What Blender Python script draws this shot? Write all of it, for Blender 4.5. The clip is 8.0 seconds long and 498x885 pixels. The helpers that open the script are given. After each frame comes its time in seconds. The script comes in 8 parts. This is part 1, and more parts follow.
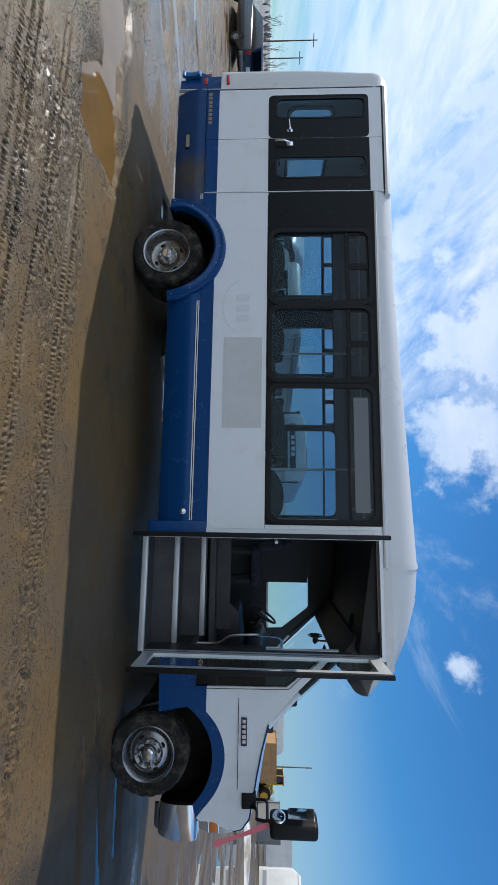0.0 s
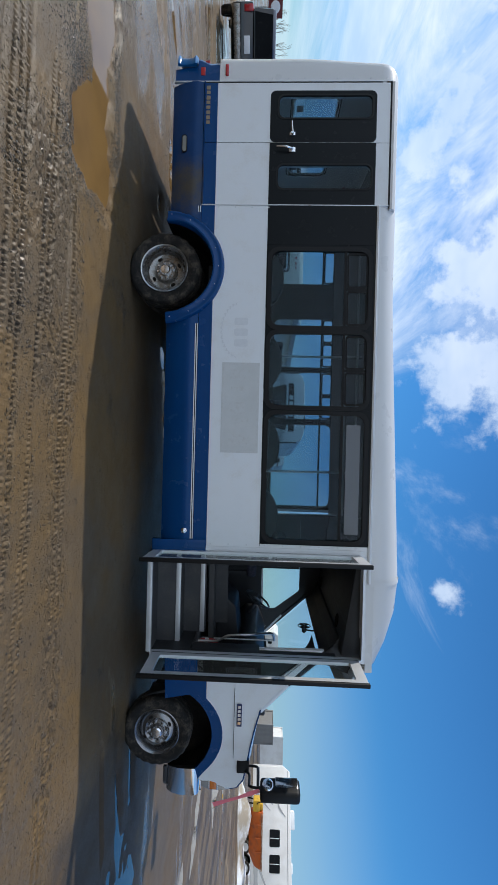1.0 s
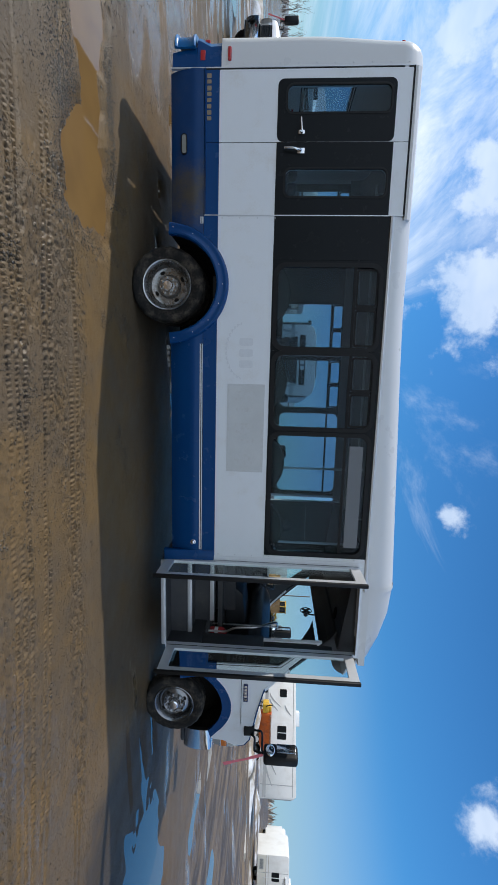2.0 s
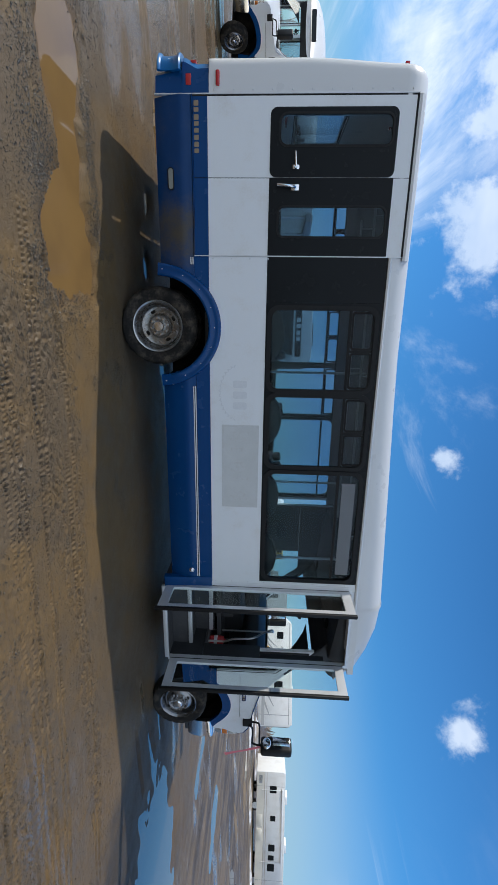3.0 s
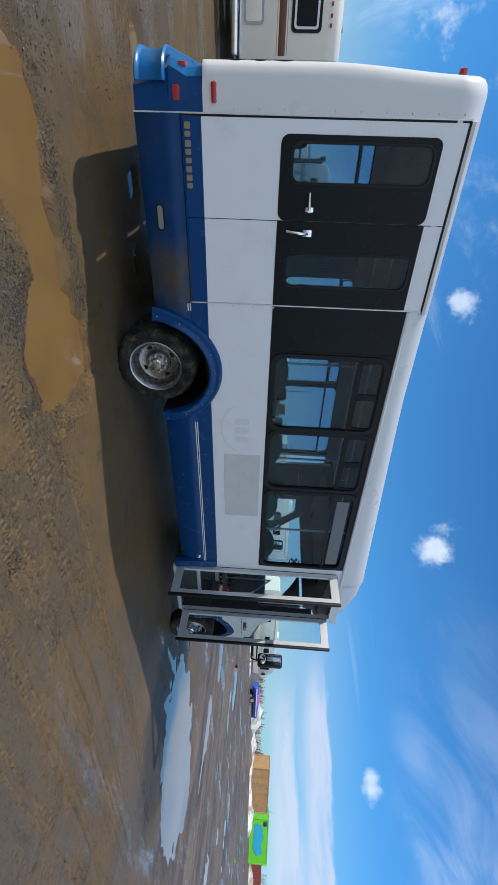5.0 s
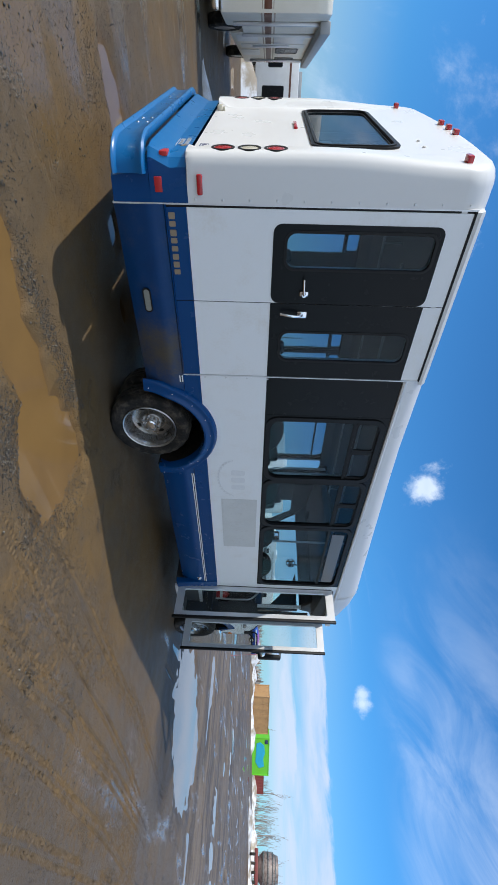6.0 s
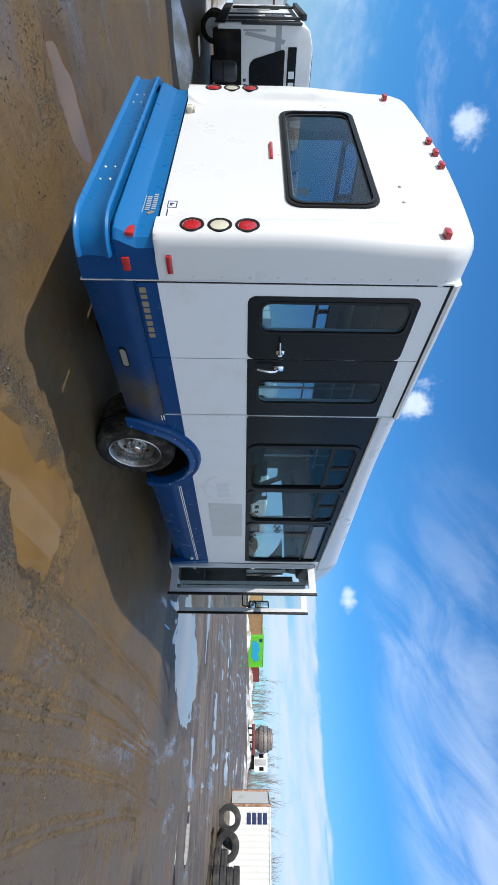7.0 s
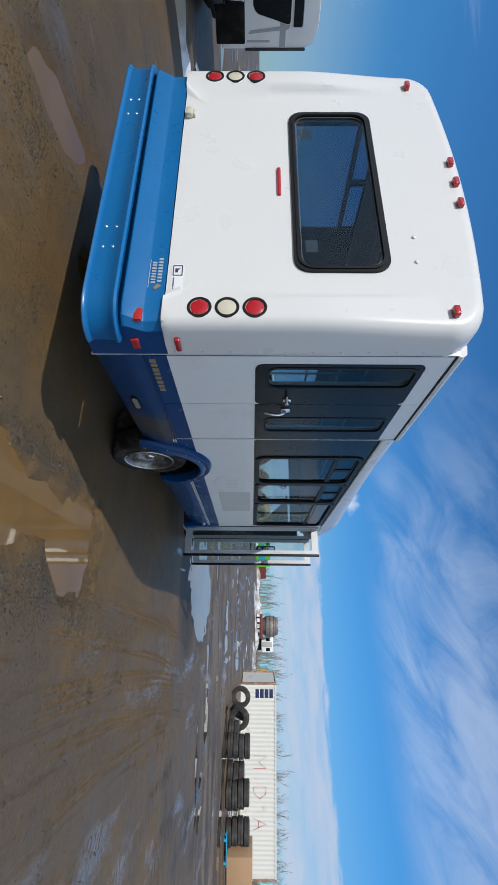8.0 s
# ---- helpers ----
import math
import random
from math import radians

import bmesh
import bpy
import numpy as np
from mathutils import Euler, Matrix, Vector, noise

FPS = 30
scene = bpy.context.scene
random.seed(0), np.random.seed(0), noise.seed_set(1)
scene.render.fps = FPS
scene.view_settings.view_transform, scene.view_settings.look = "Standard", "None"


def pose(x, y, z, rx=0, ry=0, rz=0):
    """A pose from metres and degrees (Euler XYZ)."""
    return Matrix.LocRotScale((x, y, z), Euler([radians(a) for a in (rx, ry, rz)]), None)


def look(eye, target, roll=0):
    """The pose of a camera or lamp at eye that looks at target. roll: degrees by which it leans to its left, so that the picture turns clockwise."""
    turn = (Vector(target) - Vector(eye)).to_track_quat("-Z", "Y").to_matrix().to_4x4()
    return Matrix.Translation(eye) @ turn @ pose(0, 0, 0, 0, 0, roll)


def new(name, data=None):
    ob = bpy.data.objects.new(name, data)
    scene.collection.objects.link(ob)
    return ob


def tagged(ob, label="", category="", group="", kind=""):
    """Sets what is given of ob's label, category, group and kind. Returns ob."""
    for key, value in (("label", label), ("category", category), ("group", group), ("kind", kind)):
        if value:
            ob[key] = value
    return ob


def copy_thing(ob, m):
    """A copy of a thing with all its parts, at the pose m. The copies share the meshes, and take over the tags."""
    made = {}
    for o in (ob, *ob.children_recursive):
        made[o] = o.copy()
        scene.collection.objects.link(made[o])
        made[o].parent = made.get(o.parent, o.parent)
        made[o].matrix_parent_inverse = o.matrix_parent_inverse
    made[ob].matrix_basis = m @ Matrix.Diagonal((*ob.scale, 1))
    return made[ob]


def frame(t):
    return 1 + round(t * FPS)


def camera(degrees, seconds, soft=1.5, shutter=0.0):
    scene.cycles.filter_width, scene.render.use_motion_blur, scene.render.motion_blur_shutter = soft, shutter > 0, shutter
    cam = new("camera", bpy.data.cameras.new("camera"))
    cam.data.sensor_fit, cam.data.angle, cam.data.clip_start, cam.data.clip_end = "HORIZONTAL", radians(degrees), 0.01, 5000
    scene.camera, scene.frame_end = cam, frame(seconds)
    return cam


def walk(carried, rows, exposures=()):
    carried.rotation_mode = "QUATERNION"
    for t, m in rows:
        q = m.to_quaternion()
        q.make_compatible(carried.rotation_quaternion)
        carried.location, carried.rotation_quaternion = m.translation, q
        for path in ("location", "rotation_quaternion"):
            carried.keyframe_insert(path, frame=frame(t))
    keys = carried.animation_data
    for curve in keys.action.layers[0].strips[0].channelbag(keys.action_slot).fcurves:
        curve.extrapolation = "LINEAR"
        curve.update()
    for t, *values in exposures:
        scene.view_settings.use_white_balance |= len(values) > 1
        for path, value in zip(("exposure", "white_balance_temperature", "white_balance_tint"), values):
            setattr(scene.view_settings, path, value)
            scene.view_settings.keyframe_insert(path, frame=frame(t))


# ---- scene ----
cam = camera(59.60, 8.0)
PATH = [
    (0, (3.291, -4.153, 1.439), (2.997, -2.176, 1.361), 90.6),
    (0.5, (2.863, -4.336, 1.474), (2.699, -2.345, 1.377), 90.6),
    (1, (2.415, -4.435, 1.456), (2.418, -2.437, 1.386), 91.5),
    (2.3, (1.174, -4.48, 1.526), (1.561, -2.522, 1.406), 91.4),
    (2.5, (0.998, -4.438, 1.535), (1.4, -2.482, 1.426), 90.7),
    (3, (0.481, -4.327, 1.498), (1.061, -2.415, 1.406), 91.7),
    (3.5, (0.029, -4.181, 1.459), (0.698, -2.298, 1.37), 91.9),
    (4, (-0.407, -3.959, 1.431), (0.394, -2.128, 1.362), 92.3),
    (4.5, (-0.861, -3.798, 1.454), (0.16, -2.078, 1.418), 93.2),
    (5.8, (-1.918, -3.042, 1.396), (-0.53, -1.607, 1.286), 92.3),
    (6, (-2.085, -2.893, 1.379), (-0.685, -1.466, 1.338), 92.0),
    (6.5, (-2.432, -2.532, 1.405), (-0.961, -1.177, 1.368), 90.9),
    (7, (-2.826, -2.258, 1.439), (-1.188, -1.11, 1.448), 90.8),
    (7.5, (-3.111, -1.884, 1.425), (-1.379, -0.884, 1.449), 89.5),
    (8, (-3.466, -1.515, 1.418), (-1.626, -0.73, 1.401), 90.4),
]
walk(cam, [(t, look(eye, target, roll)) for t, eye, target, roll in PATH], [(0.0, 0.0), (4.5, 0.04), (6.0, 0.14), (7.0, 0.24), (8.0, -0.26)])

# ---- world, sun ----
SUN_WAY = Vector((1.34, -0.38, -1.0)).normalized()          # the way the sunlight travels
SUN_UP = math.asin(-SUN_WAY.z)
SUN_TURN = math.atan2(-SUN_WAY.x, -SUN_WAY.y)


def node(tree, kind, **inputs):
    n = tree.nodes.new(kind)
    for key, value in inputs.items():
        n.inputs[key.replace("_", " ")].default_value = value
    return n


def math_node(tree, operation, a, b=None, c=None, clamp=False):
    n = tree.nodes.new("ShaderNodeMath")
    n.operation, n.use_clamp = operation, clamp
    for slot, value in enumerate((a, b, c)):
        if value is None:
            continue
        if isinstance(value, (int, float)):
            n.inputs[slot].default_value = value
        else:
            tree.links.new(value, n.inputs[slot])
    return n.outputs[0]


def ramp(tree, value, low, high):
    n = tree.nodes.new("ShaderNodeMapRange")
    n.interpolation_type = "SMOOTHSTEP"
    tree.links.new(value, n.inputs[0])
    n.inputs[1].default_value, n.inputs[2].default_value = low, high
    return n.outputs[0]


def make_world():
    world = bpy.data.worlds.new("sky")
    scene.world = world
    world.use_nodes = True
    tree = world.node_tree
    tree.nodes.clear()
    link = tree.links.new
    sky = tree.nodes.new("ShaderNodeTexSky")
    sky.sky_type, sky.sun_disc = "NISHITA", False
    sky.sun_elevation, sky.sun_rotation = SUN_UP, SUN_TURN
    sky.air_density, sky.dust_density, sky.ozone_density = 1.0, 0.0, 2.0
    coord = tree.nodes.new("ShaderNodeTexCoord").outputs["Generated"]
    sep = tree.nodes.new("ShaderNodeSeparateXYZ")
    link(coord, sep.inputs[0])
    up = math_node(tree, "MAXIMUM", sep.outputs[2], 0.0)
    flat = math_node(tree, "ADD", up, 0.16)
    px = math_node(tree, "DIVIDE", sep.outputs[0], flat)
    py = math_node(tree, "DIVIDE", sep.outputs[1], flat)
    plane = tree.nodes.new("ShaderNodeCombineXYZ")
    link(px, plane.inputs[0]), link(py, plane.inputs[1])

    def cloud_noise(scale, detail, rough, stretch=(1, 1, 1), turn=0.0, distort=0.0):
        mapping = tree.nodes.new("ShaderNodeMapping")
        mapping.inputs["Scale"].default_value = stretch
        mapping.inputs["Rotation"].default_value = (0, 0, turn)
        link(plane.outputs[0], mapping.inputs[0])
        n = node(tree, "ShaderNodeTexNoise", Scale=scale, Detail=detail, Roughness=rough, Distortion=distort)
        link(mapping.outputs[0], n.inputs["Vector"])
        return n.outputs[0]

    # Streaks of high cloud, thicker towards the back of the yard, and a pale rim.
    streaks = cloud_noise(1.1, 10, 0.66, (1.0, 0.30, 1), 0.5, 0.9)
    wide = cloud_noise(0.45, 3, 0.5, (1, 1, 1), 0.2)
    # The -y term adds unseen cloud behind the camera to brighten the kerb side.
    back = math_node(tree, "ADD", math_node(tree, "MULTIPLY", sep.outputs[0], -0.22), math_node(tree, "MULTIPLY", math_node(tree, "MAXIMUM", math_node(tree, "MULTIPLY_ADD", sep.outputs[1], -1.0, -0.30), 0.0), 0.75))
    amount = math_node(tree, "ADD", math_node(tree, "MULTIPLY_ADD", wide, 0.8, streaks), back)
    veil_way = tree.nodes.new("ShaderNodeVectorMath")
    veil_way.operation = "DISTANCE"
    link(coord, veil_way.inputs[0])
    veil_way.inputs[1].default_value = Vector((0.90, 0.02, 0.52)).normalized()
    veil = math_node(tree, "MULTIPLY", ramp(tree, veil_way.outputs["Value"], 0.74, 0.16), 0.20)
    amount = math_node(tree, "ADD", amount, veil)
    ahead = ramp(tree, math_node(tree, "MULTIPLY_ADD", sep.outputs[1], -0.75, sep.outputs[0]), 0.25, 1.0)
    amount = math_node(tree, "MULTIPLY_ADD", math_node(tree, "MULTIPLY", ahead, ramp(tree, sep.outputs[1], -0.7, -0.4)), -0.12, amount)
    high = math_node(tree, "MULTIPLY", ramp(tree, amount, 0.86, 1.18), math_node(tree, "MULTIPLY_ADD", ramp(tree, sep.outputs[2], 0.03, 0.26), 0.55, 0.35))
    away = math_node(tree, "MULTIPLY_ADD", sep.outputs[1], -0.8, sep.outputs[0])
    hazy = math_node(tree, "MULTIPLY_ADD", ramp(tree, away, 0.0, 0.9), 0.46, 0.50)
    rim = math_node(tree, "MULTIPLY", ramp(tree, math_node(tree, "MULTIPLY_ADD", wide, -0.06, sep.outputs[2]), 0.21, 0.01), math_node(tree, "MULTIPLY", hazy, math_node(tree, "MULTIPLY_ADD", ahead, -0.7, 1.0)))
    # Heaped clouds: one large bank and some small puffs.
    lump = node(tree, "ShaderNodeTexNoise", Scale=9.0, Detail=9.0, Roughness=0.62)
    link(coord, lump.inputs["Vector"])
    total = None
    for x, y, z, size, gain in CLOUDS:
        way = Vector((x, y, z)).normalized()
        dot = tree.nodes.new("ShaderNodeVectorMath")
        dot.operation = "DISTANCE"
        link(coord, dot.inputs[0])
        dot.inputs[1].default_value = way
        one = math_node(tree, "MULTIPLY", math_node(tree, "SUBTRACT", 1.0, math_node(tree, "DIVIDE", dot.outputs["Value"], size)), gain)
        one = math_node(tree, "MAXIMUM", one, -1.0)
        total = one if total is None else math_node(tree, "MAXIMUM", total, one)
    heap = ramp(tree, math_node(tree, "ADD", total, math_node(tree, "MULTIPLY_ADD", lump.outputs[0], 3.2, -1.6)), -0.05, 0.60)
    # Long soft wisps ahead of the bus, rising slowly across the sky.
    def drawn(uy, uz, vy, vz, detail, rough, distort=0.0):
        way = tree.nodes.new("ShaderNodeCombineXYZ")
        link(math_node(tree, "MULTIPLY_ADD", sep.outputs[1], uy, math_node(tree, "MULTIPLY", sep.outputs[2], uz)), way.inputs[0])
        link(math_node(tree, "MULTIPLY_ADD", sep.outputs[1], vy, math_node(tree, "MULTIPLY", sep.outputs[2], vz)), way.inputs[1])
        n = node(tree, "ShaderNodeTexNoise", Scale=1.0, Detail=detail, Roughness=rough, Distortion=distort)
        link(way.outputs[0], n.inputs["Vector"])
        return n.outputs[0]

    veils = math_node(tree, "MULTIPLY_ADD", drawn(-1.6, 0.7, 2.2, 7.0, 2, 0.5), 0.7, drawn(-4.2, 1.5, 3.8, 9.5, 9, 0.62, 0.9))
    wisp = ramp(tree, math_node(tree, "MULTIPLY_ADD", sep.outputs[1], -0.22, veils), 0.60, 1.06)
    wisp = math_node(tree, "MULTIPLY", math_node(tree, "MULTIPLY", wisp, ahead), math_node(tree, "MULTIPLY", ramp(tree, sep.outputs[2], 0.235, 0.31), 0.36))
    cover = math_node(tree, "MAXIMUM", math_node(tree, "MAXIMUM", high, wisp), math_node(tree, "MULTIPLY", heap, 0.70))
    shade = cloud_noise(1.7, 4, 0.6)
    tone = tree.nodes.new("ShaderNodeMix")
    tone.data_type = "RGBA"
    link(ramp(tree, shade, 0.3, 0.7), tone.inputs[0])
    tone.inputs[6].default_value = (4.7, 5.7, 7.1, 1)
    tone.inputs[7].default_value = (6.7, 7.3, 8.1, 1)
    mixed = tree.nodes.new("ShaderNodeMix")
    mixed.data_type = "RGBA"
    deep = tree.nodes.new("ShaderNodeVectorMath")
    deep.operation = "MULTIPLY"
    link(sky.outputs[0], deep.inputs[0])
    deep.inputs[1].default_value = (0.26, 0.68, 1.02)
    lower = tree.nodes.new("ShaderNodeVectorMath")
    lower.operation = "SCALE"
    link(deep.outputs[0], lower.inputs[0])
    link(math_node(tree, "MULTIPLY_ADD", ramp(tree, sep.outputs[2], 0.0, 0.42), 0.30, 0.70), lower.inputs["Scale"])
    haze = tree.nodes.new("ShaderNodeMix")
    haze.data_type = "RGBA"
    link(rim, haze.inputs[0]), link(lower.outputs[0], haze.inputs[6])
    haze.inputs[7].default_value = (2.8, 3.55, 4.6, 1)
    # A pale bank of far cloud lies low ahead, in two layers that part towards its end.
    bank = tree.nodes.new("ShaderNodeMix")
    bank.data_type = "RGBA"
    grain = drawn(7.0, 1.0, 1.5, 34.0, 7, 0.6, 0.3)
    level = math_node(tree, "MULTIPLY_ADD", math_node(tree, "SUBTRACT", grain, 0.5), -0.045, sep.outputs[2])
    upper = math_node(tree, "MULTIPLY", math_node(tree, "MULTIPLY", ramp(tree, level, 0.153, 0.143), ramp(tree, level, 0.090, 0.118)), ramp(tree, sep.outputs[1], 0.49, 0.35))
    lower_layer = math_node(tree, "MULTIPLY", math_node(tree, "MULTIPLY", ramp(tree, level, 0.096, 0.084), ramp(tree, level, 0.025, 0.060)), ramp(tree, sep.outputs[1], 0.44, 0.32))
    filled = math_node(tree, "MULTIPLY", math_node(tree, "MULTIPLY", ramp(tree, level, 0.150, 0.140), ramp(tree, level, 0.020, 0.070)), math_node(tree, "MULTIPLY", ramp(tree, sep.outputs[1], 0.27, 0.12), 0.85))
    layers = math_node(tree, "MAXIMUM", filled, math_node(tree, "MAXIMUM", upper, lower_layer))
    opaque = math_node(tree, "MULTIPLY_ADD", ramp(tree, grain, 0.35, 0.62), 0.35, 0.50)
    link(math_node(tree, "MULTIPLY", math_node(tree, "MULTIPLY", layers, ramp(tree, sep.outputs[0], 0.3, 0.7)), opaque), bank.inputs[0])
    link(haze.outputs[2], bank.inputs[6])
    bank.inputs[7].default_value = (4.3, 4.9, 6.1, 1)
    link(cover, mixed.inputs[0]), link(bank.outputs[2], mixed.inputs[6]), link(tone.outputs[2], mixed.inputs[7])
    ground = node(tree, "ShaderNodeBackground", Strength=0.15)
    link(mixed.outputs[2], ground.inputs[0])
    out = tree.nodes.new("ShaderNodeOutputWorld")
    link(ground.outputs[0], out.inputs[0])


# Ways to the heaped clouds (x, y, z), their size and thickness.
CLOUDS = (
    (-0.32, 0.86, 0.42, 0.20, 0.8), (-0.17, 0.91, 0.40, 0.15, 0.8), (-0.50, 0.80, 0.36, 0.17, 0.7), (-0.66, 0.66, 0.40, 0.2, 0.6),
    (0.29, 0.885, 0.365, 0.034, 0.6), (0.71, 0.607, 0.358, 0.030, 0.5), (0.718, 0.603, 0.347, 0.018, 0.5), (0.942, 0.256, 0.218, 0.013, 0.4), (0.938, 0.268, 0.219, 0.011, 0.4),
)
make_world()
sun = new("sun", bpy.data.lights.new("sun", "SUN"))
sun.data.energy, sun.data.angle, sun.data.color = 3.9, radians(0.53), (1.0, 0.955, 0.88)
sun.matrix_world = look((-30, 9, 25), Vector((-30, 9, 25)) + SUN_WAY)

# ---- materials ----
def material(name, color, rough=0.5, metal=0.0, vary=0.12, scale=3.0, fine=60.0, bump=0.05, bump_scale=120.0, second=None, amount=(0.45, 0.7),
             rough_vary=0.1, coat=0.0, stretch=(1, 1, 1), emission=0.0, island=0.0, spec=0.5, spot=None):
    """A painted, worn or natural surface: broad and fine changes of tone, a second colour in patches, uneven gloss and fine relief."""
    m = bpy.data.materials.new(name)
    m.use_nodes = True
    tree = m.node_tree
    link, bsdf = tree.links.new, tree.nodes["Principled BSDF"]
    coord = tree.nodes.new("ShaderNodeTexCoord")
    mapping = tree.nodes.new("ShaderNodeMapping")
    mapping.inputs["Scale"].default_value = stretch
    link(coord.outputs["Object"], mapping.inputs[0])

    def noise_of(size, detail=4.0):
        n = node(tree, "ShaderNodeTexNoise", Scale=size, Detail=detail, Roughness=0.6)
        link(mapping.outputs[0], n.inputs["Vector"])
        return n.outputs[0]

    broad, grain = noise_of(scale), noise_of(fine, 3.0)
    tone = math_node(tree, "MULTIPLY_ADD", broad, 2 * vary, 1 - vary)
    tone = math_node(tree, "MULTIPLY", tone, math_node(tree, "MULTIPLY_ADD", grain, vary, 1 - vary / 2))
    if island:
        info = tree.nodes.new("ShaderNodeObjectInfo")
        tone = math_node(tree, "MULTIPLY", tone, math_node(tree, "MULTIPLY_ADD", info.outputs["Random"], 2 * island, 1 - island))
    base = tree.nodes.new("ShaderNodeMix")
    base.data_type = "RGBA"
    base.inputs[6].default_value = (*color, 1)
    base.inputs[7].default_value = (*(second or color), 1)
    if second:
        patchy = math_node(tree, "MULTIPLY_ADD", grain, 0.25, math_node(tree, "MULTIPLY", broad, 0.8))
        if spot:
            away = tree.nodes.new("ShaderNodeVectorMath")
            away.operation = "DISTANCE"
            link(coord.outputs["Object"], away.inputs[0])
            away.inputs[1].default_value = spot[:3]
            near = math_node(tree, "SUBTRACT", 1.0, math_node(tree, "DIVIDE", away.outputs["Value"], spot[3]), clamp=True)
            patchy = math_node(tree, "MULTIPLY_ADD", near, 0.45, math_node(tree, "MULTIPLY", patchy, 0.8))
        link(ramp(tree, patchy, *amount), base.inputs[0])
    else:
        base.inputs[0].default_value = 0
    shaded = tree.nodes.new("ShaderNodeVectorMath")
    shaded.operation = "SCALE"
    link(base.outputs[2], shaded.inputs[0]), link(tone, shaded.inputs["Scale"])
    link(shaded.outputs[0], bsdf.inputs["Base Color"])
    link(math_node(tree, "MULTIPLY_ADD", noise_of(scale * 2.3), 2 * rough_vary, rough - rough_vary, clamp=True), bsdf.inputs["Roughness"])
    bsdf.inputs["Metallic"].default_value = metal
    bsdf.inputs["Coat Weight"].default_value = coat
    bsdf.inputs["Coat Roughness"].default_value = 0.06
    bsdf.inputs["Specular IOR Level"].default_value = spec
    if emission:
        bsdf.inputs["Emission Color"].default_value = (*color, 1)
        bsdf.inputs["Emission Strength"].default_value = emission
    if bump:
        b = node(tree, "ShaderNodeBump", Strength=bump, Distance=0.01)
        link(noise_of(bump_scale, 4.0), b.inputs["Height"])
        link(b.outputs[0], bsdf.inputs["Normal"])
    return m


def glass(name, tint, gloss_rough=0.01, dirt=0.03, ior=1.42):
    """Thin glazing: tinted see-through with a mirror-like sheen and a little dust."""
    m = bpy.data.materials.new(name)
    m.use_nodes = True
    tree = m.node_tree
    tree.nodes.clear()
    link = tree.links.new
    clear = tree.nodes.new("ShaderNodeBsdfTransparent")
    clear.inputs[0].default_value = (*tint, 1)
    shine = node(tree, "ShaderNodeBsdfGlossy", Roughness=gloss_rough)
    edge = tree.nodes.new("ShaderNodeLayerWeight")
    edge.inputs["Blend"].default_value = 0.5
    base = ((ior - 1) / (ior + 1)) ** 2
    sheen = math_node(tree, "MULTIPLY_ADD", math_node(tree, "POWER", edge.outputs["Facing"], 5.0), 0.6, base)
    mix = tree.nodes.new("ShaderNodeMixShader")
    link(sheen, mix.inputs[0]), link(clear.outputs[0], mix.inputs[1]), link(shine.outputs[0], mix.inputs[2])
    dust = tree.nodes.new("ShaderNodeBsdfDiffuse")
    dust.inputs[0].default_value = (0.45, 0.44, 0.42, 1)
    coord = tree.nodes.new("ShaderNodeTexCoord")
    n = node(tree, "ShaderNodeTexNoise", Scale=5.0, Detail=6.0)
    link(coord.outputs["Object"], n.inputs["Vector"])
    cover = tree.nodes.new("ShaderNodeMixShader")
    link(math_node(tree, "MULTIPLY", n.outputs[0], 2 * dirt), cover.inputs[0])
    link(mix.outputs[0], cover.inputs[1]), link(dust.outputs[0], cover.inputs[2])
    out = tree.nodes.new("ShaderNodeOutputMaterial")
    link(cover.outputs[0], out.inputs[0])
    return m


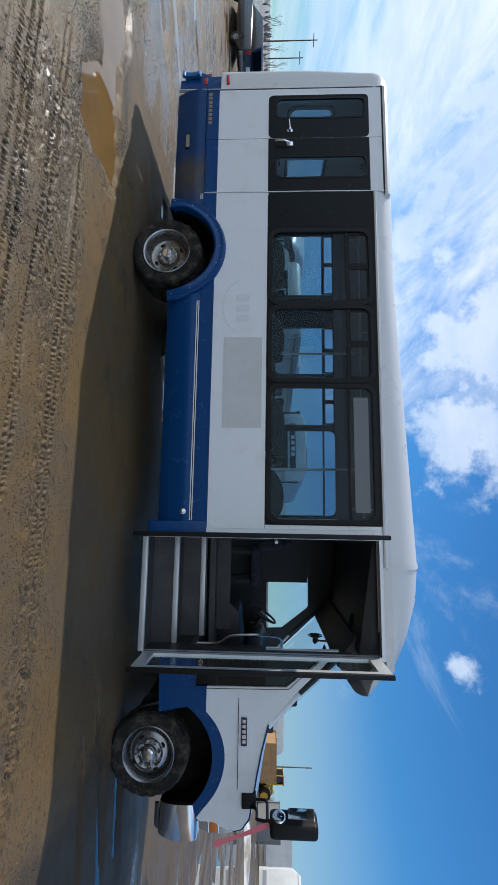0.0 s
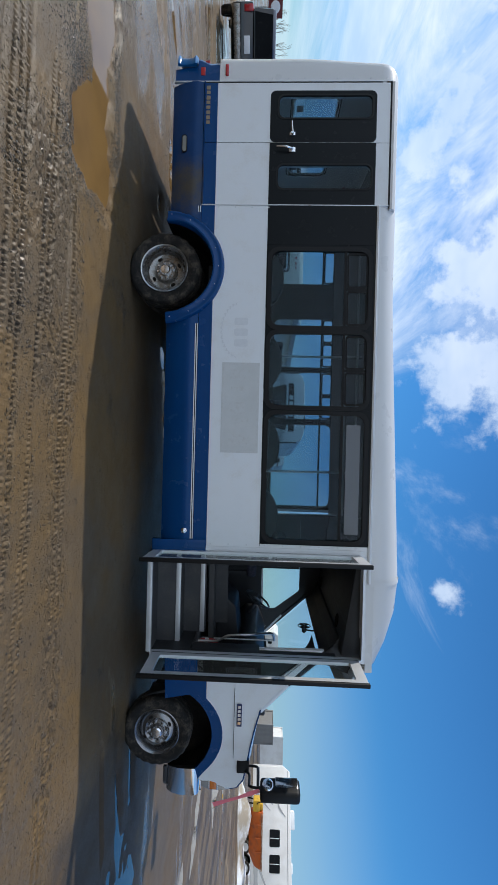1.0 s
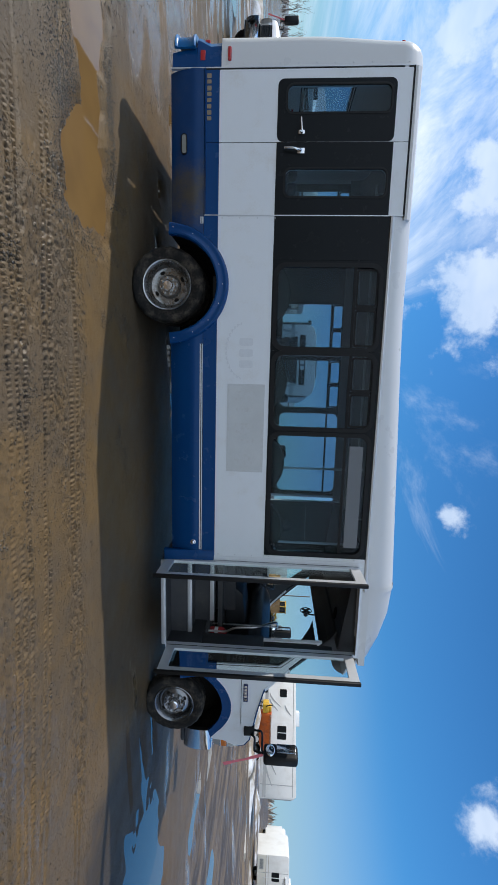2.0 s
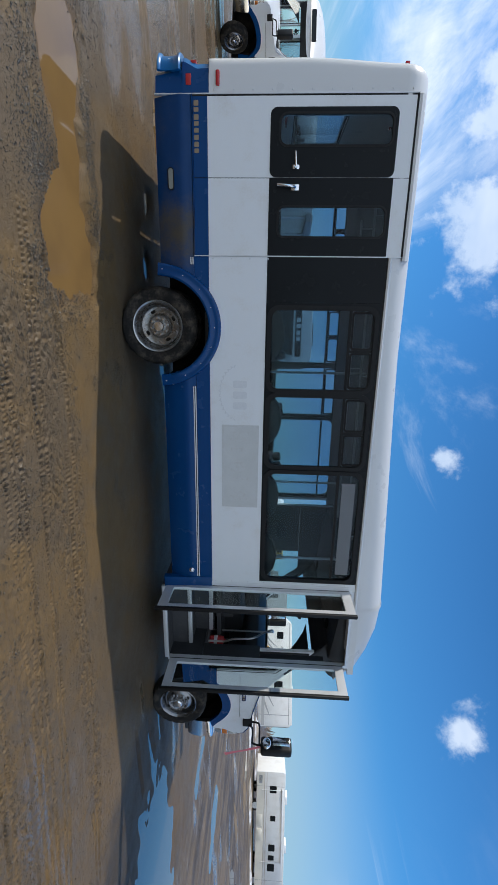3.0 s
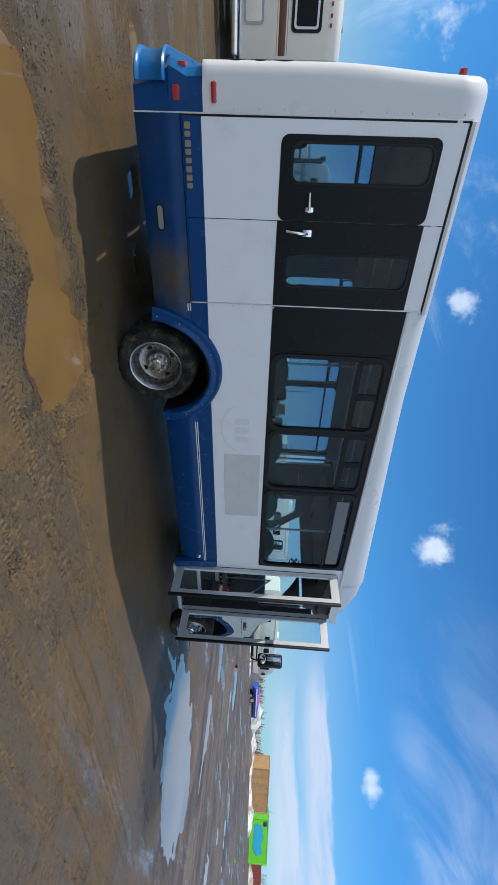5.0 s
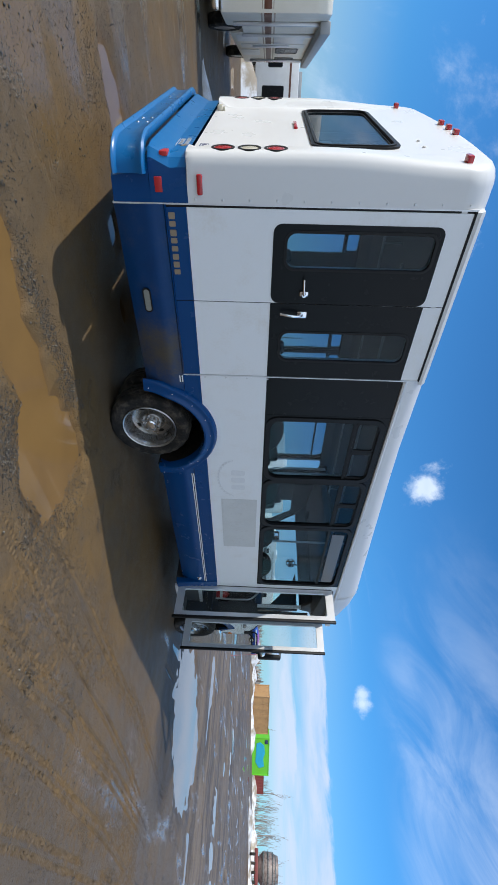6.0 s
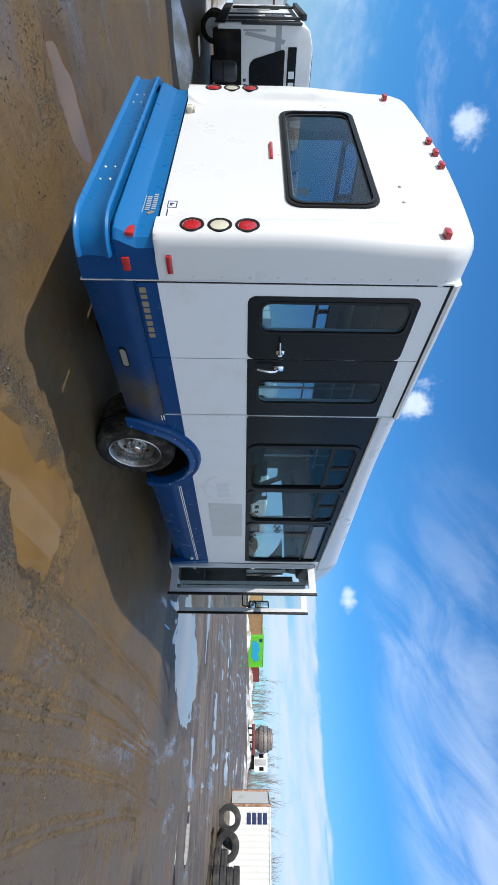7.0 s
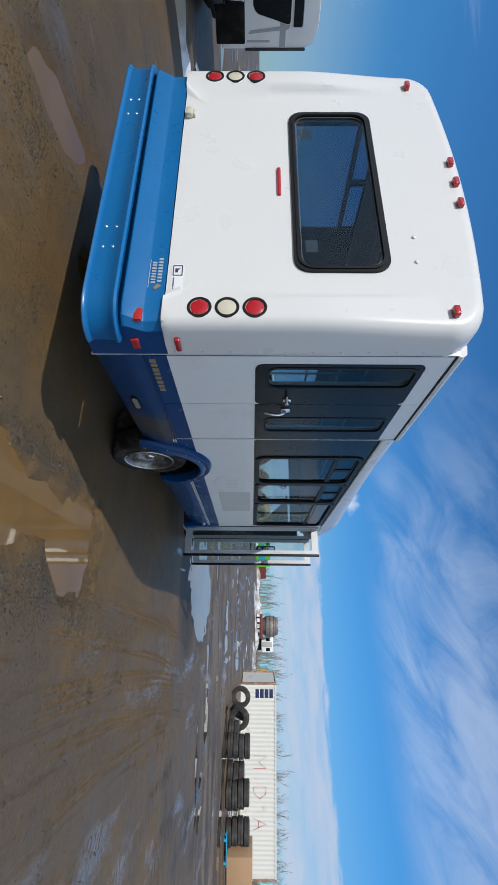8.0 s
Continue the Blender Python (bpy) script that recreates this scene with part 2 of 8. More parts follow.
M = dict(
    white=material("white_paint", (0.77, 0.79, 0.80), 0.32, vary=0.04, bump=0.012, bump_scale=14, second=(0.68, 0.67, 0.64), amount=(0.50, 0.8), coat=0.15),
    white_gel=material("white_gelcoat", (0.68, 0.68, 0.67), 0.3, vary=0.02, scale=1.2, fine=25, bump=0.003, bump_scale=3),
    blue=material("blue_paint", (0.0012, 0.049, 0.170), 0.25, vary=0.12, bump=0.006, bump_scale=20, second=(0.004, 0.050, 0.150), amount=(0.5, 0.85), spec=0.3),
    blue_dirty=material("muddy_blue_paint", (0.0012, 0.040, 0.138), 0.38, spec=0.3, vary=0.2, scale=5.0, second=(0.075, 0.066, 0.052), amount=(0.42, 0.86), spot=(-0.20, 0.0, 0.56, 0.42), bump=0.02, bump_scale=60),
    # The same blue paint with the sun on the rear put into its colour.
    blue_sunlit=material("sunlit_blue_paint", (0.002, 0.118, 0.32), 0.3, vary=0.08, bump=0.003, bump_scale=5, second=(0.004, 0.120, 0.30), amount=(0.55, 0.9), spec=0.4),
    black=material("black_panel", (0.007, 0.008, 0.009), 0.25, vary=0.2, bump=0.004, bump_scale=15, spec=0.16),
    rubber=material("black_rubber", (0.009, 0.009, 0.009), 0.5, vary=0.2, bump=0.03, spec=0.25),
    tyre=material("tyre_rubber", (0.013, 0.012, 0.011), 0.7, spec=0.2, vary=0.3, scale=9, second=(0.075, 0.062, 0.047), amount=(0.46, 0.72), bump=0.3, bump_scale=110),
    old_tyre=material("weathered_tyre", (0.035, 0.034, 0.033), 0.85, vary=0.3, scale=3, second=(0.09, 0.08, 0.07), amount=(0.45, 0.75), bump=0.2, bump_scale=60),
    steel=material("brushed_steel", (0.60, 0.60, 0.60), 0.35, 1.0, vary=0.12, scale=7, second=(0.36, 0.34, 0.31), amount=(0.5, 0.75), bump=0.03),
    wheel_steel=material("wheel_steel", (0.27, 0.27, 0.275), 0.2, 0.9, vary=0.2, scale=9, second=(0.20, 0.185, 0.165), amount=(0.5, 0.8), bump=0.03),
    dull_steel=material("dusty_steel", (0.30, 0.295, 0.285), 0.28, 0.85, vary=0.2, scale=9, second=(0.16, 0.13, 0.10), amount=(0.45, 0.7), bump=0.06),
    chrome=material("chrome", (0.82, 0.82, 0.83), 0.1, 1.0, vary=0.05, rough_vary=0.05, bump=0.0),
    alu=material("aluminium", (0.66, 0.67, 0.68), 0.4, 0.55, vary=0.06, scale=5, bump=0.02),
    dark_plastic=material("dark_plastic", (0.02, 0.021, 0.023), 0.5, vary=0.15, bump=0.06, bump_scale=220),
    grey_plastic=material("grey_plastic", (0.10, 0.105, 0.11), 0.5, vary=0.12, bump=0.05, bump_scale=200),
    lining=material("grey_lining", (0.26, 0.26, 0.27), 0.75, vary=0.1, bump=0.08, bump_scale=160),
    floor_mat=material("ribbed_floor", (0.045, 0.046, 0.05), 0.5, vary=0.2, scale=4, second=(0.085, 0.08, 0.07), amount=(0.45, 0.9), bump=0.15, bump_scale=80),
    fabric=material("dark_fabric", (0.035, 0.04, 0.055), 0.9, vary=0.3, scale=30, second=(0.06, 0.05, 0.07), bump=0.2, bump_scale=300),
    red_lens=material("red_lens", (0.43, 0.006, 0.012), 0.2, vary=0.12, scale=40, bump=0.25, bump_scale=180, coat=0.5),
    headlamp_lens=material("headlamp_lens", (0.50, 0.50, 0.48), 0.15, 0.6, vary=0.1, scale=40, bump=0.2, bump_scale=180, coat=0.5),
    clear_lens=material("clear_lens", (0.62, 0.58, 0.46), 0.15, vary=0.1, scale=40, bump=0.25, bump_scale=180, coat=0.5),
    frosted_lens=material("frosted_lens", (0.22, 0.22, 0.19), 0.4, vary=0.1, scale=30, bump=0.1, bump_scale=120),
    amber=material("amber_lens", (0.62, 0.16, 0.02), 0.2, vary=0.1, bump=0.1, coat=0.5),
    gold=material("gold_vinyl", (0.26, 0.20, 0.13), 0.45, vary=0.1, bump=0.0),
    patch=material("glue_residue", (0.56, 0.57, 0.555), 0.5, vary=0.04, scale=5, fine=90, second=(0.60, 0.61, 0.60), amount=(0.3, 0.9), bump=0.03),
    old_glue=material("old_glue", (0.60, 0.61, 0.60), 0.55, vary=0.12, scale=26, fine=110, second=(0.52, 0.52, 0.50), amount=(0.42, 0.7), bump=0.04),
    ghost=material("ghost_mark", (0.685, 0.70, 0.71), 0.4, vary=0.08, scale=20, bump=0.0),
    ink=material("dark_ink", (0.02, 0.03, 0.10), 0.5, vary=0.1, bump=0.0),
    red=material("red_paint", (0.45, 0.02, 0.02), 0.4, vary=0.15, bump=0.02),
    ribbon=material("pink_ribbon", (0.75, 0.17, 0.20), 0.6, vary=0.08, bump=0.02),
    under=material("chassis_black", (0.008, 0.0075, 0.007), 0.9, vary=0.3, spec=0.15, second=(0.025, 0.02, 0.015), bump=0.2, bump_scale=40),
    sign_strip=material("frosted_strip", (0.15, 0.16, 0.17), 0.4, vary=0.05, bump=0.0),
    glass=glass("tinted_glass", (0.62, 0.73, 0.79), dirt=0.001, ior=1.34),
    glass_rear=glass("rear_glass", (0.46, 0.55, 0.62), dirt=0.001, ior=1.5),
    glass_dark=glass("dark_glass", (0.03, 0.035, 0.042), dirt=0.02),
    glass_clear=glass("clear_glass", (0.90, 0.95, 0.94), dirt=0.006, ior=1.3),
    # yard things
    cream=material("cream_fibreglass", (0.80, 0.75, 0.64), 0.4, vary=0.05, scale=1.5, second=(0.72, 0.67, 0.56), bump=0.01),
    rv_white=material("rv_white", (0.76, 0.76, 0.74), 0.4, vary=0.05, scale=1.2, second=(0.66, 0.65, 0.62), bump=0.02, bump_scale=8),
    rv_grey=material("rv_grey", (0.36, 0.37, 0.37), 0.5, vary=0.06, bump=0.02),
    brown=material("brown_stripe", (0.14, 0.05, 0.025), 0.45, vary=0.1, bump=0.0),
    tan_stripe=material("tan_stripe", (0.42, 0.33, 0.24), 0.45, vary=0.1, bump=0.0),
    car_black=material("black_car_paint", (0.008, 0.008, 0.010), 0.2, vary=0.1, bump=0.0, coat=0.5),
    orange=material("orange_paint", (0.58, 0.12, 0.015), 0.45, vary=0.15, second=(0.32, 0.08, 0.03), bump=0.05),
    yellow=material("yellow_paint", (0.60, 0.36, 0.02), 0.5, vary=0.15, second=(0.30, 0.18, 0.04), bump=0.05),
    plywood=material("weathered_plywood", (0.42, 0.25, 0.11), 0.8, vary=0.2, scale=1.6, second=(0.30, 0.17, 0.08), bump=0.15),
    green=material("green_container", (0.13, 0.52, 0.03), 0.5, vary=0.08, bump=0.03),
    sea=material("turquoise_paint", (0.02, 0.36, 0.58), 0.5, vary=0.15, bump=0.02),
    maroon=material("maroon_container", (0.14, 0.022, 0.02), 0.6, vary=0.15, bump=0.05),
    cont=material("white_container", (0.70, 0.69, 0.64), 0.55, vary=0.06, scale=1.0, second=(0.56, 0.46, 0.36), amount=(0.58, 0.75), bump=0.05),
    rust=material("rusty_steel", (0.26, 0.12, 0.06), 0.8, 0.1, vary=0.3, scale=8, second=(0.5, 0.42, 0.34), bump=0.2),
    card=material("brown_board", (0.40, 0.25, 0.14), 0.8, vary=0.1, bump=0.1),
    snow=material("old_snow", (0.74, 0.76, 0.78), 0.7, vary=0.1, scale=0.8, second=(0.33, 0.28, 0.21), amount=(0.44, 0.62), bump=0.5, bump_scale=6),
    bark=material("bare_branches", (0.24, 0.205, 0.18), 0.9, vary=0.3, scale=0.4, second=(0.36, 0.33, 0.30), bump=0.0),
    tank=material("weathered_tank", (0.26, 0.22, 0.20), 0.6, 0.2, vary=0.2, second=(0.12, 0.08, 0.07), bump=0.1),
    earth=material("churned_gravel", (0.235, 0.170, 0.105), 0.9, vary=0.35, scale=2.0, fine=14.0, bump=0.5, bump_scale=9, second=(0.10, 0.075, 0.05)),
    cont_grey=material("grey_container_paint", (0.19, 0.19, 0.185), 0.6, vary=0.15, bump=0.03),
    boat_blue=material("blue_tarpaulin", (0.02, 0.10, 0.50), 0.5, vary=0.15, bump=0.1, bump_scale=20),
    boat_pink=material("purple_hull", (0.34, 0.12, 0.42), 0.4, vary=0.15, bump=0.0),
    bucket=material("white_plastic", (0.75, 0.76, 0.76), 0.4, vary=0.05, bump=0.0),
    wood=material("grey_pole_wood", (0.14, 0.11, 0.085), 0.9, vary=0.2, bump=0.1),
)

# ---- mesh helpers ----
AXIS = {"x": (1, 2, 0), "y": (0, 2, 1), "z": (0, 1, 2)}


def spot(axis, u, v, w):
    out = [0.0, 0.0, 0.0]
    a, b, c = AXIS[axis]
    out[a], out[b], out[c] = u, v, w
    return out


def box(bm, x0, x1, y0, y1, z0, z1):
    bmesh.ops.create_cube(bm, size=1.0, matrix=Matrix.LocRotScale(((x0 + x1) / 2, (y0 + y1) / 2, (z0 + z1) / 2), None, (x1 - x0, y1 - y0, z1 - z0)))
    return bm


def rbox(bm, x0, x1, y0, y1, z0, z1, r=0.01, seg=2):
    """A box with rounded edges."""
    t = bmesh.new()
    box(t, x0, x1, y0, y1, z0, z1)
    r = min(r, 0.49 * min(x1 - x0, y1 - y0, z1 - z0))
    bmesh.ops.bevel(t, geom=t.edges[:], offset=r, segments=seg, profile=0.5, affect="EDGES")
    return merge(bm, t)


def merge(bm, other, m=None):
    me = bpy.data.meshes.new("merged")
    if m is not None:
        other.transform(m)
    other.to_mesh(me)
    other.free()
    bm.from_mesh(me)
    bpy.data.meshes.remove(me)
    return bm


def prism(bm, pts, axis, a, b, r=0.0):
    t = bmesh.new()
    low = [t.verts.new(spot(axis, u, v, a)) for u, v in pts]
    high = [t.verts.new(spot(axis, u, v, b)) for u, v in pts]
    t.faces.new(low), t.faces.new(high[::-1])
    for i in range(len(pts)):
        j = (i + 1) % len(pts)
        t.faces.new((low[i], high[i], high[j], low[j]))
    if r:
        bmesh.ops.bevel(t, geom=t.edges[:], offset=r, segments=2, profile=0.5, affect="EDGES", clamp_overlap=True)
    return merge(bm, t)


def ring(bm, outer, inner, axis, a, b):
    """A plate with one opening: outer and inner outlines with equally many points."""
    n = len(outer)
    v = [[bm.verts.new(spot(axis, *p, w)) for p in loop] for loop, w in ((outer, a), (inner, a), (inner, b), (outer, b))]
    for k in range(4):
        one, two = v[k], v[(k + 1) % 4]
        for i in range(n):
            j = (i + 1) % n
            bm.faces.new((one[i], one[j], two[j], two[i]))
    return bm


def rrect(x0, x1, z0, z1, r, n=5):
    pts = []
    r = min(r, 0.499 * (x1 - x0), 0.499 * (z1 - z0))
    for cx, cz, start in ((x1 - r, z1 - r, 0), (x0 + r, z1 - r, 90), (x0 + r, z0 + r, 180), (x1 - r, z0 + r, 270)):
        for k in range(n + 1):
            a = radians(start + 90 * k / n)
            pts.append((cx + r * math.cos(a), cz + r * math.sin(a)))
    return pts


def arc(cx, cz, rx, rz, start, end, n=16):
    return [(cx + rx * math.cos(radians(start + (end - start) * k / n)), cz + rz * math.sin(radians(start + (end - start) * k / n))) for k in range(n + 1)]


def tube(bm, pts, r, n=8, cap=True):
    """A round bar along points."""
    pts = [Vector(p) for p in pts]
    loops, side = [], None
    for i, p in enumerate(pts):
        way = (pts[min(i + 1, len(pts) - 1)] - pts[max(i - 1, 0)]).normalized()
        if side is None:
            side = way.orthogonal().normalized()
        side = (side - way * side.dot(way)).normalized()
        other = way.cross(side)
        rad = r[i] if isinstance(r, (list, tuple)) else r
        loops.append([bm.verts.new(p + rad * (math.cos(2 * math.pi * k / n) * side + math.sin(2 * math.pi * k / n) * other)) for k in range(n)])
    skin(bm, loops)
    if cap:
        bm.faces.new(loops[0]), bm.faces.new(loops[-1][::-1])
    return bm


def skin(bm, loops, closed=True):
    for one, two in zip(loops, loops[1:]):
        n = len(one)
        for i in range(n if closed else n - 1):
            j = (i + 1) % n
            bm.faces.new((one[i], one[j], two[j], two[i]))


def loft(bm, loops, cap=(True, True)):
    v = [[bm.verts.new(p) for p in loop] for loop in loops]
    skin(bm, v)
    if cap[0]:
        bm.faces.new(v[0])
    if cap[1]:
        bm.faces.new(v[-1][::-1])
    return bm


def smooth_path(pts, times=2):
    """Rounds the corners of a polyline."""
    pts = [Vector(p) for p in pts]
    for _ in range(times):
        out = [pts[0]]
        for a, b in zip(pts, pts[1:]):
            out += [a.lerp(b, 0.25), a.lerp(b, 0.75)]
        pts = out + [pts[-1]]
    return pts


def lathe(bm, profile, centre=(0, 0, 0), axis="y", n=32, close=False, caps=(True, True)):
    """Turns (radius, along) points about an axis."""
    loops = []
    for rad, along in profile:
        loops.append([bm.verts.new(Vector(centre) + Vector(spot(axis, rad * math.cos(2 * math.pi * k / n), rad * math.sin(2 * math.pi * k / n), along))) for k in range(n)])
    if close:
        loops.append(loops[0])
    skin(bm, loops)
    if not close:
        for loop, wanted in zip((loops[0], loops[-1]), caps):
            if wanted:
                bm.faces.new(loop)
    return bm


def mesh_of(name, bm, mat, sharp=35.0):
    bmesh.ops.recalc_face_normals(bm, faces=bm.faces[:])
    for f in bm.faces:
        f.smooth = True
    limit = radians(sharp)
    for e in bm.edges:
        if len(e.link_faces) == 2 and e.calc_face_angle(0.0) > limit:
            e.smooth = False
    me = bpy.data.meshes.new(name)
    bm.to_mesh(me)
    bm.free()
    me.materials.append(mat)
    return me


def part(name, bm, mat, parent, label="", sharp=35.0, shadow=True):
    """Links a bmesh as one mesh object under a thing or a part."""
    ob = new(name, mesh_of(name, bm, mat, sharp))
    ob.parent = parent
    ob.visible_shadow = shadow
    return tagged(ob, label)


def repeat(name, me, parent, m):
    ob = new(name, me)
    ob.parent, ob.matrix_basis = parent, m
    return ob


def thing(name, m, label, category, group="", kind=""):
    ob = new(name)
    ob.matrix_basis = m
    ob.empty_display_size = 0.2
    return tagged(ob, label, category, group, kind)


def solid(name, bm, mat, m, label, category, group="", kind="", sharp=35.0):
    ob = new(name, mesh_of(name, bm, mat, sharp))
    ob.matrix_basis = m
    return tagged(ob, label, category, group, kind)


def bars(bm, x, z, width, height, count, axis="y", at=0.0, deep=0.002, fill=0.7, seed=1):
    """A row of plain bars in place of lettering."""
    rnd = random.Random(seed)
    step = width / count
    for k in range(count):
        w = step * fill * rnd.uniform(0.85, 1.1)
        prism(bm, rrect(x + k * step, x + k * step + w, z, z + height, height * 0.12, 2), axis, at, at + deep)
    return bm

# ---- the small bus: x forwards, its kerb side in the plane y = 0, the ground at z = 0 ----
WIDE = 2.44
ARCH = (0.64, 0.38, 0.50)                 # rear wheel opening: x, z, radius
FRONT = (5.575, 0.385)                      # front wheel centre
GLASS_Z = (1.475, 2.475)


def outline(inset=0.0, low=0.905, edge=2.56, top=2.83, n=41):
    """Cross-section of the upper body from the low edge up round the shoulders and the gently arched roof."""
    pts = [(inset, low)]
    arch = min(0.09, 0.33 * (top - edge))
    for k in range(n):
        u = -math.cos(math.pi * k / (n - 1))
        v = min(1.0, (1 - abs(u)) * WIDE / 2 / 0.20)
        z = (top - edge - arch) * math.sqrt(1 - (1 - v) ** 2) + arch * (1 - u * u)
        pts.append((WIDE / 2 + (WIDE / 2 - inset) * u, edge + z * (1 - max(inset, 0.0) / (top - edge)) - min(inset, 0.0)))
    pts.append((WIDE - inset, low))
    return pts


def side_wall(bus, y, out, kerb):
    """One side of the saloon. y: its outer plane; out: -1 for the kerb side, 1 for the other."""
    a, b = (y, y - out * 0.045)
    lo, hi = min(a, b), max(a, b)

    def plate(name, pts, mat, proud=0.0, deep=0.045, label=""):
        p, q = y + out * proud, y - out * (deep - proud)
        return part(name, prism(bmesh.new(), pts, "y", min(p, q), max(p, q)), mat, bus, label)

    ax, az, ar = ARCH
    left = math.degrees(math.acos((0.748 - az) / ar))
    cut = lambda z: math.sqrt(ar * ar - (z - az) ** 2)
    rear_edge = [(ax - cut(0.43 + (0.748 - 0.43) * k / 8), 0.43 + (0.748 - 0.43) * k / 8) for k in range(9)]
    front_edge = [(ax + cut(0.45 + (0.748 - 0.45) * k / 8), 0.45 + (0.748 - 0.45) * k / 8) for k in range(9)]
    end = 3.49

    def skirt(x_of, low, mat, label):
        """A panel that rolls inwards towards its lower edge."""
        bm = bmesh.new()
        zs = [low + (0.748 - low) * k / 12 for k in range(13)]
        roll = lambda z: 0.085 * max(0.0, (0.66 - z) / 0.25) ** 2 - 0.010 * math.exp(-((z - 0.66) / 0.05) ** 2)
        sheets = []
        for deep in (0.0, 0.03):
            sheets.append([[bm.verts.new((x, y - out * (roll(z) + deep), z)) for x in x_of(z)] for z in zs])
        for rows in sheets:
            for k in range(12):
                bm.faces.new((rows[k][0], rows[k][1], rows[k + 1][1], rows[k + 1][0]))
        for k in range(12):
            for side in (0, 1):
                bm.faces.new((sheets[0][k][side], sheets[0][k + 1][side], sheets[1][k + 1][side], sheets[1][k][side]))
        for k in (0, 12):
            bm.faces.new((sheets[0][k][0], sheets[0][k][1], sheets[1][k][1], sheets[1][k][0]))
        return part("skirt_panel", bm, mat, bus, label)

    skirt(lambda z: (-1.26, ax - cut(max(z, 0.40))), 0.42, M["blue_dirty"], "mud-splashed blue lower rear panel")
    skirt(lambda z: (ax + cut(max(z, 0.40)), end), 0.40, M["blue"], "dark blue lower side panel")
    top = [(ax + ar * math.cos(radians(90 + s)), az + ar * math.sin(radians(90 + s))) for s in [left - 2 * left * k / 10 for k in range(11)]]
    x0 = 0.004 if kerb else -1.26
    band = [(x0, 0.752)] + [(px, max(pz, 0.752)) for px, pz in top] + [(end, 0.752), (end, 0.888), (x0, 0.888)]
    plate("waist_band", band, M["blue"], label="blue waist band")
    plate("side_panel", [(x0, 0.890), (end, 0.890), (end, 1.432), (x0, 1.432)], M["white"], label="white painted side panel")
    # Black window band, a frame for each bay.
    start = 0.004 if kerb else -1.2
    plate("window_band", [(start if kerb else -0.02, 1.435), (0.40, 1.435), (0.40, 2.530), (start if kerb else -0.02, 2.530)], M["black"], label="glossy black blank panel")
    if not kerb:
        plate("side_panel", [(-1.26, 1.435), (-1.203, 1.435), (-1.203, 2.53), (-1.26, 2.53)], M["white"])
    sill, lintel, bar_z = (GLASS_Z[0], GLASS_Z[1], 2.225) if kerb else (1.56, 2.50, 2.30)
    bays = ((0.402, 1.262, 0.455, 1.235), (1.264, 2.072, 1.295, 2.045), (2.074, 3.452, 2.115, 3.41))
    for x_a, x_b, w_a, w_b in bays if kerb else ((-1.2, -0.022, -1.13, -0.07),) + bays:
        r = 0.09
        bay = part("window_band", ring(bmesh.new(), rrect(x_a, x_b, 1.435, 2.530, 0.002), rrect(w_a, w_b, sill, lintel, r), "y", lo, hi), M["black"], bus)
        seal = (y + out * 0.012, y - out * 0.02)
        window = part("window", ring(bmesh.new(), rrect(w_a - 0.03, w_b + 0.03, sill - 0.03, lintel + 0.03, r + 0.02),
                      rrect(w_a + 0.012, w_b - 0.012, sill + 0.012, lintel - 0.012, r), "y", min(seal), max(seal)), M["rubber"], bus, "saloon window in a black rubber seal")
        p = y - out * 0.014
        part("pane", prism(bmesh.new(), rrect(w_a + 0.005, w_b - 0.005, sill + 0.005, lintel - 0.005, r), "y", p - 0.003, p + 0.003), M["glass"], window, "dark tinted glass", shadow=False)
        bars_bm = bmesh.new()
        box(bars_bm, w_a + 0.005, w_b - 0.005, p - 0.012, p + 0.012, bar_z, bar_z + 0.025)
        if w_b < 2.1:
            mid = (w_a + w_b) / 2
            box(bars_bm, mid - 0.012, mid + 0.012, p - 0.012, p + 0.012, bar_z + 0.025, lintel - 0.015)
            sash = 0.0
            for s_a, s_b in ((w_a + 0.02, mid - 0.012), (mid + 0.012, w_b - 0.02)):
                part("sash", ring(bmesh.new(), rrect(s_a, s_b, bar_z + 0.027, lintel - 0.013, 0.03), rrect(s_a + 0.02, s_b - 0.02, bar_z + 0.045, lintel - 0.03, 0.02), "y", p - 0.01 + sash, p + 0.006 + sash), M["rubber"], window)
                sash += 0.0
        part("glazing_bar", bars_bm, M["rubber"], window)
    plate("side_panel", [(3.454, 1.435), (end, 1.435), (end, 2.53), (3.454, 2.53)], M["white"])
    # Gutter and the trim strip along the waist.
    g = bmesh.new()
    prism(g, [(y + out * 0.014, 2.532), (y + out * 0.020, 2.548), (y + out * 0.006, 2.566), (y - out * 0.03, 2.566), (y - out * 0.03, 2.532)], "x", x0, end + (0.33 if kerb else 0.0))
    part("rain_gutter", g, M["white_gel"], bus)
    for t_a, t_b in ((1.215, 3.42), (0.012, 0.075)):
        for z, high, mat in ((0.719, 0.009, "bucket"), (0.729, 0.008, "rubber"), (0.738, 0.009, "bucket")):
            s = bmesh.new()
            p, q = y + out * 0.006, y - out * 0.004
            box(s, t_a, t_b, min(p, q), max(p, q), z, z + high)
            part("trim_strip", s, M[mat], bus)
    # Flare round the wheel opening.
    f = bmesh.new()
    loops = []
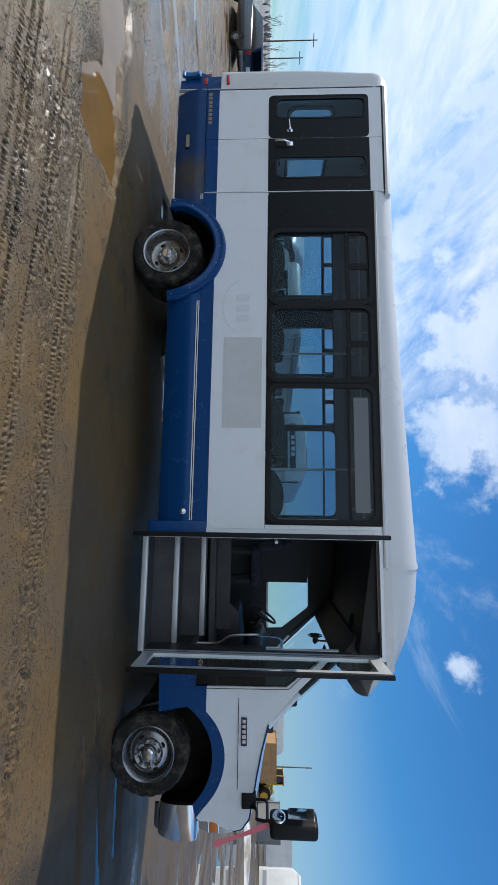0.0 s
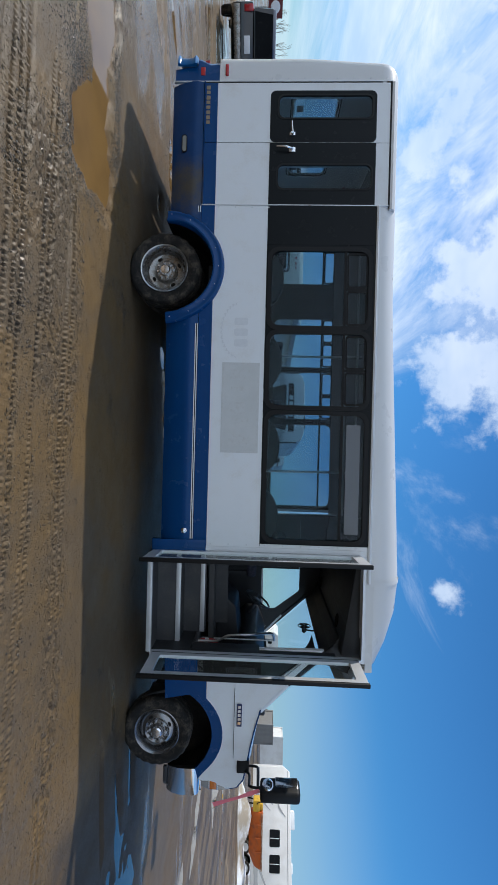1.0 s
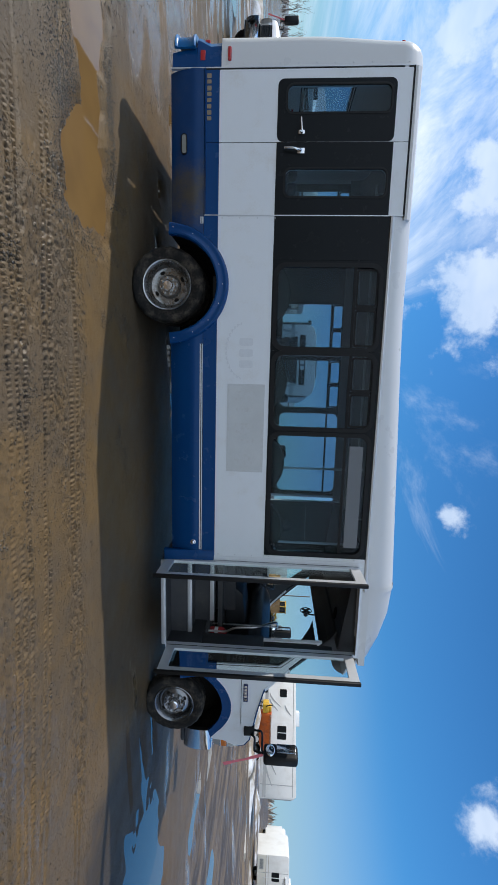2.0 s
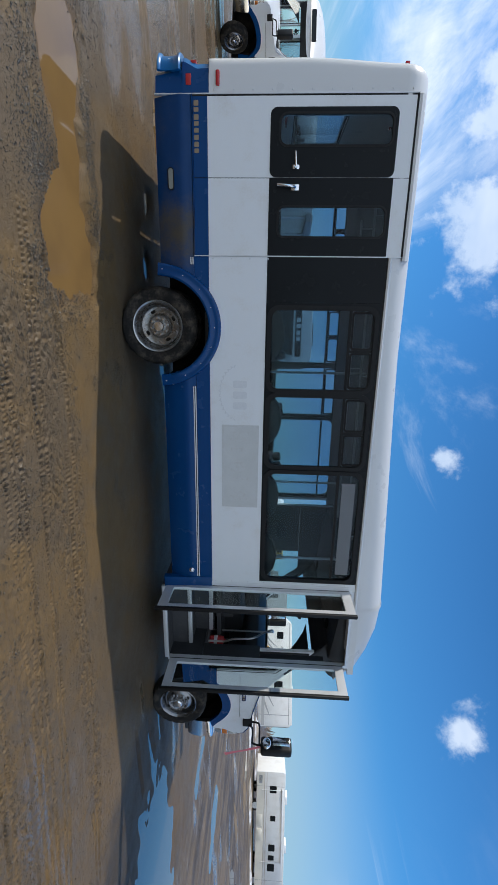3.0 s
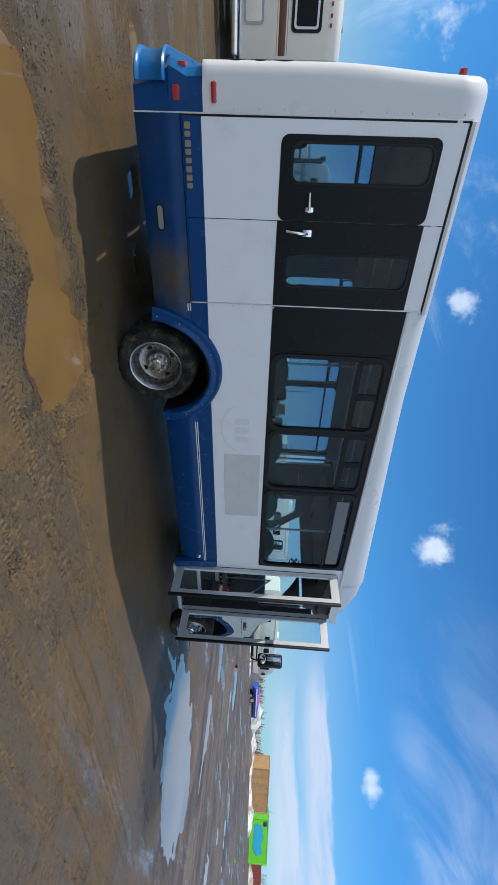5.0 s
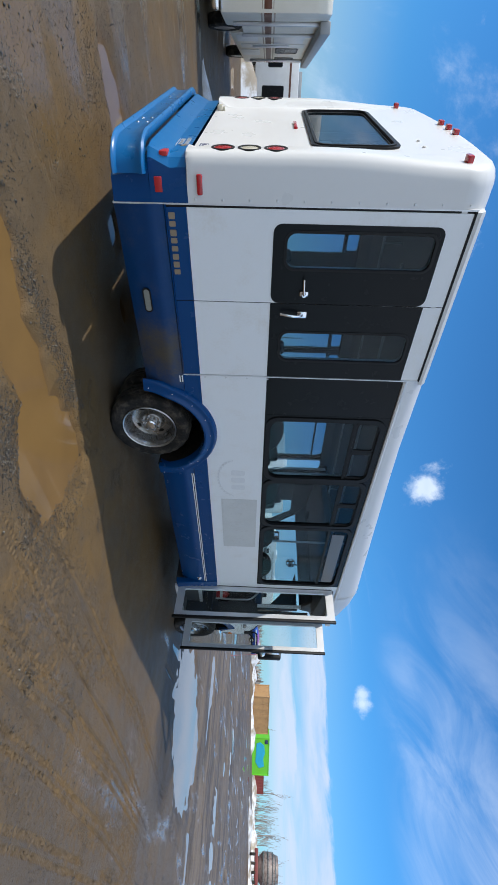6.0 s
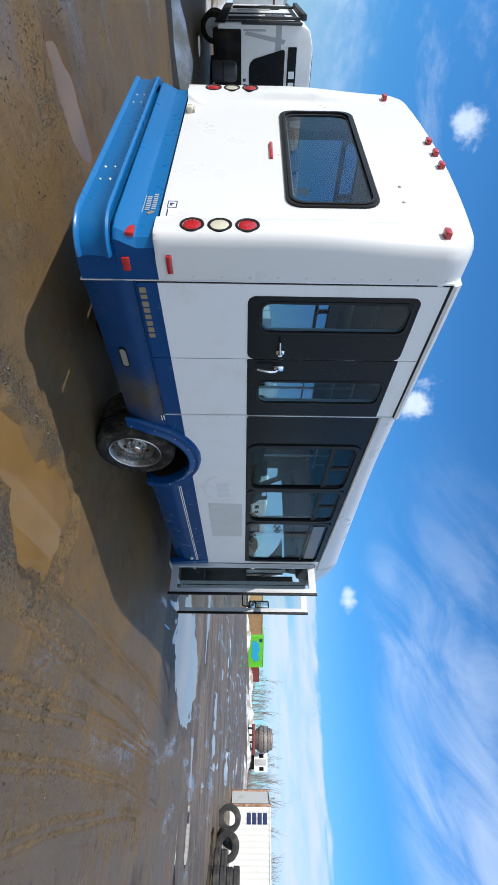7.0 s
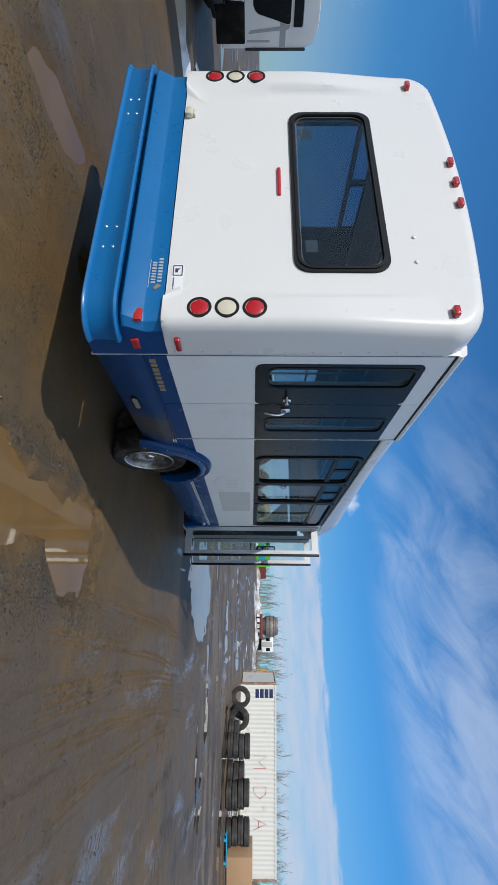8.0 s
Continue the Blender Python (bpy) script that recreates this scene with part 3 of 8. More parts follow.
    for k in range(41):
        a = radians(3 + 174 * k / 40)
        ca, sa = math.cos(a), math.sin(a)
        prof = ((0.50, -0.03), (0.503, 0.042), (0.513, 0.060), (0.528, 0.063), (0.545, 0.052), (0.580, 0.043), (0.592, 0.047), (0.606, 0.044), (0.618, 0.028), (0.624, 0.004), (0.624, -0.01), (0.52, -0.03))
        thick = min(1.0, 0.30 + 0.14 * min(k, 40 - k))
        loops.append([(ax + r * ca * 0.93, y + out * (w * thick if w > 0 else w), az + r * sa) for r, w in prof])
    loft(f, loops)
    part("wheel_flare", f, M["blue"], bus, "rounded blue wheel arch flare")


def wheel(bus, x, y, out, z=0.375, dished=False):
    """A tyre with tread blocks on a steel wheel. out: -1 shows its face to smaller y."""
    n = 72
    bm = bmesh.new()
    prof = [(0.235, 0.09), (0.262, 0.105), (0.31, 0.112), (0.345, 0.108), (0.362, 0.095), (0.371, 0.08), (0.372, 0.05), (0.366, 0.045), (0.366, 0.035), (0.374, 0.03),
            (0.375, 0.008), (0.367, 0.004), (0.367, -0.004), (0.375, -0.008), (0.374, -0.03), (0.366, -0.035), (0.366, -0.045), (0.372, -0.05), (0.371, -0.08), (0.362, -0.095),
            (0.345, -0.108), (0.31, -0.112), (0.262, -0.105), (0.235, -0.09)]
    loops = []
    for i, (r, w) in enumerate(prof):
        loop = []
        for k in range(n):
            block = -0.009 if (r > 0.335 and abs(w) > 0.06 and k % 3 == 0) else -0.0035 if (r > 0.355 and abs(w) > 0.04 and k % 3 == 0) else 0.0
            a = 2 * math.pi * (k + (0.5 if w > 0 else 0)) / n
            loop.append(bm.verts.new((x + (r + block) * math.cos(a), y + w, z + (r + block) * math.sin(a))))
        loops.append(loop)
    loops.append(loops[0])
    skin(bm, loops)
    face = 1 if not dished else -1
    rim = bmesh.new()
    w = 0.085
    steps = [(0.236, w + 0.012), (0.246, w + 0.018), (0.240, w + 0.022), (0.225, w + 0.010), (0.212, w - 0.02), (0.205, w - 0.06)]
    if dished:
        steps += [(0.198, 0.03), (0.185, -0.002), (0.16, -0.016), (0.12, -0.018), (0.108, -0.005), (0.104, 0.022), (0.096, 0.030), (0.03, 0.030)]
    else:
        steps += [(0.19, 0.05), (0.165, 0.075), (0.135, 0.082), (0.11, 0.062), (0.075, 0.07), (0.065, 0.10), (0.03, 0.115)]
    lathe(rim, [(r, out * d) for r, d in steps], (x, y, z), "y", 40, caps=(False, True))
    part_of = part("wheel", rim, M["wheel_steel" if not dished else "dull_steel"], bus, "steel wheel with lug nuts" if not dished else "deep-dished dusty dual wheel")
    part("tyre", bm, M["tyre"], part_of, "muddy black tyre", sharp=25)
    if dished:
        lip = bmesh.new()
        lathe(lip, [(0.244, out * (w + 0.012)), (0.247, out * (w + 0.022)), (0.242, out * (w + 0.028)), (0.234, out * (w + 0.023)), (0.229, out * (w + 0.010)), (0.231, out * w)], (x, y, z), "y", 40, close=True)
        part("rim_lip", lip, M["steel"], part_of, "bright worn rim lip")
    base = 0.078 if not dished else 0.030
    hub = bmesh.new()
    if dished:
        lathe(hub, [(0.052, out * 0.029), (0.052, out * 0.066), (0.044, out * 0.076), (0.01, out * 0.08)], (x, y, z), "y", 24)
    else:
        lathe(hub, [(0.062, out * 0.095), (0.058, out * 0.125), (0.045, out * 0.138), (0.01, out * 0.142)], (x, y, z), "y", 24)
    part("hub_cap", hub, M["chrome"], part_of)
    nut = bmesh.new()
    lathe(nut, [(0.015, out * -0.01), (0.015, out * 0.02), (0.009, out * 0.034)], (0, 0, 0), "y", 6)
    nut_mesh = mesh_of("lug_nut", nut, M["chrome"])
    for k in range(8):
        a = 2 * math.pi * k / 8 + 0.2
        repeat("lug_nut", nut_mesh, part_of, Matrix.Translation((x + (0.078 if dished else 0.098) * math.cos(a), y + out * base, z + (0.078 if dished else 0.098) * math.sin(a))))
    hole = bmesh.new()
    prism(hole, [(0.026 * math.cos(t), 0.018 * math.sin(t)) for t in [2 * math.pi * k / 14 for k in range(14)]], "y", -0.002, 0.002)
    hole_mesh = mesh_of("hand_hole", hole, M["under"])
    for k in range(4):
        a = 2 * math.pi * k / 4 + 0.5
        d = 0.079 if not dished else -0.0155
        m = Matrix.Translation((x + 0.15 * math.cos(a), y + out * d, z + 0.15 * math.sin(a))) @ Matrix.Rotation(math.pi / 2 - a, 4, "Y")
        repeat("hand_hole", hole_mesh, part_of, m)
    return part_of


def rear_doors(bus):
    """Two tall door leaves in the kerb side behind the rear wheel."""
    for x_a, x_b, w_a, w_b, b_a in ((-1.245, -0.640, -1.115, -0.885, -1.165), (-0.634, -0.006, -0.410, -0.168, -0.634)):
        w = (w_a, w_b, 1.520, 2.465)
        leaf = part("side_door", ring(bmesh.new(), rrect(x_a, x_b, 0.891, 2.640, 0.002), rrect(*w, 0.06), "y", 0.0, 0.045), M["white"], bus, "white side door with a black window panel")
        part("door_foot", box(bmesh.new(), x_a, x_b, 0.0, 0.045, 0.765, 0.889), M["blue"], leaf)
        outer = rrect(b_a, x_b - 0.001, 1.432, 2.506, 0.055 if b_a > x_a + 0.02 else 0.004)
        part("black_panel", ring(bmesh.new(), outer, rrect(*w, 0.06), "y", -0.003, 0.004), M["black"], leaf, "glossy black panel")
        seal = ring(bmesh.new(), rrect(w_a - 0.014, w_b + 0.014, w[2] - 0.014, w[3] + 0.014, 0.07), rrect(w_a + 0.004, w_b - 0.004, w[2] + 0.004, w[3] - 0.004, 0.055), "y", -0.007, 0.012)
        part("window_seal", seal, M["rubber"], leaf)
        part("pane", prism(bmesh.new(), rrect(w_a, w_b, w[2], w[3], 0.06), "y", 0.012, 0.018), M["glass"], leaf, "dark tinted glass", shadow=False)
        h = bmesh.new()
        if x_a < -1:
            rbox(h, -0.735, -0.700, -0.020, -0.002, 1.630, 1.690, 0.006)
            lathe(h, [(0.014, -0.045), (0.016, -0.02)], (-0.717, 0, 1.66), "y", 12)
            tube(h, [(-0.717, -0.042, 1.66), (-0.77, -0.045, 1.655), (-0.83, -0.04, 1.652)], [0.011, 0.009, 0.007], 8)
        else:
            rbox(h, -0.585, -0.535, -0.018, -0.002, 1.625, 1.695, 0.006)
            tube(h, smooth_path([(-0.56, -0.02, 1.66), (-0.562, -0.05, 1.63), (-0.57, -0.05, 1.56), (-0.575, -0.038, 1.505)]), 0.011, 8)
        part("door_handle", h, M["chrome"], leaf, "chrome door handle")
    # Frame lines round the leaves.
    for b in ((-0.641, -0.633, 0.004, 0.04, 0.765, 2.640), (-1.257, -1.246, 0.004, 0.04, 0.765, 2.640), (-1.257, 0.002, -0.006, 0.04, 2.643, 2.655)):
        part("door_gap_seal", box(bmesh.new(), *b), M["rubber"], bus)
    post = bmesh.new()
    box(post, -0.005, 0.003, -0.008, 0.04, 0.752, 2.645)
    part("door_post", post, M["alu"], bus)
    head = bmesh.new()
    prism(head, [(-0.003, 2.657), (-0.007, 2.68), (0.015, 2.71), (0.08, 2.72), (0.08, 2.657)], "x", -1.255, 0.03)
    part("door_header", head, M["white_gel"], bus)
    sill = bmesh.new()
    prism(sill, [(-0.002, 0.750), (-0.012, 0.757), (-0.002, 0.763), (0.04, 0.763), (0.04, 0.750)], "x", -1.26, 0.0)
    part("door_sill", sill, M["blue_dirty"], bus)


def saloon_shell(bus):
    """Roof, rear cap, floor, inner lining and underside."""
    xs = (-1.26, 0.0, 0.9, 1.4, 2.2, 3.0, 3.82)
    roof = bmesh.new()
    tops = [2.83 + 0.045 * max(0.0, x - 1.0) for x in xs]
    v = [[roof.verts.new((x, y, z)) for y, z in outline(0.0, 2.56, 2.56, top)] for x, top in zip(xs, tops)]
    skin(roof, v, closed=False)
    inner = [[roof.verts.new((x, min(max(y, 0.035), WIDE - 0.035), z - 0.035)) for y, z in outline(0.0, 2.56, 2.56, top)] for x, top in zip(xs, tops)]
    skin(roof, inner, closed=False)
    part("roof", roof, M["white_gel"], bus, "white fibreglass roof with rounded sides")
    joint = bmesh.new()
    loft(joint, [[(x, y + (0.0), z) for y, z in outline(-0.006, 2.56, 2.56, 2.957)] for x in (3.80, 3.845)], (False, False))
    part("roof_joint", joint, M["white_gel"], bus)
    # Front cap over the cab: slopes down to a rounded nose.
    cap = bmesh.new()
    loops = []
    for x, inset, top, low in ((3.82, 0.0, 2.957, 2.555), (4.15, 0.004, 2.93, 2.555), (4.45, 0.02, 2.86, 2.55), (4.68, 0.05, 2.785, 2.52), (4.85, 0.10, 2.69, 2.42), (4.98, 0.17, 2.62, 2.40), (5.03, 0.26, 2.54, 2.41)):
        loops.append([(x, y, z) for y, z in outline(inset, low, low + 0.01, top)])
    loft(cap, loops, (False, True))
    part("front_cap", cap, M["white_gel"], bus, "white fibreglass cap over the cab", sharp=50)
    nose = bmesh.new()
    prism(nose, rrect(0.75, 1.69, 2.44, 2.57, 0.03), "x", 5.02, 5.045)
    part("sign_window", nose, M["glass_dark"], bus)
    # Rear cap.
    rear = bmesh.new()
    base = outline(0.0, 0.905)
    hole_y, hole_z, c = (0.458, 1.912), (1.69, 2.21), (1.185, 1.95)

    def on_outline(angle, pts):
        way = Vector((math.cos(angle), math.sin(angle)))
        best = None
        for p, q in zip(pts, pts[1:] + pts[:1]):
            e, f = Vector(q) - Vector(p), Vector(p) - Vector(c)
            det = way.x * -e.y + way.y * e.x
            if abs(det) < 1e-12:
                continue
            s = (f.x * -e.y + f.y * e.x) / det
            t = (way.x * f.y - way.y * f.x) / det
            if s > 0 and -1e-6 <= t <= 1 + 1e-6 and (best is None or s < best):
                best = s
        return (c[0] + best * way.x, c[1] + best * way.y)

    angles = []
    for pts in (base, rrect(*hole_y, *hole_z, 0.09, 4)):
        angles += [round(math.atan2(z - c[1], y - c[0]), 4) for y, z in pts]
    for inset in (0.02, 0.042, 0.07, 0.19, 0.21, 0.225, 0.24, 0.255, 0.28, 0.33):
        angles += [math.atan2(0.905 - c[1], y - c[0]) for y in (inset, WIDE - inset)]
    angles += [-math.pi + 2 * math.pi * k / 80 for k in range(80)]
    angles = sorted(set(round(a, 4) for a in angles))
    angles = [a for i, a in enumerate(angles) if i == 0 or a - angles[i - 1] > 0.002]
    loops = []
    for x, inset, low in ((-1.26, 0.0, 0.905), (-1.38, 0.0, 0.905), (-1.455, 0.005, 0.905), (-1.50, 0.02, 0.905), (-1.525, 0.042, 0.905), (-1.535, 0.07, 0.905), (-1.535, 0.10, 0.905)):
        shape = outline(inset, low)
        loops.append([(x, *p) for p in (on_outline(a, shape) for a in angles)])
    rim = [on_outline(a, rrect(hole_y[0] - 0.02, hole_y[1] + 0.02, hole_z[0] - 0.02, hole_z[1] + 0.02, 0.1)) for a in angles]
    edge = [p[1:] for p in loops[-1]]
    for t in (0.12, 0.22, 0.29, 0.35, 0.41, 0.47, 0.54, 0.65, 0.8, 1.0):
        loops.append([(-1.535, p[0] + (q[0] - p[0]) * t, p[1] + (q[1] - p[1]) * t) for p, q in zip(edge, rim)])
    loops.append([(-1.50, *on_outline(a, rrect(*hole_y, *hole_z, 0.09))) for a in angles])
    # The middle lies back between the two lamp columns, which lean forwards as they rise.
    ease = lambda t: max(0.0, min(1.0, t)) ** 2 * (3 - 2 * max(0.0, min(1.0, t)))
    for k, loop in enumerate(loops):
        if k > 1:
            back = [max(0.05 * ease((min(y, WIDE - y) - 0.20) / 0.07), 0.05 * ease((z - 1.70) / 0.95)) for x, y, z in loop]
            loops[k] = [(x + d * min(1.0, (-1.26 - x) / 0.23), y, z) for (x, y, z), d in zip(loop, back)]
    loft(rear, loops, (False, False))
    part("rear_cap", rear, M["white_gel"], bus, "white moulded fibreglass rear cap", sharp=40)
    seal = bmesh.new()
    for grow, a, b in ((0.030, -1.498, -1.48), (0.010, -1.505, -1.49)):
        ring(seal, rrect(hole_y[0] - grow, hole_y[1] + grow, hole_z[0] - grow, hole_z[1] + grow, 0.10),
             rrect(hole_y[0] + 0.012 - grow * 0.3, hole_y[1] - 0.012 + grow * 0.3, hole_z[0] + 0.012 - grow * 0.3, hole_z[1] - 0.012 + grow * 0.3, 0.085), "x", a, b)
    lip = ring(bmesh.new(), rrect(hole_y[0] + 0.016, hole_y[1] - 0.016, hole_z[0] + 0.016, hole_z[1] - 0.016, 0.08), rrect(hole_y[0] + 0.021, hole_y[1] - 0.021, hole_z[0] + 0.021, hole_z[1] - 0.021, 0.078), "x", -1.4885, -1.484)
    window = part("rear_window", seal, M["rubber"], bus, "rear window in a thick black seal")
    part("pane", prism(bmesh.new(), rrect(*hole_y, *hole_z, 0.09), "x", -1.486, -1.480), M["glass_rear"], window, "dark tinted glass", shadow=False)
    part("bright_lip", lip, M["grey_plastic"], window, "thin grey filler strip")
    for y_a, y_b, z_a, z_b in ((0.60, 0.70, 1.735, 1.81), (1.66, 1.78, 1.735, 1.815)):
        part("sticker", prism(bmesh.new(), rrect(y_a, y_b, z_a, z_b, 0.004), "x", -1.478, -1.477), M["sign_strip"], window)
    # Floor, ceiling lining and underside.
    for x_a, x_b, edge in ((-1.22, 0.11, 0.05), (0.11, 1.17, 0.62), (1.17, 3.50, 0.05)):
        part("floor", box(bmesh.new(), x_a, x_b, edge, WIDE - edge, 0.76, 0.80), M["floor_mat"], bus)
    part("cab_floor", box(bmesh.new(), 3.50, 5.2, 0.60, WIDE - 0.24, 0.86, 0.92), M["floor_mat"], bus)
    lining = bmesh.new()
    v = [[lining.verts.new((x, y, z)) for y, z in [(min(max(y, 0.06), WIDE - 0.06), z - 0.08) for y, z in outline(0.0, 2.56)]] for x in (-1.24, 1.2, 4.4)]
    skin(lining, v, closed=False)
    part("headlining", lining, M["lining"], bus, "grey headlining")
    for y in (0.9, 1.46):
        part("chassis_rail", rbox(bmesh.new(), -1.2, 4.6, y, y + 0.08, 0.44, 0.60), M["under"], bus)
    for x in (-1.0, -0.2, 1.4, 2.3, 3.2):
        part("cross_member", rbox(bmesh.new(), x, x + 0.08, 0.1, 2.34, 0.60, 0.68), M["under"], bus)
    part("axle", lathe(bmesh.new(), [(0.06, 0.4), (0.06, 0.95), (0.13, 1.1), (0.13, 1.34), (0.06, 1.49), (0.06, 2.04)], (0.64, 0, 0.375), "y", 16), M["under"], bus)
    part("axle", lathe(bmesh.new(), [(0.05, 0.4), (0.05, 2.04)], (FRONT[0], 0, 0.36), "y", 12), M["under"], bus)
    part("fuel_tank", rbox(bmesh.new(), 1.6, 3.0, 1.56, 2.1, 0.42, 0.74, 0.04), M["under"], bus)
    part("storage_box", rbox(bmesh.new(), -0.95, -0.1, 0.35, 0.88, 0.45, 0.75, 0.02), M["under"], bus)
    # Wheel housings, closed towards the middle.
    for y, deep in ((0.046, 0.56), (WIDE - 0.046, -0.56)):
        well = bmesh.new()
        rim = [(ARCH[0] + 0.51 * math.cos(radians(180 * k / 16)), ARCH[1] + 0.51 * math.sin(radians(180 * k / 16))) for k in range(17)]
        one = [well.verts.new((u, y, v)) for u, v in rim]
        two = [well.verts.new((u, y + deep, v)) for u, v in rim]
        for k in range(16):
            well.faces.new((one[k], one[k + 1], two[k + 1], two[k]))
        well.faces.new(two)
        part("wheel_housing", well, M["under"], bus)


def rear_details(bus):
    """Lower rear panel, bumper, lamps and stickers."""
    loops = []
    for z, x, inset in ((0.906, -1.512, 0.04), (0.805, -1.508, 0.04), (0.795, -1.512, 0.04), (0.705, -1.556, 0.045), (0.690, -1.560, 0.05), (0.682, -1.556, 0.05), (0.676, -1.50, 0.05), (0.45, -1.46, 0.07)):
        left = [(-1.26, 0.0, z), (x + 0.17, 0.004, z), (x + 0.06, 0.025, z), (x + 0.015, inset + 0.02, z), (x, inset + 0.10, z)]
        right = [(p[0], WIDE - p[1], p[2]) for p in left[::-1]]
        loops.append(left + right)
    # One paint in two tones: sunlit across the rear, shaded round the ends.
    for name, a, b, mat, label in (("rear_valance", 2, 8, "blue_sunlit", "blue lower rear panel coloured as sunlit"), ("valance_end", 0, 3, "blue", "blue corner of the lower rear panel coloured as shaded"), ("valance_end", 7, 10, "blue", "blue corner of the lower rear panel coloured as shaded")):
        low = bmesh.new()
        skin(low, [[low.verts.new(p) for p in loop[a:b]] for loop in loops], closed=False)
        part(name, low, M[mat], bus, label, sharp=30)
    # Pressed bumper bar with folded lips that wraps round the corners.
    bumper = bmesh.new()
    path = []
    for k in range(9):
        a = radians(90 * k / 8)
        path.append((-1.43 - 0.175 * math.sin(a), 0.20 - 0.228 * math.cos(a)))
    path = [(-1.425, -0.028)] + path
    path += [(x, WIDE - y) for x, y in path[::-1]]
    prof = [(-0.05, 0.660), (-0.03, 0.668), (-0.002, 0.668), (0.008, 0.656), (0.005, 0.642), (-0.010, 0.630), (-0.016, 0.56), (-0.014, 0.505), (0.004, 0.494), (0.008, 0.482), (-0.004, 0.473), (-0.03, 0.473), (-0.04, 0.485), (-0.04, 0.65)]
    loops = []
    for i, (x, y) in enumerate(path):
        p, q = path[max(i - 1, 0)], path[min(i + 1, len(path) - 1)]
        way = Vector((q[0] - p[0], q[1] - p[1])).normalized()
        out = Vector((-way.y, way.x))
        loops.append([(x + out.x * d, y + out.y * d, z) for d, z in prof])
    loft(bumper, loops)
    # The bumper's colour carries the sunlight too.
    bar = part("bumper", bumper, M["blue_sunlit"], bus, "blue pressed steel rear bumper coloured as sunlit", sharp=50)
    bolt = bmesh.new()
    lathe(bolt, [(0.011, 0.0), (0.010, -0.004), (0.005, -0.008)], (0, 0, 0), "x", 10)
    bolt_mesh = mesh_of("bolt", bolt, M["steel"])
    for y in (0.52, 0.68, 1.76, 1.92):
        for z in (0.535, 0.595):
            repeat("bolt", bolt_mesh, bar, Matrix.Translation((-1.588, y, z)))
    # Round lamps.
    for y in (0.128, WIDE - 0.128):
        for z, mat, label in ((1.115, "red_lens", "round red tail lamp in a rubber ring"), (1.27, "clear_lens", "round clear reversing lamp in a rubber ring"), (1.425, "red_lens", "round red tail lamp in a rubber ring")):
            lens = bmesh.new()
            lathe(lens, [(0.054, -1.520), (0.054, -1.534), (0.045, -1.537), (0.02, -1.539), (0.004, -1.5395)], (0, y, z), "x", 28)
            lamp = part("tail_lamp", lens, M[mat], bus, label)
            r = bmesh.new()
            lathe(r, [(0.0525, -1.515), (0.0525, -1.537), (0.062, -1.540), (0.069, -1.538), (0.071, -1.515)], (0, y, z), "x", 28, close=True)
            part("rubber_ring", r, M["rubber"], lamp)
    # Small marker lamps, third brake lamp, reflectors.
    for y, z, x in ((0.131, 2.556, -1.497), (1.005, 2.738, -1.490), (1.20, 2.742, -1.490), (1.395, 2.738, -1.490), (WIDE - 0.19, 2.556, -1.497)):
        m = bmesh.new()
        rbox(m, x - 0.028, x + 0.02, y - 0.032, y + 0.032, z - 0.017, z + 0.020, 0.008)
        part("marker_lamp", m, M["red_lens"], bus, "small red roof marker lamp")
    b = bmesh.new()
    rbox(b, -1.500, -1.474, 1.085, 1.345, 1.567, 1.594, 0.008)
    part("brake_lamp", b, M["red_lens"], bus, "narrow red high brake lamp")
    rivet = bmesh.new()
    lathe(rivet, [(0.014, -1.484), (0.011, -1.491), (0.004, -1.494)], (0, 0, 0), "x", 10)
    rivet_mesh = mesh_of("bolt_head", rivet, M["white_gel"])
    for y, z in ((0.515, 2.395), (0.715, 2.405)):
        repeat("bolt_head", rivet_mesh, bus, Matrix.Translation((-0.002, y, z)))
    for x, y, z, sx, sy, sz in ((-1.468, 0.048, 0.735, 0.006, 0.055, 0.045),):
        r = bmesh.new()
        rbox(r, -1.524, -1.500, y + 0.005 if y < 1 else y - 0.085, y + 0.085 if y < 1 else y - 0.005, z + 0.012, z + 0.058, 0.003)
        part("reflector", r, M["red"], bus, "red rear reflector")
    r = bmesh.new()
    rbox(r, -1.405, -1.325, -0.004, 0.012, 0.712, 0.755, 0.002)
    part("reflector", r, M["red"], bus, "red side reflector")
    r = bmesh.new()
    rbox(r, -1.425, -1.315, -0.020, 0.012, 0.965, 0.998, 0.008)
    part("marker_lamp", r, M["red_lens"], bus, "narrow red side marker lamp")
    plate_lamp = bmesh.new()
    rbox(plate_lamp, -1.527, -1.482, 1.885, 1.965, 0.918, 0.968, 0.012)
    rbox(plate_lamp, -1.512, -1.482, 1.895, 1.955, 0.968, 0.988, 0.006)
    part("plate_lamp", plate_lamp, M["clear_lens"], bus, "small cream number plate lamp")
    # Dealer sticker and maker's marks as plain shapes.
    s = part("sticker", prism(bmesh.new(), rrect(0.29, 0.49, 0.93, 1.0, 0.006), "x", -1.4875, -1.480), M["bucket"], bus, "white and blue dealer sticker")
    mark = bmesh.new()
    ring(mark, rrect(0.40, 0.48, 0.936, 0.995, 0.004), rrect(0.406, 0.474, 0.942, 0.989, 0.003), "x", -1.4895, -1.487)
    prism(mark, [(0.425, 0.95), (0.455, 0.95), (0.455, 0.98), (0.44, 0.965), (0.425, 0.968)], "x", -1.4895, -1.487)
    bars(mark, 0.30, 0.94, 0.09, 0.008, 6, "x", -1.4895, 0.002)
    part("sticker_print", mark, M["ink"], s)
    logo = bmesh.new()
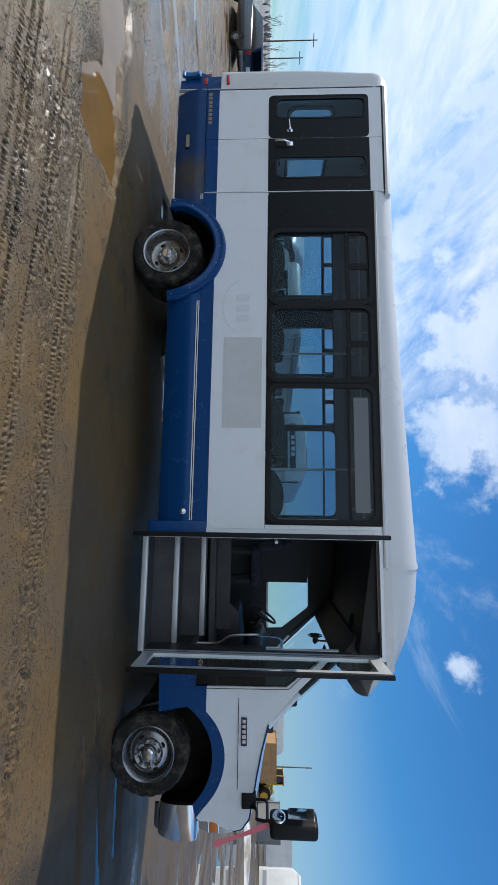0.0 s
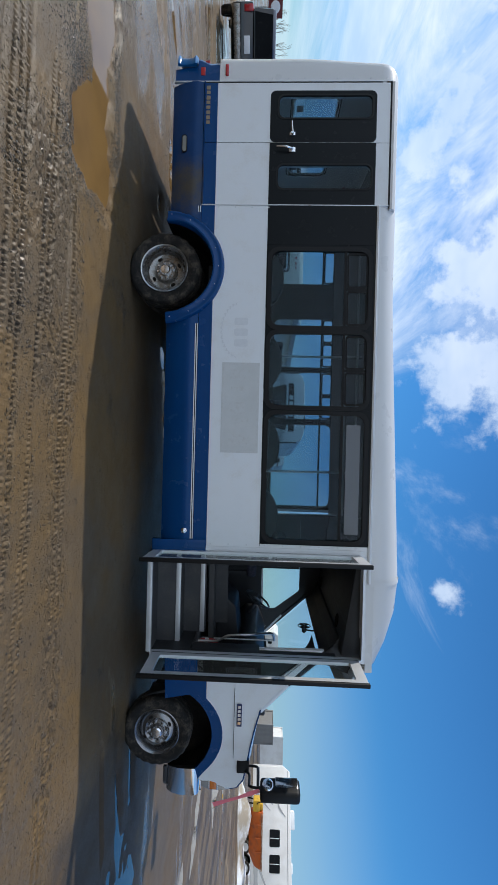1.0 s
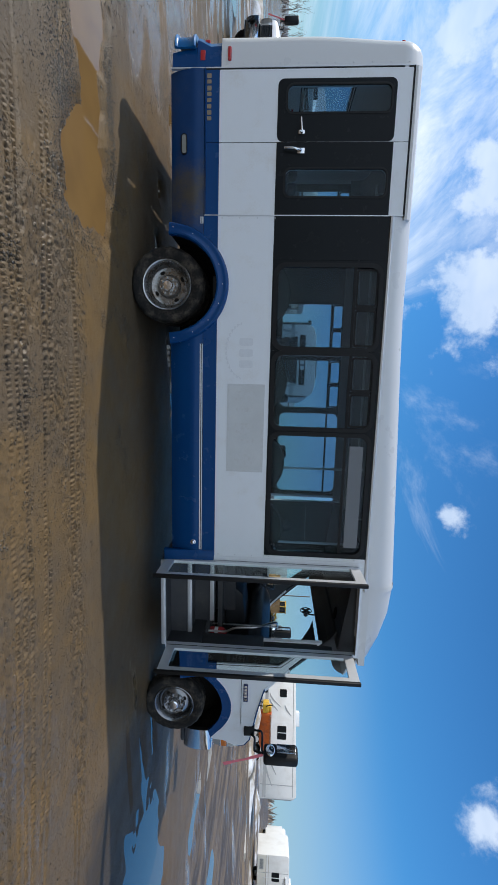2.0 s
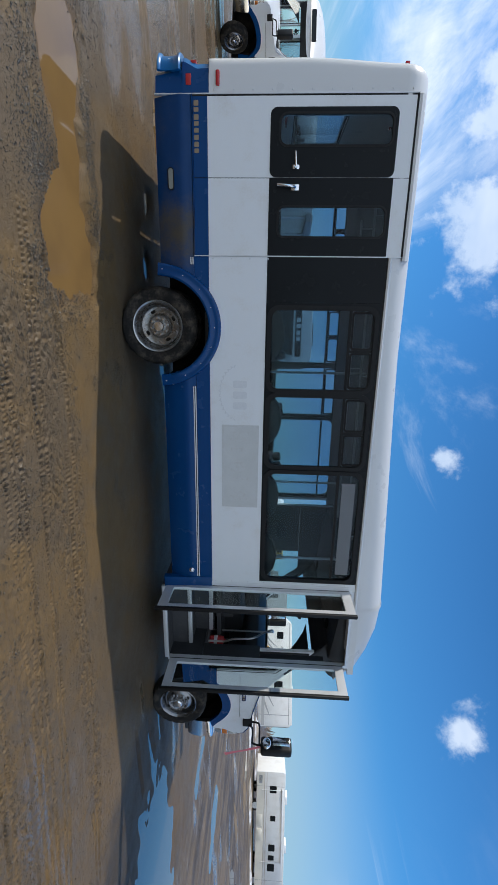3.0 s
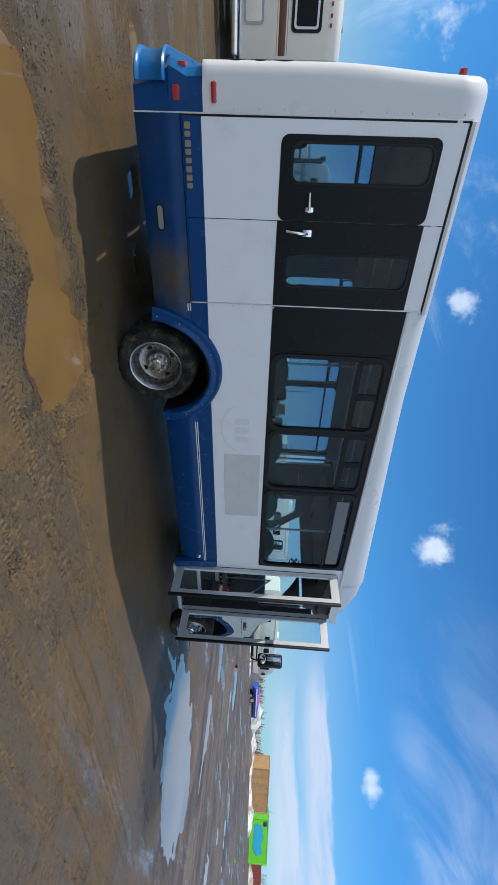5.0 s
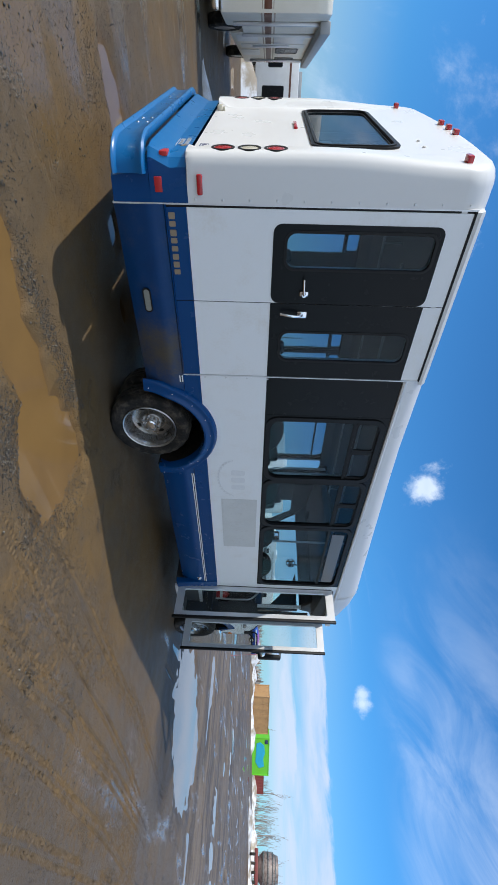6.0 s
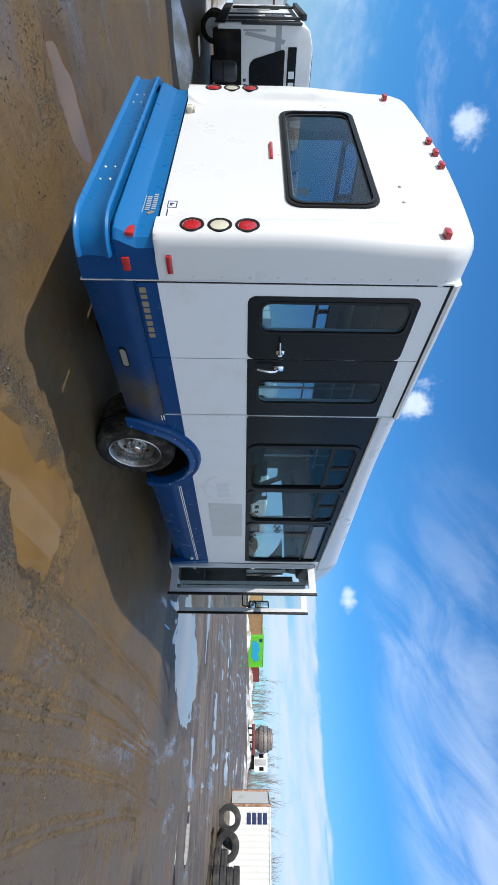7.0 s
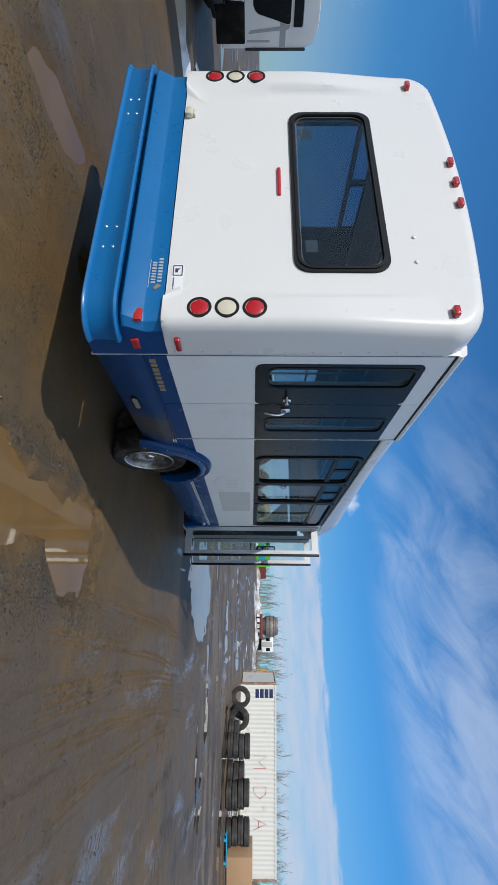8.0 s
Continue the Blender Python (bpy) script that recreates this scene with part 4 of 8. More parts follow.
    bars(logo, 0.33, 0.855, 0.19, 0.026, 8, "x", -1.5135, 0.004, 0.6, 3)
    bars(logo, 0.32, 0.818, 0.17, 0.026, 8, "x", -1.5135, 0.004, 0.6, 4)
    prism(logo, [(0.29, 0.804), (0.50, 0.804), (0.50, 0.807), (0.29, 0.807)], "x", -1.513, -1.506)
    part("maker_mark", logo, M["alu"], bus, "pale maker's mark of plain bars")
    leaf = bmesh.new()
    prism(leaf, [(0.27, 0.85), (0.285, 0.835), (0.315, 0.86), (0.30, 0.885), (0.285, 0.865)], "x", -1.5135, -1.506)
    part("maker_mark", leaf, M["gold"], bus)


def side_details(bus):
    """Rivets, lamps, lettering blocks and old marks on the kerb side."""
    rivet = bmesh.new()
    lathe(rivet, [(0.0075, 0.0), (0.0065, -0.003), (0.003, -0.005)], (0, 0, 0), "y", 8)
    rivet_mesh = mesh_of("rivet", rivet, M["alu"])
    small = bmesh.new()
    lathe(small, [(0.005, 0.0), (0.004, -0.003), (0.002, -0.004)], (0, 0, 0), "y", 6)
    flare_rivet = mesh_of("rivet", small, M["alu"])
    spots = [(-1.29, 0.95 + 0.165 * k) for k in range(11)] + [(0.022, 0.93 + 0.17 * k) for k in range(4)] + [(3.468, 0.93 + 0.185 * k) for k in range(9)]
    for x, z in spots:
        repeat("rivet", rivet_mesh, bus, Matrix.Translation((x, -0.001, z)))
    for k in range(13):
        repeat("rivet", rivet_mesh, bus, Matrix.Translation((-1.22 + 0.1 * k, -0.004, 2.676)))
    for k in range(9):
        a = radians(8 + 164 * k / 8)
        repeat("rivet", flare_rivet, bus, Matrix.Translation((ARCH[0] + 0.565 * math.cos(a) * 0.93, -0.046, ARCH[1] + 0.565 * math.sin(a))))
    seam = bmesh.new()
    box(seam, -1.268, -1.259, -0.002, 0.03, 0.44, 2.66)
    part("cap_seam", seam, M["alu"], bus)
    for k in range(8):
        part("name_block", bars(bmesh.new(), -1.215 + 0.0506 * k, 0.775, 0.0506, 0.040, 1, "y", -0.004, 0.005, 0.72, k), M["gold"], bus, "gold lettering shown as plain blocks")
    oval = bmesh.new()
    prism(oval, rrect(-0.715, -0.545, 0.535, 0.582, 0.023), "y", 0.002, 0.03)
    lamp = part("side_lamp", oval, M["frosted_lens"], bus, "oval frosted side lamp")
    ringm = bmesh.new()
    ring(ringm, rrect(-0.720, -0.540, 0.530, 0.587, 0.028), rrect(-0.712, -0.548, 0.538, 0.579, 0.02), "y", -0.002, 0.03)
    part("lamp_rim", ringm, M["rubber"], lamp)
    dome = bmesh.new()
    lathe(dome, [(0.030, 0.03), (0.030, -0.008), (0.022, -0.012), (0.020, -0.024), (0.012, -0.032), (0.003, -0.034)], (3.34, 0, 0.655), "y", 20)
    part("side_lamp", dome, M["chrome"], bus, "small domed chrome side lamp")
    # Rectangle left by a removed sign, and the ghost of old lettering.
    part("sign_residue", prism(bmesh.new(), rrect(1.608, 2.530, 1.006, 1.390, 0.004), "y", -0.0025, 0.002), M["patch"], bus, "grey glue rectangle of a removed sign")
    for k, (wide, tall) in enumerate(((0.11, 0.20), (0.05, 0.18), (0.13, 0.16), (0.04, 0.21), (0.12, 0.19))):
        part("residue_mark", prism(bmesh.new(), rrect(1.68 + 0.165 * k, 1.68 + 0.165 * k + wide, 1.09 + 0.012 * (k % 2), 1.09 + tall, 0.02), "y", -0.0032, -0.002), M["old_glue"], bus, "pale blurred mark of torn lettering")
    part("sign_residue", ring(bmesh.new(), rrect(1.612, 2.526, 1.010, 1.386, 0.004), rrect(1.630, 2.508, 1.028, 1.368, 0.003), "y", -0.0034, -0.002), M["old_glue"], bus)
    part("sign_residue", prism(bmesh.new(), rrect(-0.50, -0.22, 1.06, 1.24, 0.004), "y", -0.0015, 0.002), M["white"], bus)
    ghost = bmesh.new()
    for k in range(15):
        a = radians(200 + 140 * k / 14)
        cx, cz = 1.28 + 0.27 * math.cos(a), 1.19 + 0.19 * math.sin(a)
        for s in (-1, 1):
            m = Matrix.Translation((cx, 0, cz)) @ Matrix.Rotation(-a + s * 0.9, 4, "Y")
            leaf = bmesh.new()
            prism(leaf, [(0, -0.004), (0.02, -0.008), (0.04, 0), (0.02, 0.008)], "y", -0.0022, 0.001)
            merge(ghost, leaf, m)
    for x in (1.15, 1.26, 1.37):
        prism(ghost, rrect(x, x + 0.075, 1.12, 1.26, 0.02), "y", -0.0022, 0.001)
    part("ghost_lettering", ghost, M["ghost"], bus, "faint ghost of a removed wreath emblem")
    strip = bmesh.new()
    prism(strip, rrect(2.22, 3.33, 2.285, 2.425, 0.004), "y", 0.004, 0.008)
    part("route_strip", strip, M["sign_strip"], bus, "pale strip behind the upper window")
    # Blue foot of the door post, flaring out and down.
    foot = bmesh.new()
    prism(foot, [(-0.012, 0.33), (-0.045, 0.345), (-0.022, 0.60), (-0.012, 0.885), (0.04, 0.885), (0.04, 0.33)], "x", 3.43, 3.55, 0.006)
    part("step_flare", foot, M["blue"], bus, "blue flared corner beside the step")


def entrance(bus):
    """Step well, folding doors standing open, rail and extinguisher."""
    x_a, x_b = 3.58, 4.60
    head = bmesh.new()
    box(head, 3.49, 4.72, 0.0, 0.06, 2.53, 2.60)
    part("door_header", head, M["white_gel"], bus)
    post = bmesh.new()
    box(post, 3.492, 3.545, 0.0, 0.06, 0.62, 2.53)
    part("door_post", post, M["white"], bus)
    frame_bm = bmesh.new()
    box(frame_bm, 3.547, 3.58, 0.002, 0.06, 0.33, 2.53)
    box(frame_bm, x_b, x_b + 0.035, 0.002, 0.06, 0.33, 2.53)
    box(frame_bm, 3.58, x_b, 0.002, 0.06, 2.495, 2.53)
    part("door_frame", frame_bm, M["alu"], bus)
    for k, (z, y) in enumerate(((0.335, 0.0), (0.585, 0.26), (0.815, 0.52))):
        tread = bmesh.new()
        box(tread, x_a, x_b, y + 0.03, y + 0.32, z - 0.03, z)
        box(tread, x_a, x_b, y + 0.27, y + 0.29, z, z + 0.25)
        step = part("step", tread, M["floor_mat"], bus, "dirty ribbed entrance step")
        edge = bmesh.new()
        prism(edge, [(y - 0.004, z - 0.045), (y - 0.004, z + 0.006), (y + 0.035, z + 0.006), (y + 0.035, z - 0.045)], "x", x_a, x_b, 0.004)
        part("step_nosing", edge, M["alu"], step, "worn aluminium step edge")
    part("step_well_wall", box(bmesh.new(), x_a - 0.03, x_a, 0.06, 0.86, 0.30, 1.45), M["dark_plastic"], bus)
    part("step_well_wall", box(bmesh.new(), x_b, x_b + 0.03, 0.06, 0.86, 0.30, 0.738), M["dark_plastic"], bus)
    # Door leaves.
    for name, hx, tip in (("entrance_door", 3.555, 3.525), ("entrance_door", 4.61, 4.60)):
        leaf_w = 0.43
        m = bmesh.new()
        ring(m, rrect(0.0, leaf_w, 0.355, 2.465, 0.006), rrect(0.055, leaf_w - 0.055, 0.455, 2.365, 0.012), "y", -0.016, 0.016)
        turn = Matrix.Translation((hx, -0.012, 0)) @ Matrix.Rotation(-math.pi / 2 - math.asin((hx - tip) / leaf_w), 4, "Z")
        m.transform(turn)
        leaf = part(name, m, M["alu"], bus, "open glazed aluminium entrance door leaf")
        g = bmesh.new()
        box(g, 0.05, leaf_w - 0.05, -0.003, 0.003, 0.45, 2.37)
        g.transform(turn)
        part("pane", g, M["glass_clear"], leaf, "clear glass", shadow=False)
        r = bmesh.new()
        rbox(r, leaf_w, leaf_w + 0.035, -0.02, 0.02, 0.33, 2.475, 0.008)
        box(r, -0.012, 0.0, -0.016, 0.016, 0.36, 2.46)
        r.transform(turn)
        part("rubber_edge", r, M["rubber"], leaf, "black rubber edge")
    rail = bmesh.new()
    tube(rail, smooth_path([(4.615, 0.33, 0.785), (4.615, 0.33, 0.90), (4.61, 0.32, 1.01), (4.525, 0.28, 1.10), (4.515, 0.28, 1.22), (4.51, 0.28, 1.36), (4.58, 0.50, 1.53), (4.62, 0.60, 1.62), (4.75, 0.70, 1.63)], 2), 0.013, 10)
    part("grab_rail", rail, M["steel"], bus, "bent steel grab rail")
    part("rail_post", tube(bmesh.new(), [(4.75, 0.70, 0.785), (4.75, 0.70, 1.64)], 0.011, 8), M["steel"], bus, "thin steel post")
    part("jamb_trim", rbox(bmesh.new(), 4.606, 4.638, 0.062, 0.276, 0.742, 1.46, 0.004), M["dark_plastic"], bus, "dark door jamb trim")
    part("jamb_trim", rbox(bmesh.new(), 4.606, 4.638, 0.062, 0.150, 1.461, 2.25, 0.004), M["dark_plastic"], bus, "dark door jamb trim")
    part("pillar_cover", rbox(bmesh.new(), 4.640, 4.700, 0.208, 0.2175, 1.40, 2.09, 0.003), M["rubber"], bus, "black pillar cover behind the door")
    lining = ring(bmesh.new(), [(4.64, 0.79), (5.03, 0.79), (5.03, 1.70), (4.64, 2.11)], [(4.695, 0.81), (4.965, 0.81), (4.95, 1.65), (4.695, 1.97)], "y", 0.272, 0.280)
    part("side_lining", lining, M["dark_plastic"], bus, "dark lining round the cab side window")
    part("footwell_ledge", rbox(bmesh.new(), 4.60, 5.12, 0.28, 0.915, 0.74, 0.785, 0.006), M["floor_mat"], bus)
    post2 = bmesh.new()
    tube(post2, [(3.62, 0.80, 0.92), (3.62, 0.80, 2.75)], 0.016, 10)
    tube(post2, [(3.62, 0.80, 1.55), (3.62, 0.10, 1.55)], 0.016, 10)
    part("stanchion", post2, M["steel"], bus)
    panel = bmesh.new()
    rbox(panel, 3.56, 3.60, 0.10, 0.78, 0.95, 1.50, 0.01)
    part("modesty_panel", panel, M["dark_plastic"], bus)
    ext = bmesh.new()
    lathe(ext, [(0.048, 0.787), (0.058, 0.80), (0.058, 0.93), (0.046, 0.965), (0.018, 0.98), (0.016, 1.0)], (4.70, 0.45, 0.0), "z", 20)
    bottle = part("fire_extinguisher", ext, M["red"], bus, "small red fire extinguisher")
    top = bmesh.new()
    rbox(top, 4.68, 4.72, 0.435, 0.465, 0.995, 1.025, 0.006)
    tube(top, [(4.70, 0.45, 1.01), (4.65, 0.43, 1.04)], 0.007, 6)
    part("valve", top, M["dark_plastic"], bottle)
    tag = bmesh.new()
    lathe(tag, [(0.0585, 0.845), (0.059, 0.85), (0.059, 0.885), (0.0585, 0.89)], (4.70, 0.45, 0.0), "z", 20)
    part("label_band", tag, M["bucket"], bottle)


def cab(bus):
    """Van front: side panels, bonnet, screen, bumper, lamps, mirrors, dash and driver's place."""
    fx, fz = FRONT
    before = set(bus.children_recursive)
    for y, out in ((0.22, -1), (WIDE - 0.22, 1)):
        lo, hi = min(y, y - out * 0.05), max(y, y - out * 0.05)
        outer = arc(fx, fz, 0.575, 0.705, 138, 38, 18)
        wing = [(5.12, 0.905)] + [p for p in outer if p[1] > 0.905] + [(6.05, 0.84), (6.11, 0.96), (6.145, 1.12), (6.125, 1.25), (6.04, 1.318), (5.69, 1.382), (5.495, 1.426), (5.28, 1.485)]
        if out < 0:
            panel = [(4.64, 0.905), (4.70, 0.905), (4.70, 1.98), (4.955, 1.655), (4.966, 0.905)] + wing + [(5.00, 1.75), (4.62, 2.15)]
        else:
            panel = [(3.49, 0.905)] + wing + [(4.50, 2.38), (4.50, 2.56), (3.49, 2.56), (3.49, 2.10), (4.74, 2.10), (5.00, 1.74), (5.00, 1.49), (4.26, 1.49), (4.26, 2.095), (3.49, 2.095)]
        side = part("cab_side", prism(bmesh.new(), panel, "y", lo, hi), M["white"], bus, "white van front wing and door skin")
        inner = arc(fx, fz, 0.52, 0.59, 40, 145, 18)
        back = 4.66 if out < 0 else 3.49
        notch = [(4.702, 0.902), (4.705, 0.80), (4.967, 0.80), (4.966, 0.902)] if out < 0 else []
        blue = [(back, 0.44), (back, 0.902)] + notch + [(5.125, 0.902)] + [p for p in arc(fx, fz, 0.575, 0.705, 138, 38, 18) if p[1] > 0.902] + [(6.045, 0.835), (6.03, 0.80)] + inner + [(5.20, 0.46)]
        p, q = y + out * 0.006, y - out * 0.045
        part("wing_band", prism(bmesh.new(), blue, "y", min(p, q), max(p, q)), M["blue"], bus, "blue painted wheel arch band")
        w = bmesh.new()
        pane = [(4.703, 0.795), (4.970, 0.795), (4.958, 1.66), (4.703, 1.985)] if out < 0 else [(4.25, 1.48), (5.01, 1.48), (5.01, 1.75), (4.75, 2.11), (4.25, 2.11)]
        prism(w, pane, "y", y - out * 0.025 - 0.003, y - out * 0.025 + 0.003)
        win = part("cab_window", w, M["glass_dark" if out < 0 else "glass_clear"], bus, "cab side window", shadow=False)
        seal = bmesh.new()
        p = y + out * 0.008
        mid = (sum(u for u, v in pane) / len(pane), sum(v for u, v in pane) / len(pane))
        grow = lambda d: [(u + math.copysign(d, u - mid[0]), v + math.copysign(d, v - mid[1])) for u, v in pane]
        ring(seal, grow(0.014), grow(-0.016), "y", min(p, y - out * 0.056), max(p, y - out * 0.056))
        part("window_seal", seal, M["rubber"], win)
        line = bmesh.new()
        tube(line, [(5.06 + 0.047 * k, p, 1.211) for k in range(21)], 0.0035, 4)
        part("body_crease", line, M["rubber"], bus)
        # Wheel housing.
        well = bmesh.new()
        rim = [(fx + 0.51 * math.cos(radians(8 + 176 * k / 16)), fz + 0.61 * math.sin(radians(8 + 176 * k / 16))) for k in range(17)]
        one = [well.verts.new((u, y - out * 0.046, v)) for u, v in rim]
        two = [well.verts.new((u, y - out * 0.50, v)) for u, v in rim]
        for k in range(16):
            well.faces.new((one[k], one[k + 1], two[k + 1], two[k]))
        well.faces.new(two)
        part("wheel_housing", well, M["under"], bus)
        flap = bmesh.new()
        prism(flap, [(5.10, 0.46), (5.13, 0.46), (5.17, 0.27), (5.155, 0.27)], "y", min(y + out * 0.02, y - out * 0.22), max(y + out * 0.02, y - out * 0.22), 0.004)
        part("mud_flap", flap, M["rubber"], bus)
        lamp = bmesh.new()
        prism(lamp, [(6.075, 0.86), (6.125, 0.86), (6.16, 0.95), (6.165, 1.08), (6.145, 1.18), (6.045, 1.19), (6.045, 1.03)], "y", min(y + out * 0.004, y - out * 0.30), max(y + out * 0.004, y - out * 0.30), 0.008)
        head = part("headlamp", lamp, M["headlamp_lens"], bus, "wraparound headlamp")
        am = bmesh.new()
        rbox(am, 6.065, 6.155, min(y + out * 0.008, y - out * 0.02), max(y + out * 0.008, y - out * 0.02), 0.965, 1.035, 0.004)
        part("turn_signal", am, M["amber"], head, "amber turn signal")
        for z0, z1 in ((0.95, 0.962), (1.038, 1.05), (0.862, 0.87)):
            bezel = rbox(bmesh.new(), 6.06, 6.160, min(y + out * 0.007, y - out * 0.02), max(y + out * 0.007, y - out * 0.02), z0, z1, 0.003)
            part("bezel", bezel, M["chrome"], head, "bright bezel bar")
    # Bonnet and front.
    hood = bmesh.new()
    loops = []
    for x, edge, rise, width in ((5.25, 1.494, 0.07, 0.0), (5.5, 1.43, 0.08, 0.0), (5.69, 1.388, 0.08, 0.0), (5.95, 1.342, 0.075, 0.003), (6.045, 1.322, 0.06, 0.008), (6.12, 1.258, 0.04, 0.016), (6.15, 1.17, 0.02, 0.024)):
        loops.append([hood.verts.new((x, 0.215 + width + (WIDE - 0.43 - 2 * width) * k / 16, edge + rise * (1 - abs(k / 8 - 1) ** 3))) for k in range(17)])
    skin(hood, loops, closed=False)
    part("bonnet", hood, M["white"], bus, "white sloping bonnet")
    edge = bmesh.new()
    tube(edge, [(5.28, 0.213, 1.490), (5.5, 0.213, 1.430), (5.69, 0.213, 1.388), (5.85, 0.213, 1.36), (6.04, 0.215, 1.322), (6.12, 0.22, 1.258), (6.15, 0.235, 1.18)], 0.007, 6)
    part("bonnet_seam", edge, M["blue"], bus)
    grille = bmesh.new()
    box(grille, 6.05, 6.14, 0.52, 1.92, 0.86, 1.17)
    front = part("grille", grille, M["dark_plastic"], bus, "front grille")
    for k in range(4):
        slat = bmesh.new()
        rbox(slat, 6.13, 6.16, 0.53, 1.91, 0.90 + 0.065 * k, 0.925 + 0.065 * k, 0.006)
        part("slat", slat, M["chrome"], front)
    half = [(5.945, 0.205), (6.10, 0.195), (6.25, 0.235), (6.33, 0.40), (6.38, 0.90)]
    back = [(6.20, 0.90), (6.16, 0.42), (6.11, 0.30), (5.945, 0.275)]
    plan = half + [(x, WIDE - y) for x, y in half[::-1]] + [(x, WIDE - y) for x, y in back[::-1]] + back
    bump = bmesh.new()
    levels = []
    for z, inset in ((0.495, 0.075), (0.51, 0.05), (0.56, 0.022), (0.64, 0.004), (0.74, 0.0), (0.80, 0.006), (0.825, 0.018), (0.835, 0.04)):
        levels.append([bump.verts.new((x - (inset if x > 6.22 else 0.0), y + (inset if y < 0.235 else -inset if y > WIDE - 0.235 else 0.0), z)) for x, y in plan])
    skin(bump, levels)
    bump.faces.new(levels[0][::-1]), bump.faces.new(levels[-1])
    bar = part("bumper", bump, M["chrome"], bus, "chrome front bumper")
    spoiler = bmesh.new()
    low = [(x - 0.10 if x > 6.21 else x, y + (0.03 if y < 0.27 else -0.03 if y > WIDE - 0.27 else 0.0)) for x, y in plan if x < 6.22 or 0.23 < y < WIDE - 0.23]
    prism(spoiler, low, "z", 0.455, 0.493, 0.006)
    part("air_dam", spoiler, M["dark_plastic"], bar, "black plastic air dam")
    badge = bmesh.new()
    prism(badge, rrect(5.225, 5.465, 1.238, 1.292, 0.006), "y", 0.208, 0.218)
    b = part("model_badge", badge, M["ink"], bus, "dark badge with pale blocks")
    blocks = bmesh.new()
    bars(blocks, 5.24, 1.249, 0.215, 0.032, 5, "y", 0.205, 0.004, 0.7, 5)
    part("badge_blocks", blocks, M["chrome"], b)
    # Windscreen and dash.
    screen = bmesh.new()
    q = [(5.32, 0.29, 1.53), (5.32, WIDE - 0.29, 1.53), (4.58, WIDE - 0.31, 2.36), (4.58, 0.31, 2.36)]
    screen.faces.new([screen.verts.new(p) for p in q])
    bmesh.ops.solidify(screen, geom=screen.faces[:], thickness=0.006)
    part("windscreen", screen, M["glass_clear"], bus, "clear windscreen", shadow=False)
    for y, y2 in ((0.27, 0.30), (WIDE - 0.27, WIDE - 0.30)):
        pillar = part("screen_pillar", tube(bmesh.new(), [(5.32, y, 1.49), (5.02, y, 1.78)], 0.026, 8), M["white"], bus)
        part("pillar_lining", tube(bmesh.new(), [(5.02, y, 1.781), (4.60, y2, 2.28)], 0.026, 8), M["dark_plastic"], pillar)
    dash = bmesh.new()
    prism(dash, [(5.40, 1.0), (5.40, 1.54), (5.10, 1.52), (4.86, 1.42), (4.84, 1.25), (4.98, 1.15), (4.98, 1.0)], "y", 0.30, WIDE - 0.30, 0.02)
    d = part("dashboard", dash, M["dark_plastic"], bus, "dark plastic dashboard")
    cover = bmesh.new()
    prism(cover, [(5.0, 0.92), (5.0, 1.22), (4.45, 1.16), (4.32, 1.02), (4.30, 0.92)], "y", 0.92, 1.52, 0.03)
    part("engine_cover", cover, M["dark_plastic"], d)
    # Dark trim inside the driver's side, round its window.
    trim = bmesh.new()
    prism(trim, [(3.50, 0.92), (5.28, 0.92), (5.28, 1.56), (4.62, 2.28), (4.45, 2.56), (3.50, 2.56), (3.50, 2.04), (4.63, 2.04), (4.66, 2.02), (4.92, 1.68), (4.93, 1.48), (4.91, 1.465), (4.335, 1.465), (4.32, 1.48), (4.32, 2.036), (3.50, 2.036)], "y", WIDE - 0.29, WIDE - 0.272)
    part("inner_trim", trim, M["dark_plastic"], bus, "dark trim inside the driver's door")
    kick = bmesh.new()
    box(kick, 4.98, 5.16, 0.275, 0.30, 0.80, 1.2)
    box(kick, 5.12, 5.16, 0.28, WIDE - 0.28, 0.5, 1.2)
    part("kick_panel", kick, M["under"], bus)
    corner = bmesh.new()
    sheet_at = lambda y, z, d: (5.32 - 0.8916 * (z - 1.53) - d, y, z)
    shape = [(0.31, 2.10), (0.92, 2.10), (0.80, 2.05), (0.70, 1.96), (0.60, 1.82), (0.46, 1.60), (0.31, 1.57)]
    loft(corner, [[sheet_at(y, z, 0.022) for y, z in shape], [sheet_at(y, z, 0.05) for y, z in shape]])
    part("pillar_trim", corner, M["dark_plastic"], bus, "dark rounded windscreen corner trim")
    steer = bmesh.new()
    c = Vector((4.66, 1.78, 1.42))
    tilt = Matrix.Translation(c) @ Matrix.Rotation(radians(-58), 4, "Y")
    loop = [(0.19 * math.cos(2 * math.pi * k / 28), 0.19 * math.sin(2 * math.pi * k / 28), 0.0) for k in range(29)]
    tube(steer, loop, 0.014, 8, cap=False)
    for k in range(3):
        a = radians(90 + 120 * k)
        tube(steer, [(0.03 * math.cos(a), 0.03 * math.sin(a), -0.02), (0.185 * math.cos(a), 0.185 * math.sin(a), 0.0)], 0.012, 6)
    lathe(steer, [(0.07, -0.05), (0.075, -0.01), (0.05, 0.005)], (0, 0, 0), "z", 18)
    tube(steer, [(0, 0, -0.04), (0, 0, -0.4)], 0.03, 8)
    steer.transform(tilt)
    part("steering_wheel", steer, M["dark_plastic"], bus, "dark steering wheel on its column")
    seat(bus, 4.05, 1.80, 0.52, driver=True)
    fan = bmesh.new()
    lathe(fan, [(0.075, -0.006), (0.083, 0.0), (0.075, 0.006), (0.07, 0.0)], (0, 0, 0), "x", 24, close=True)
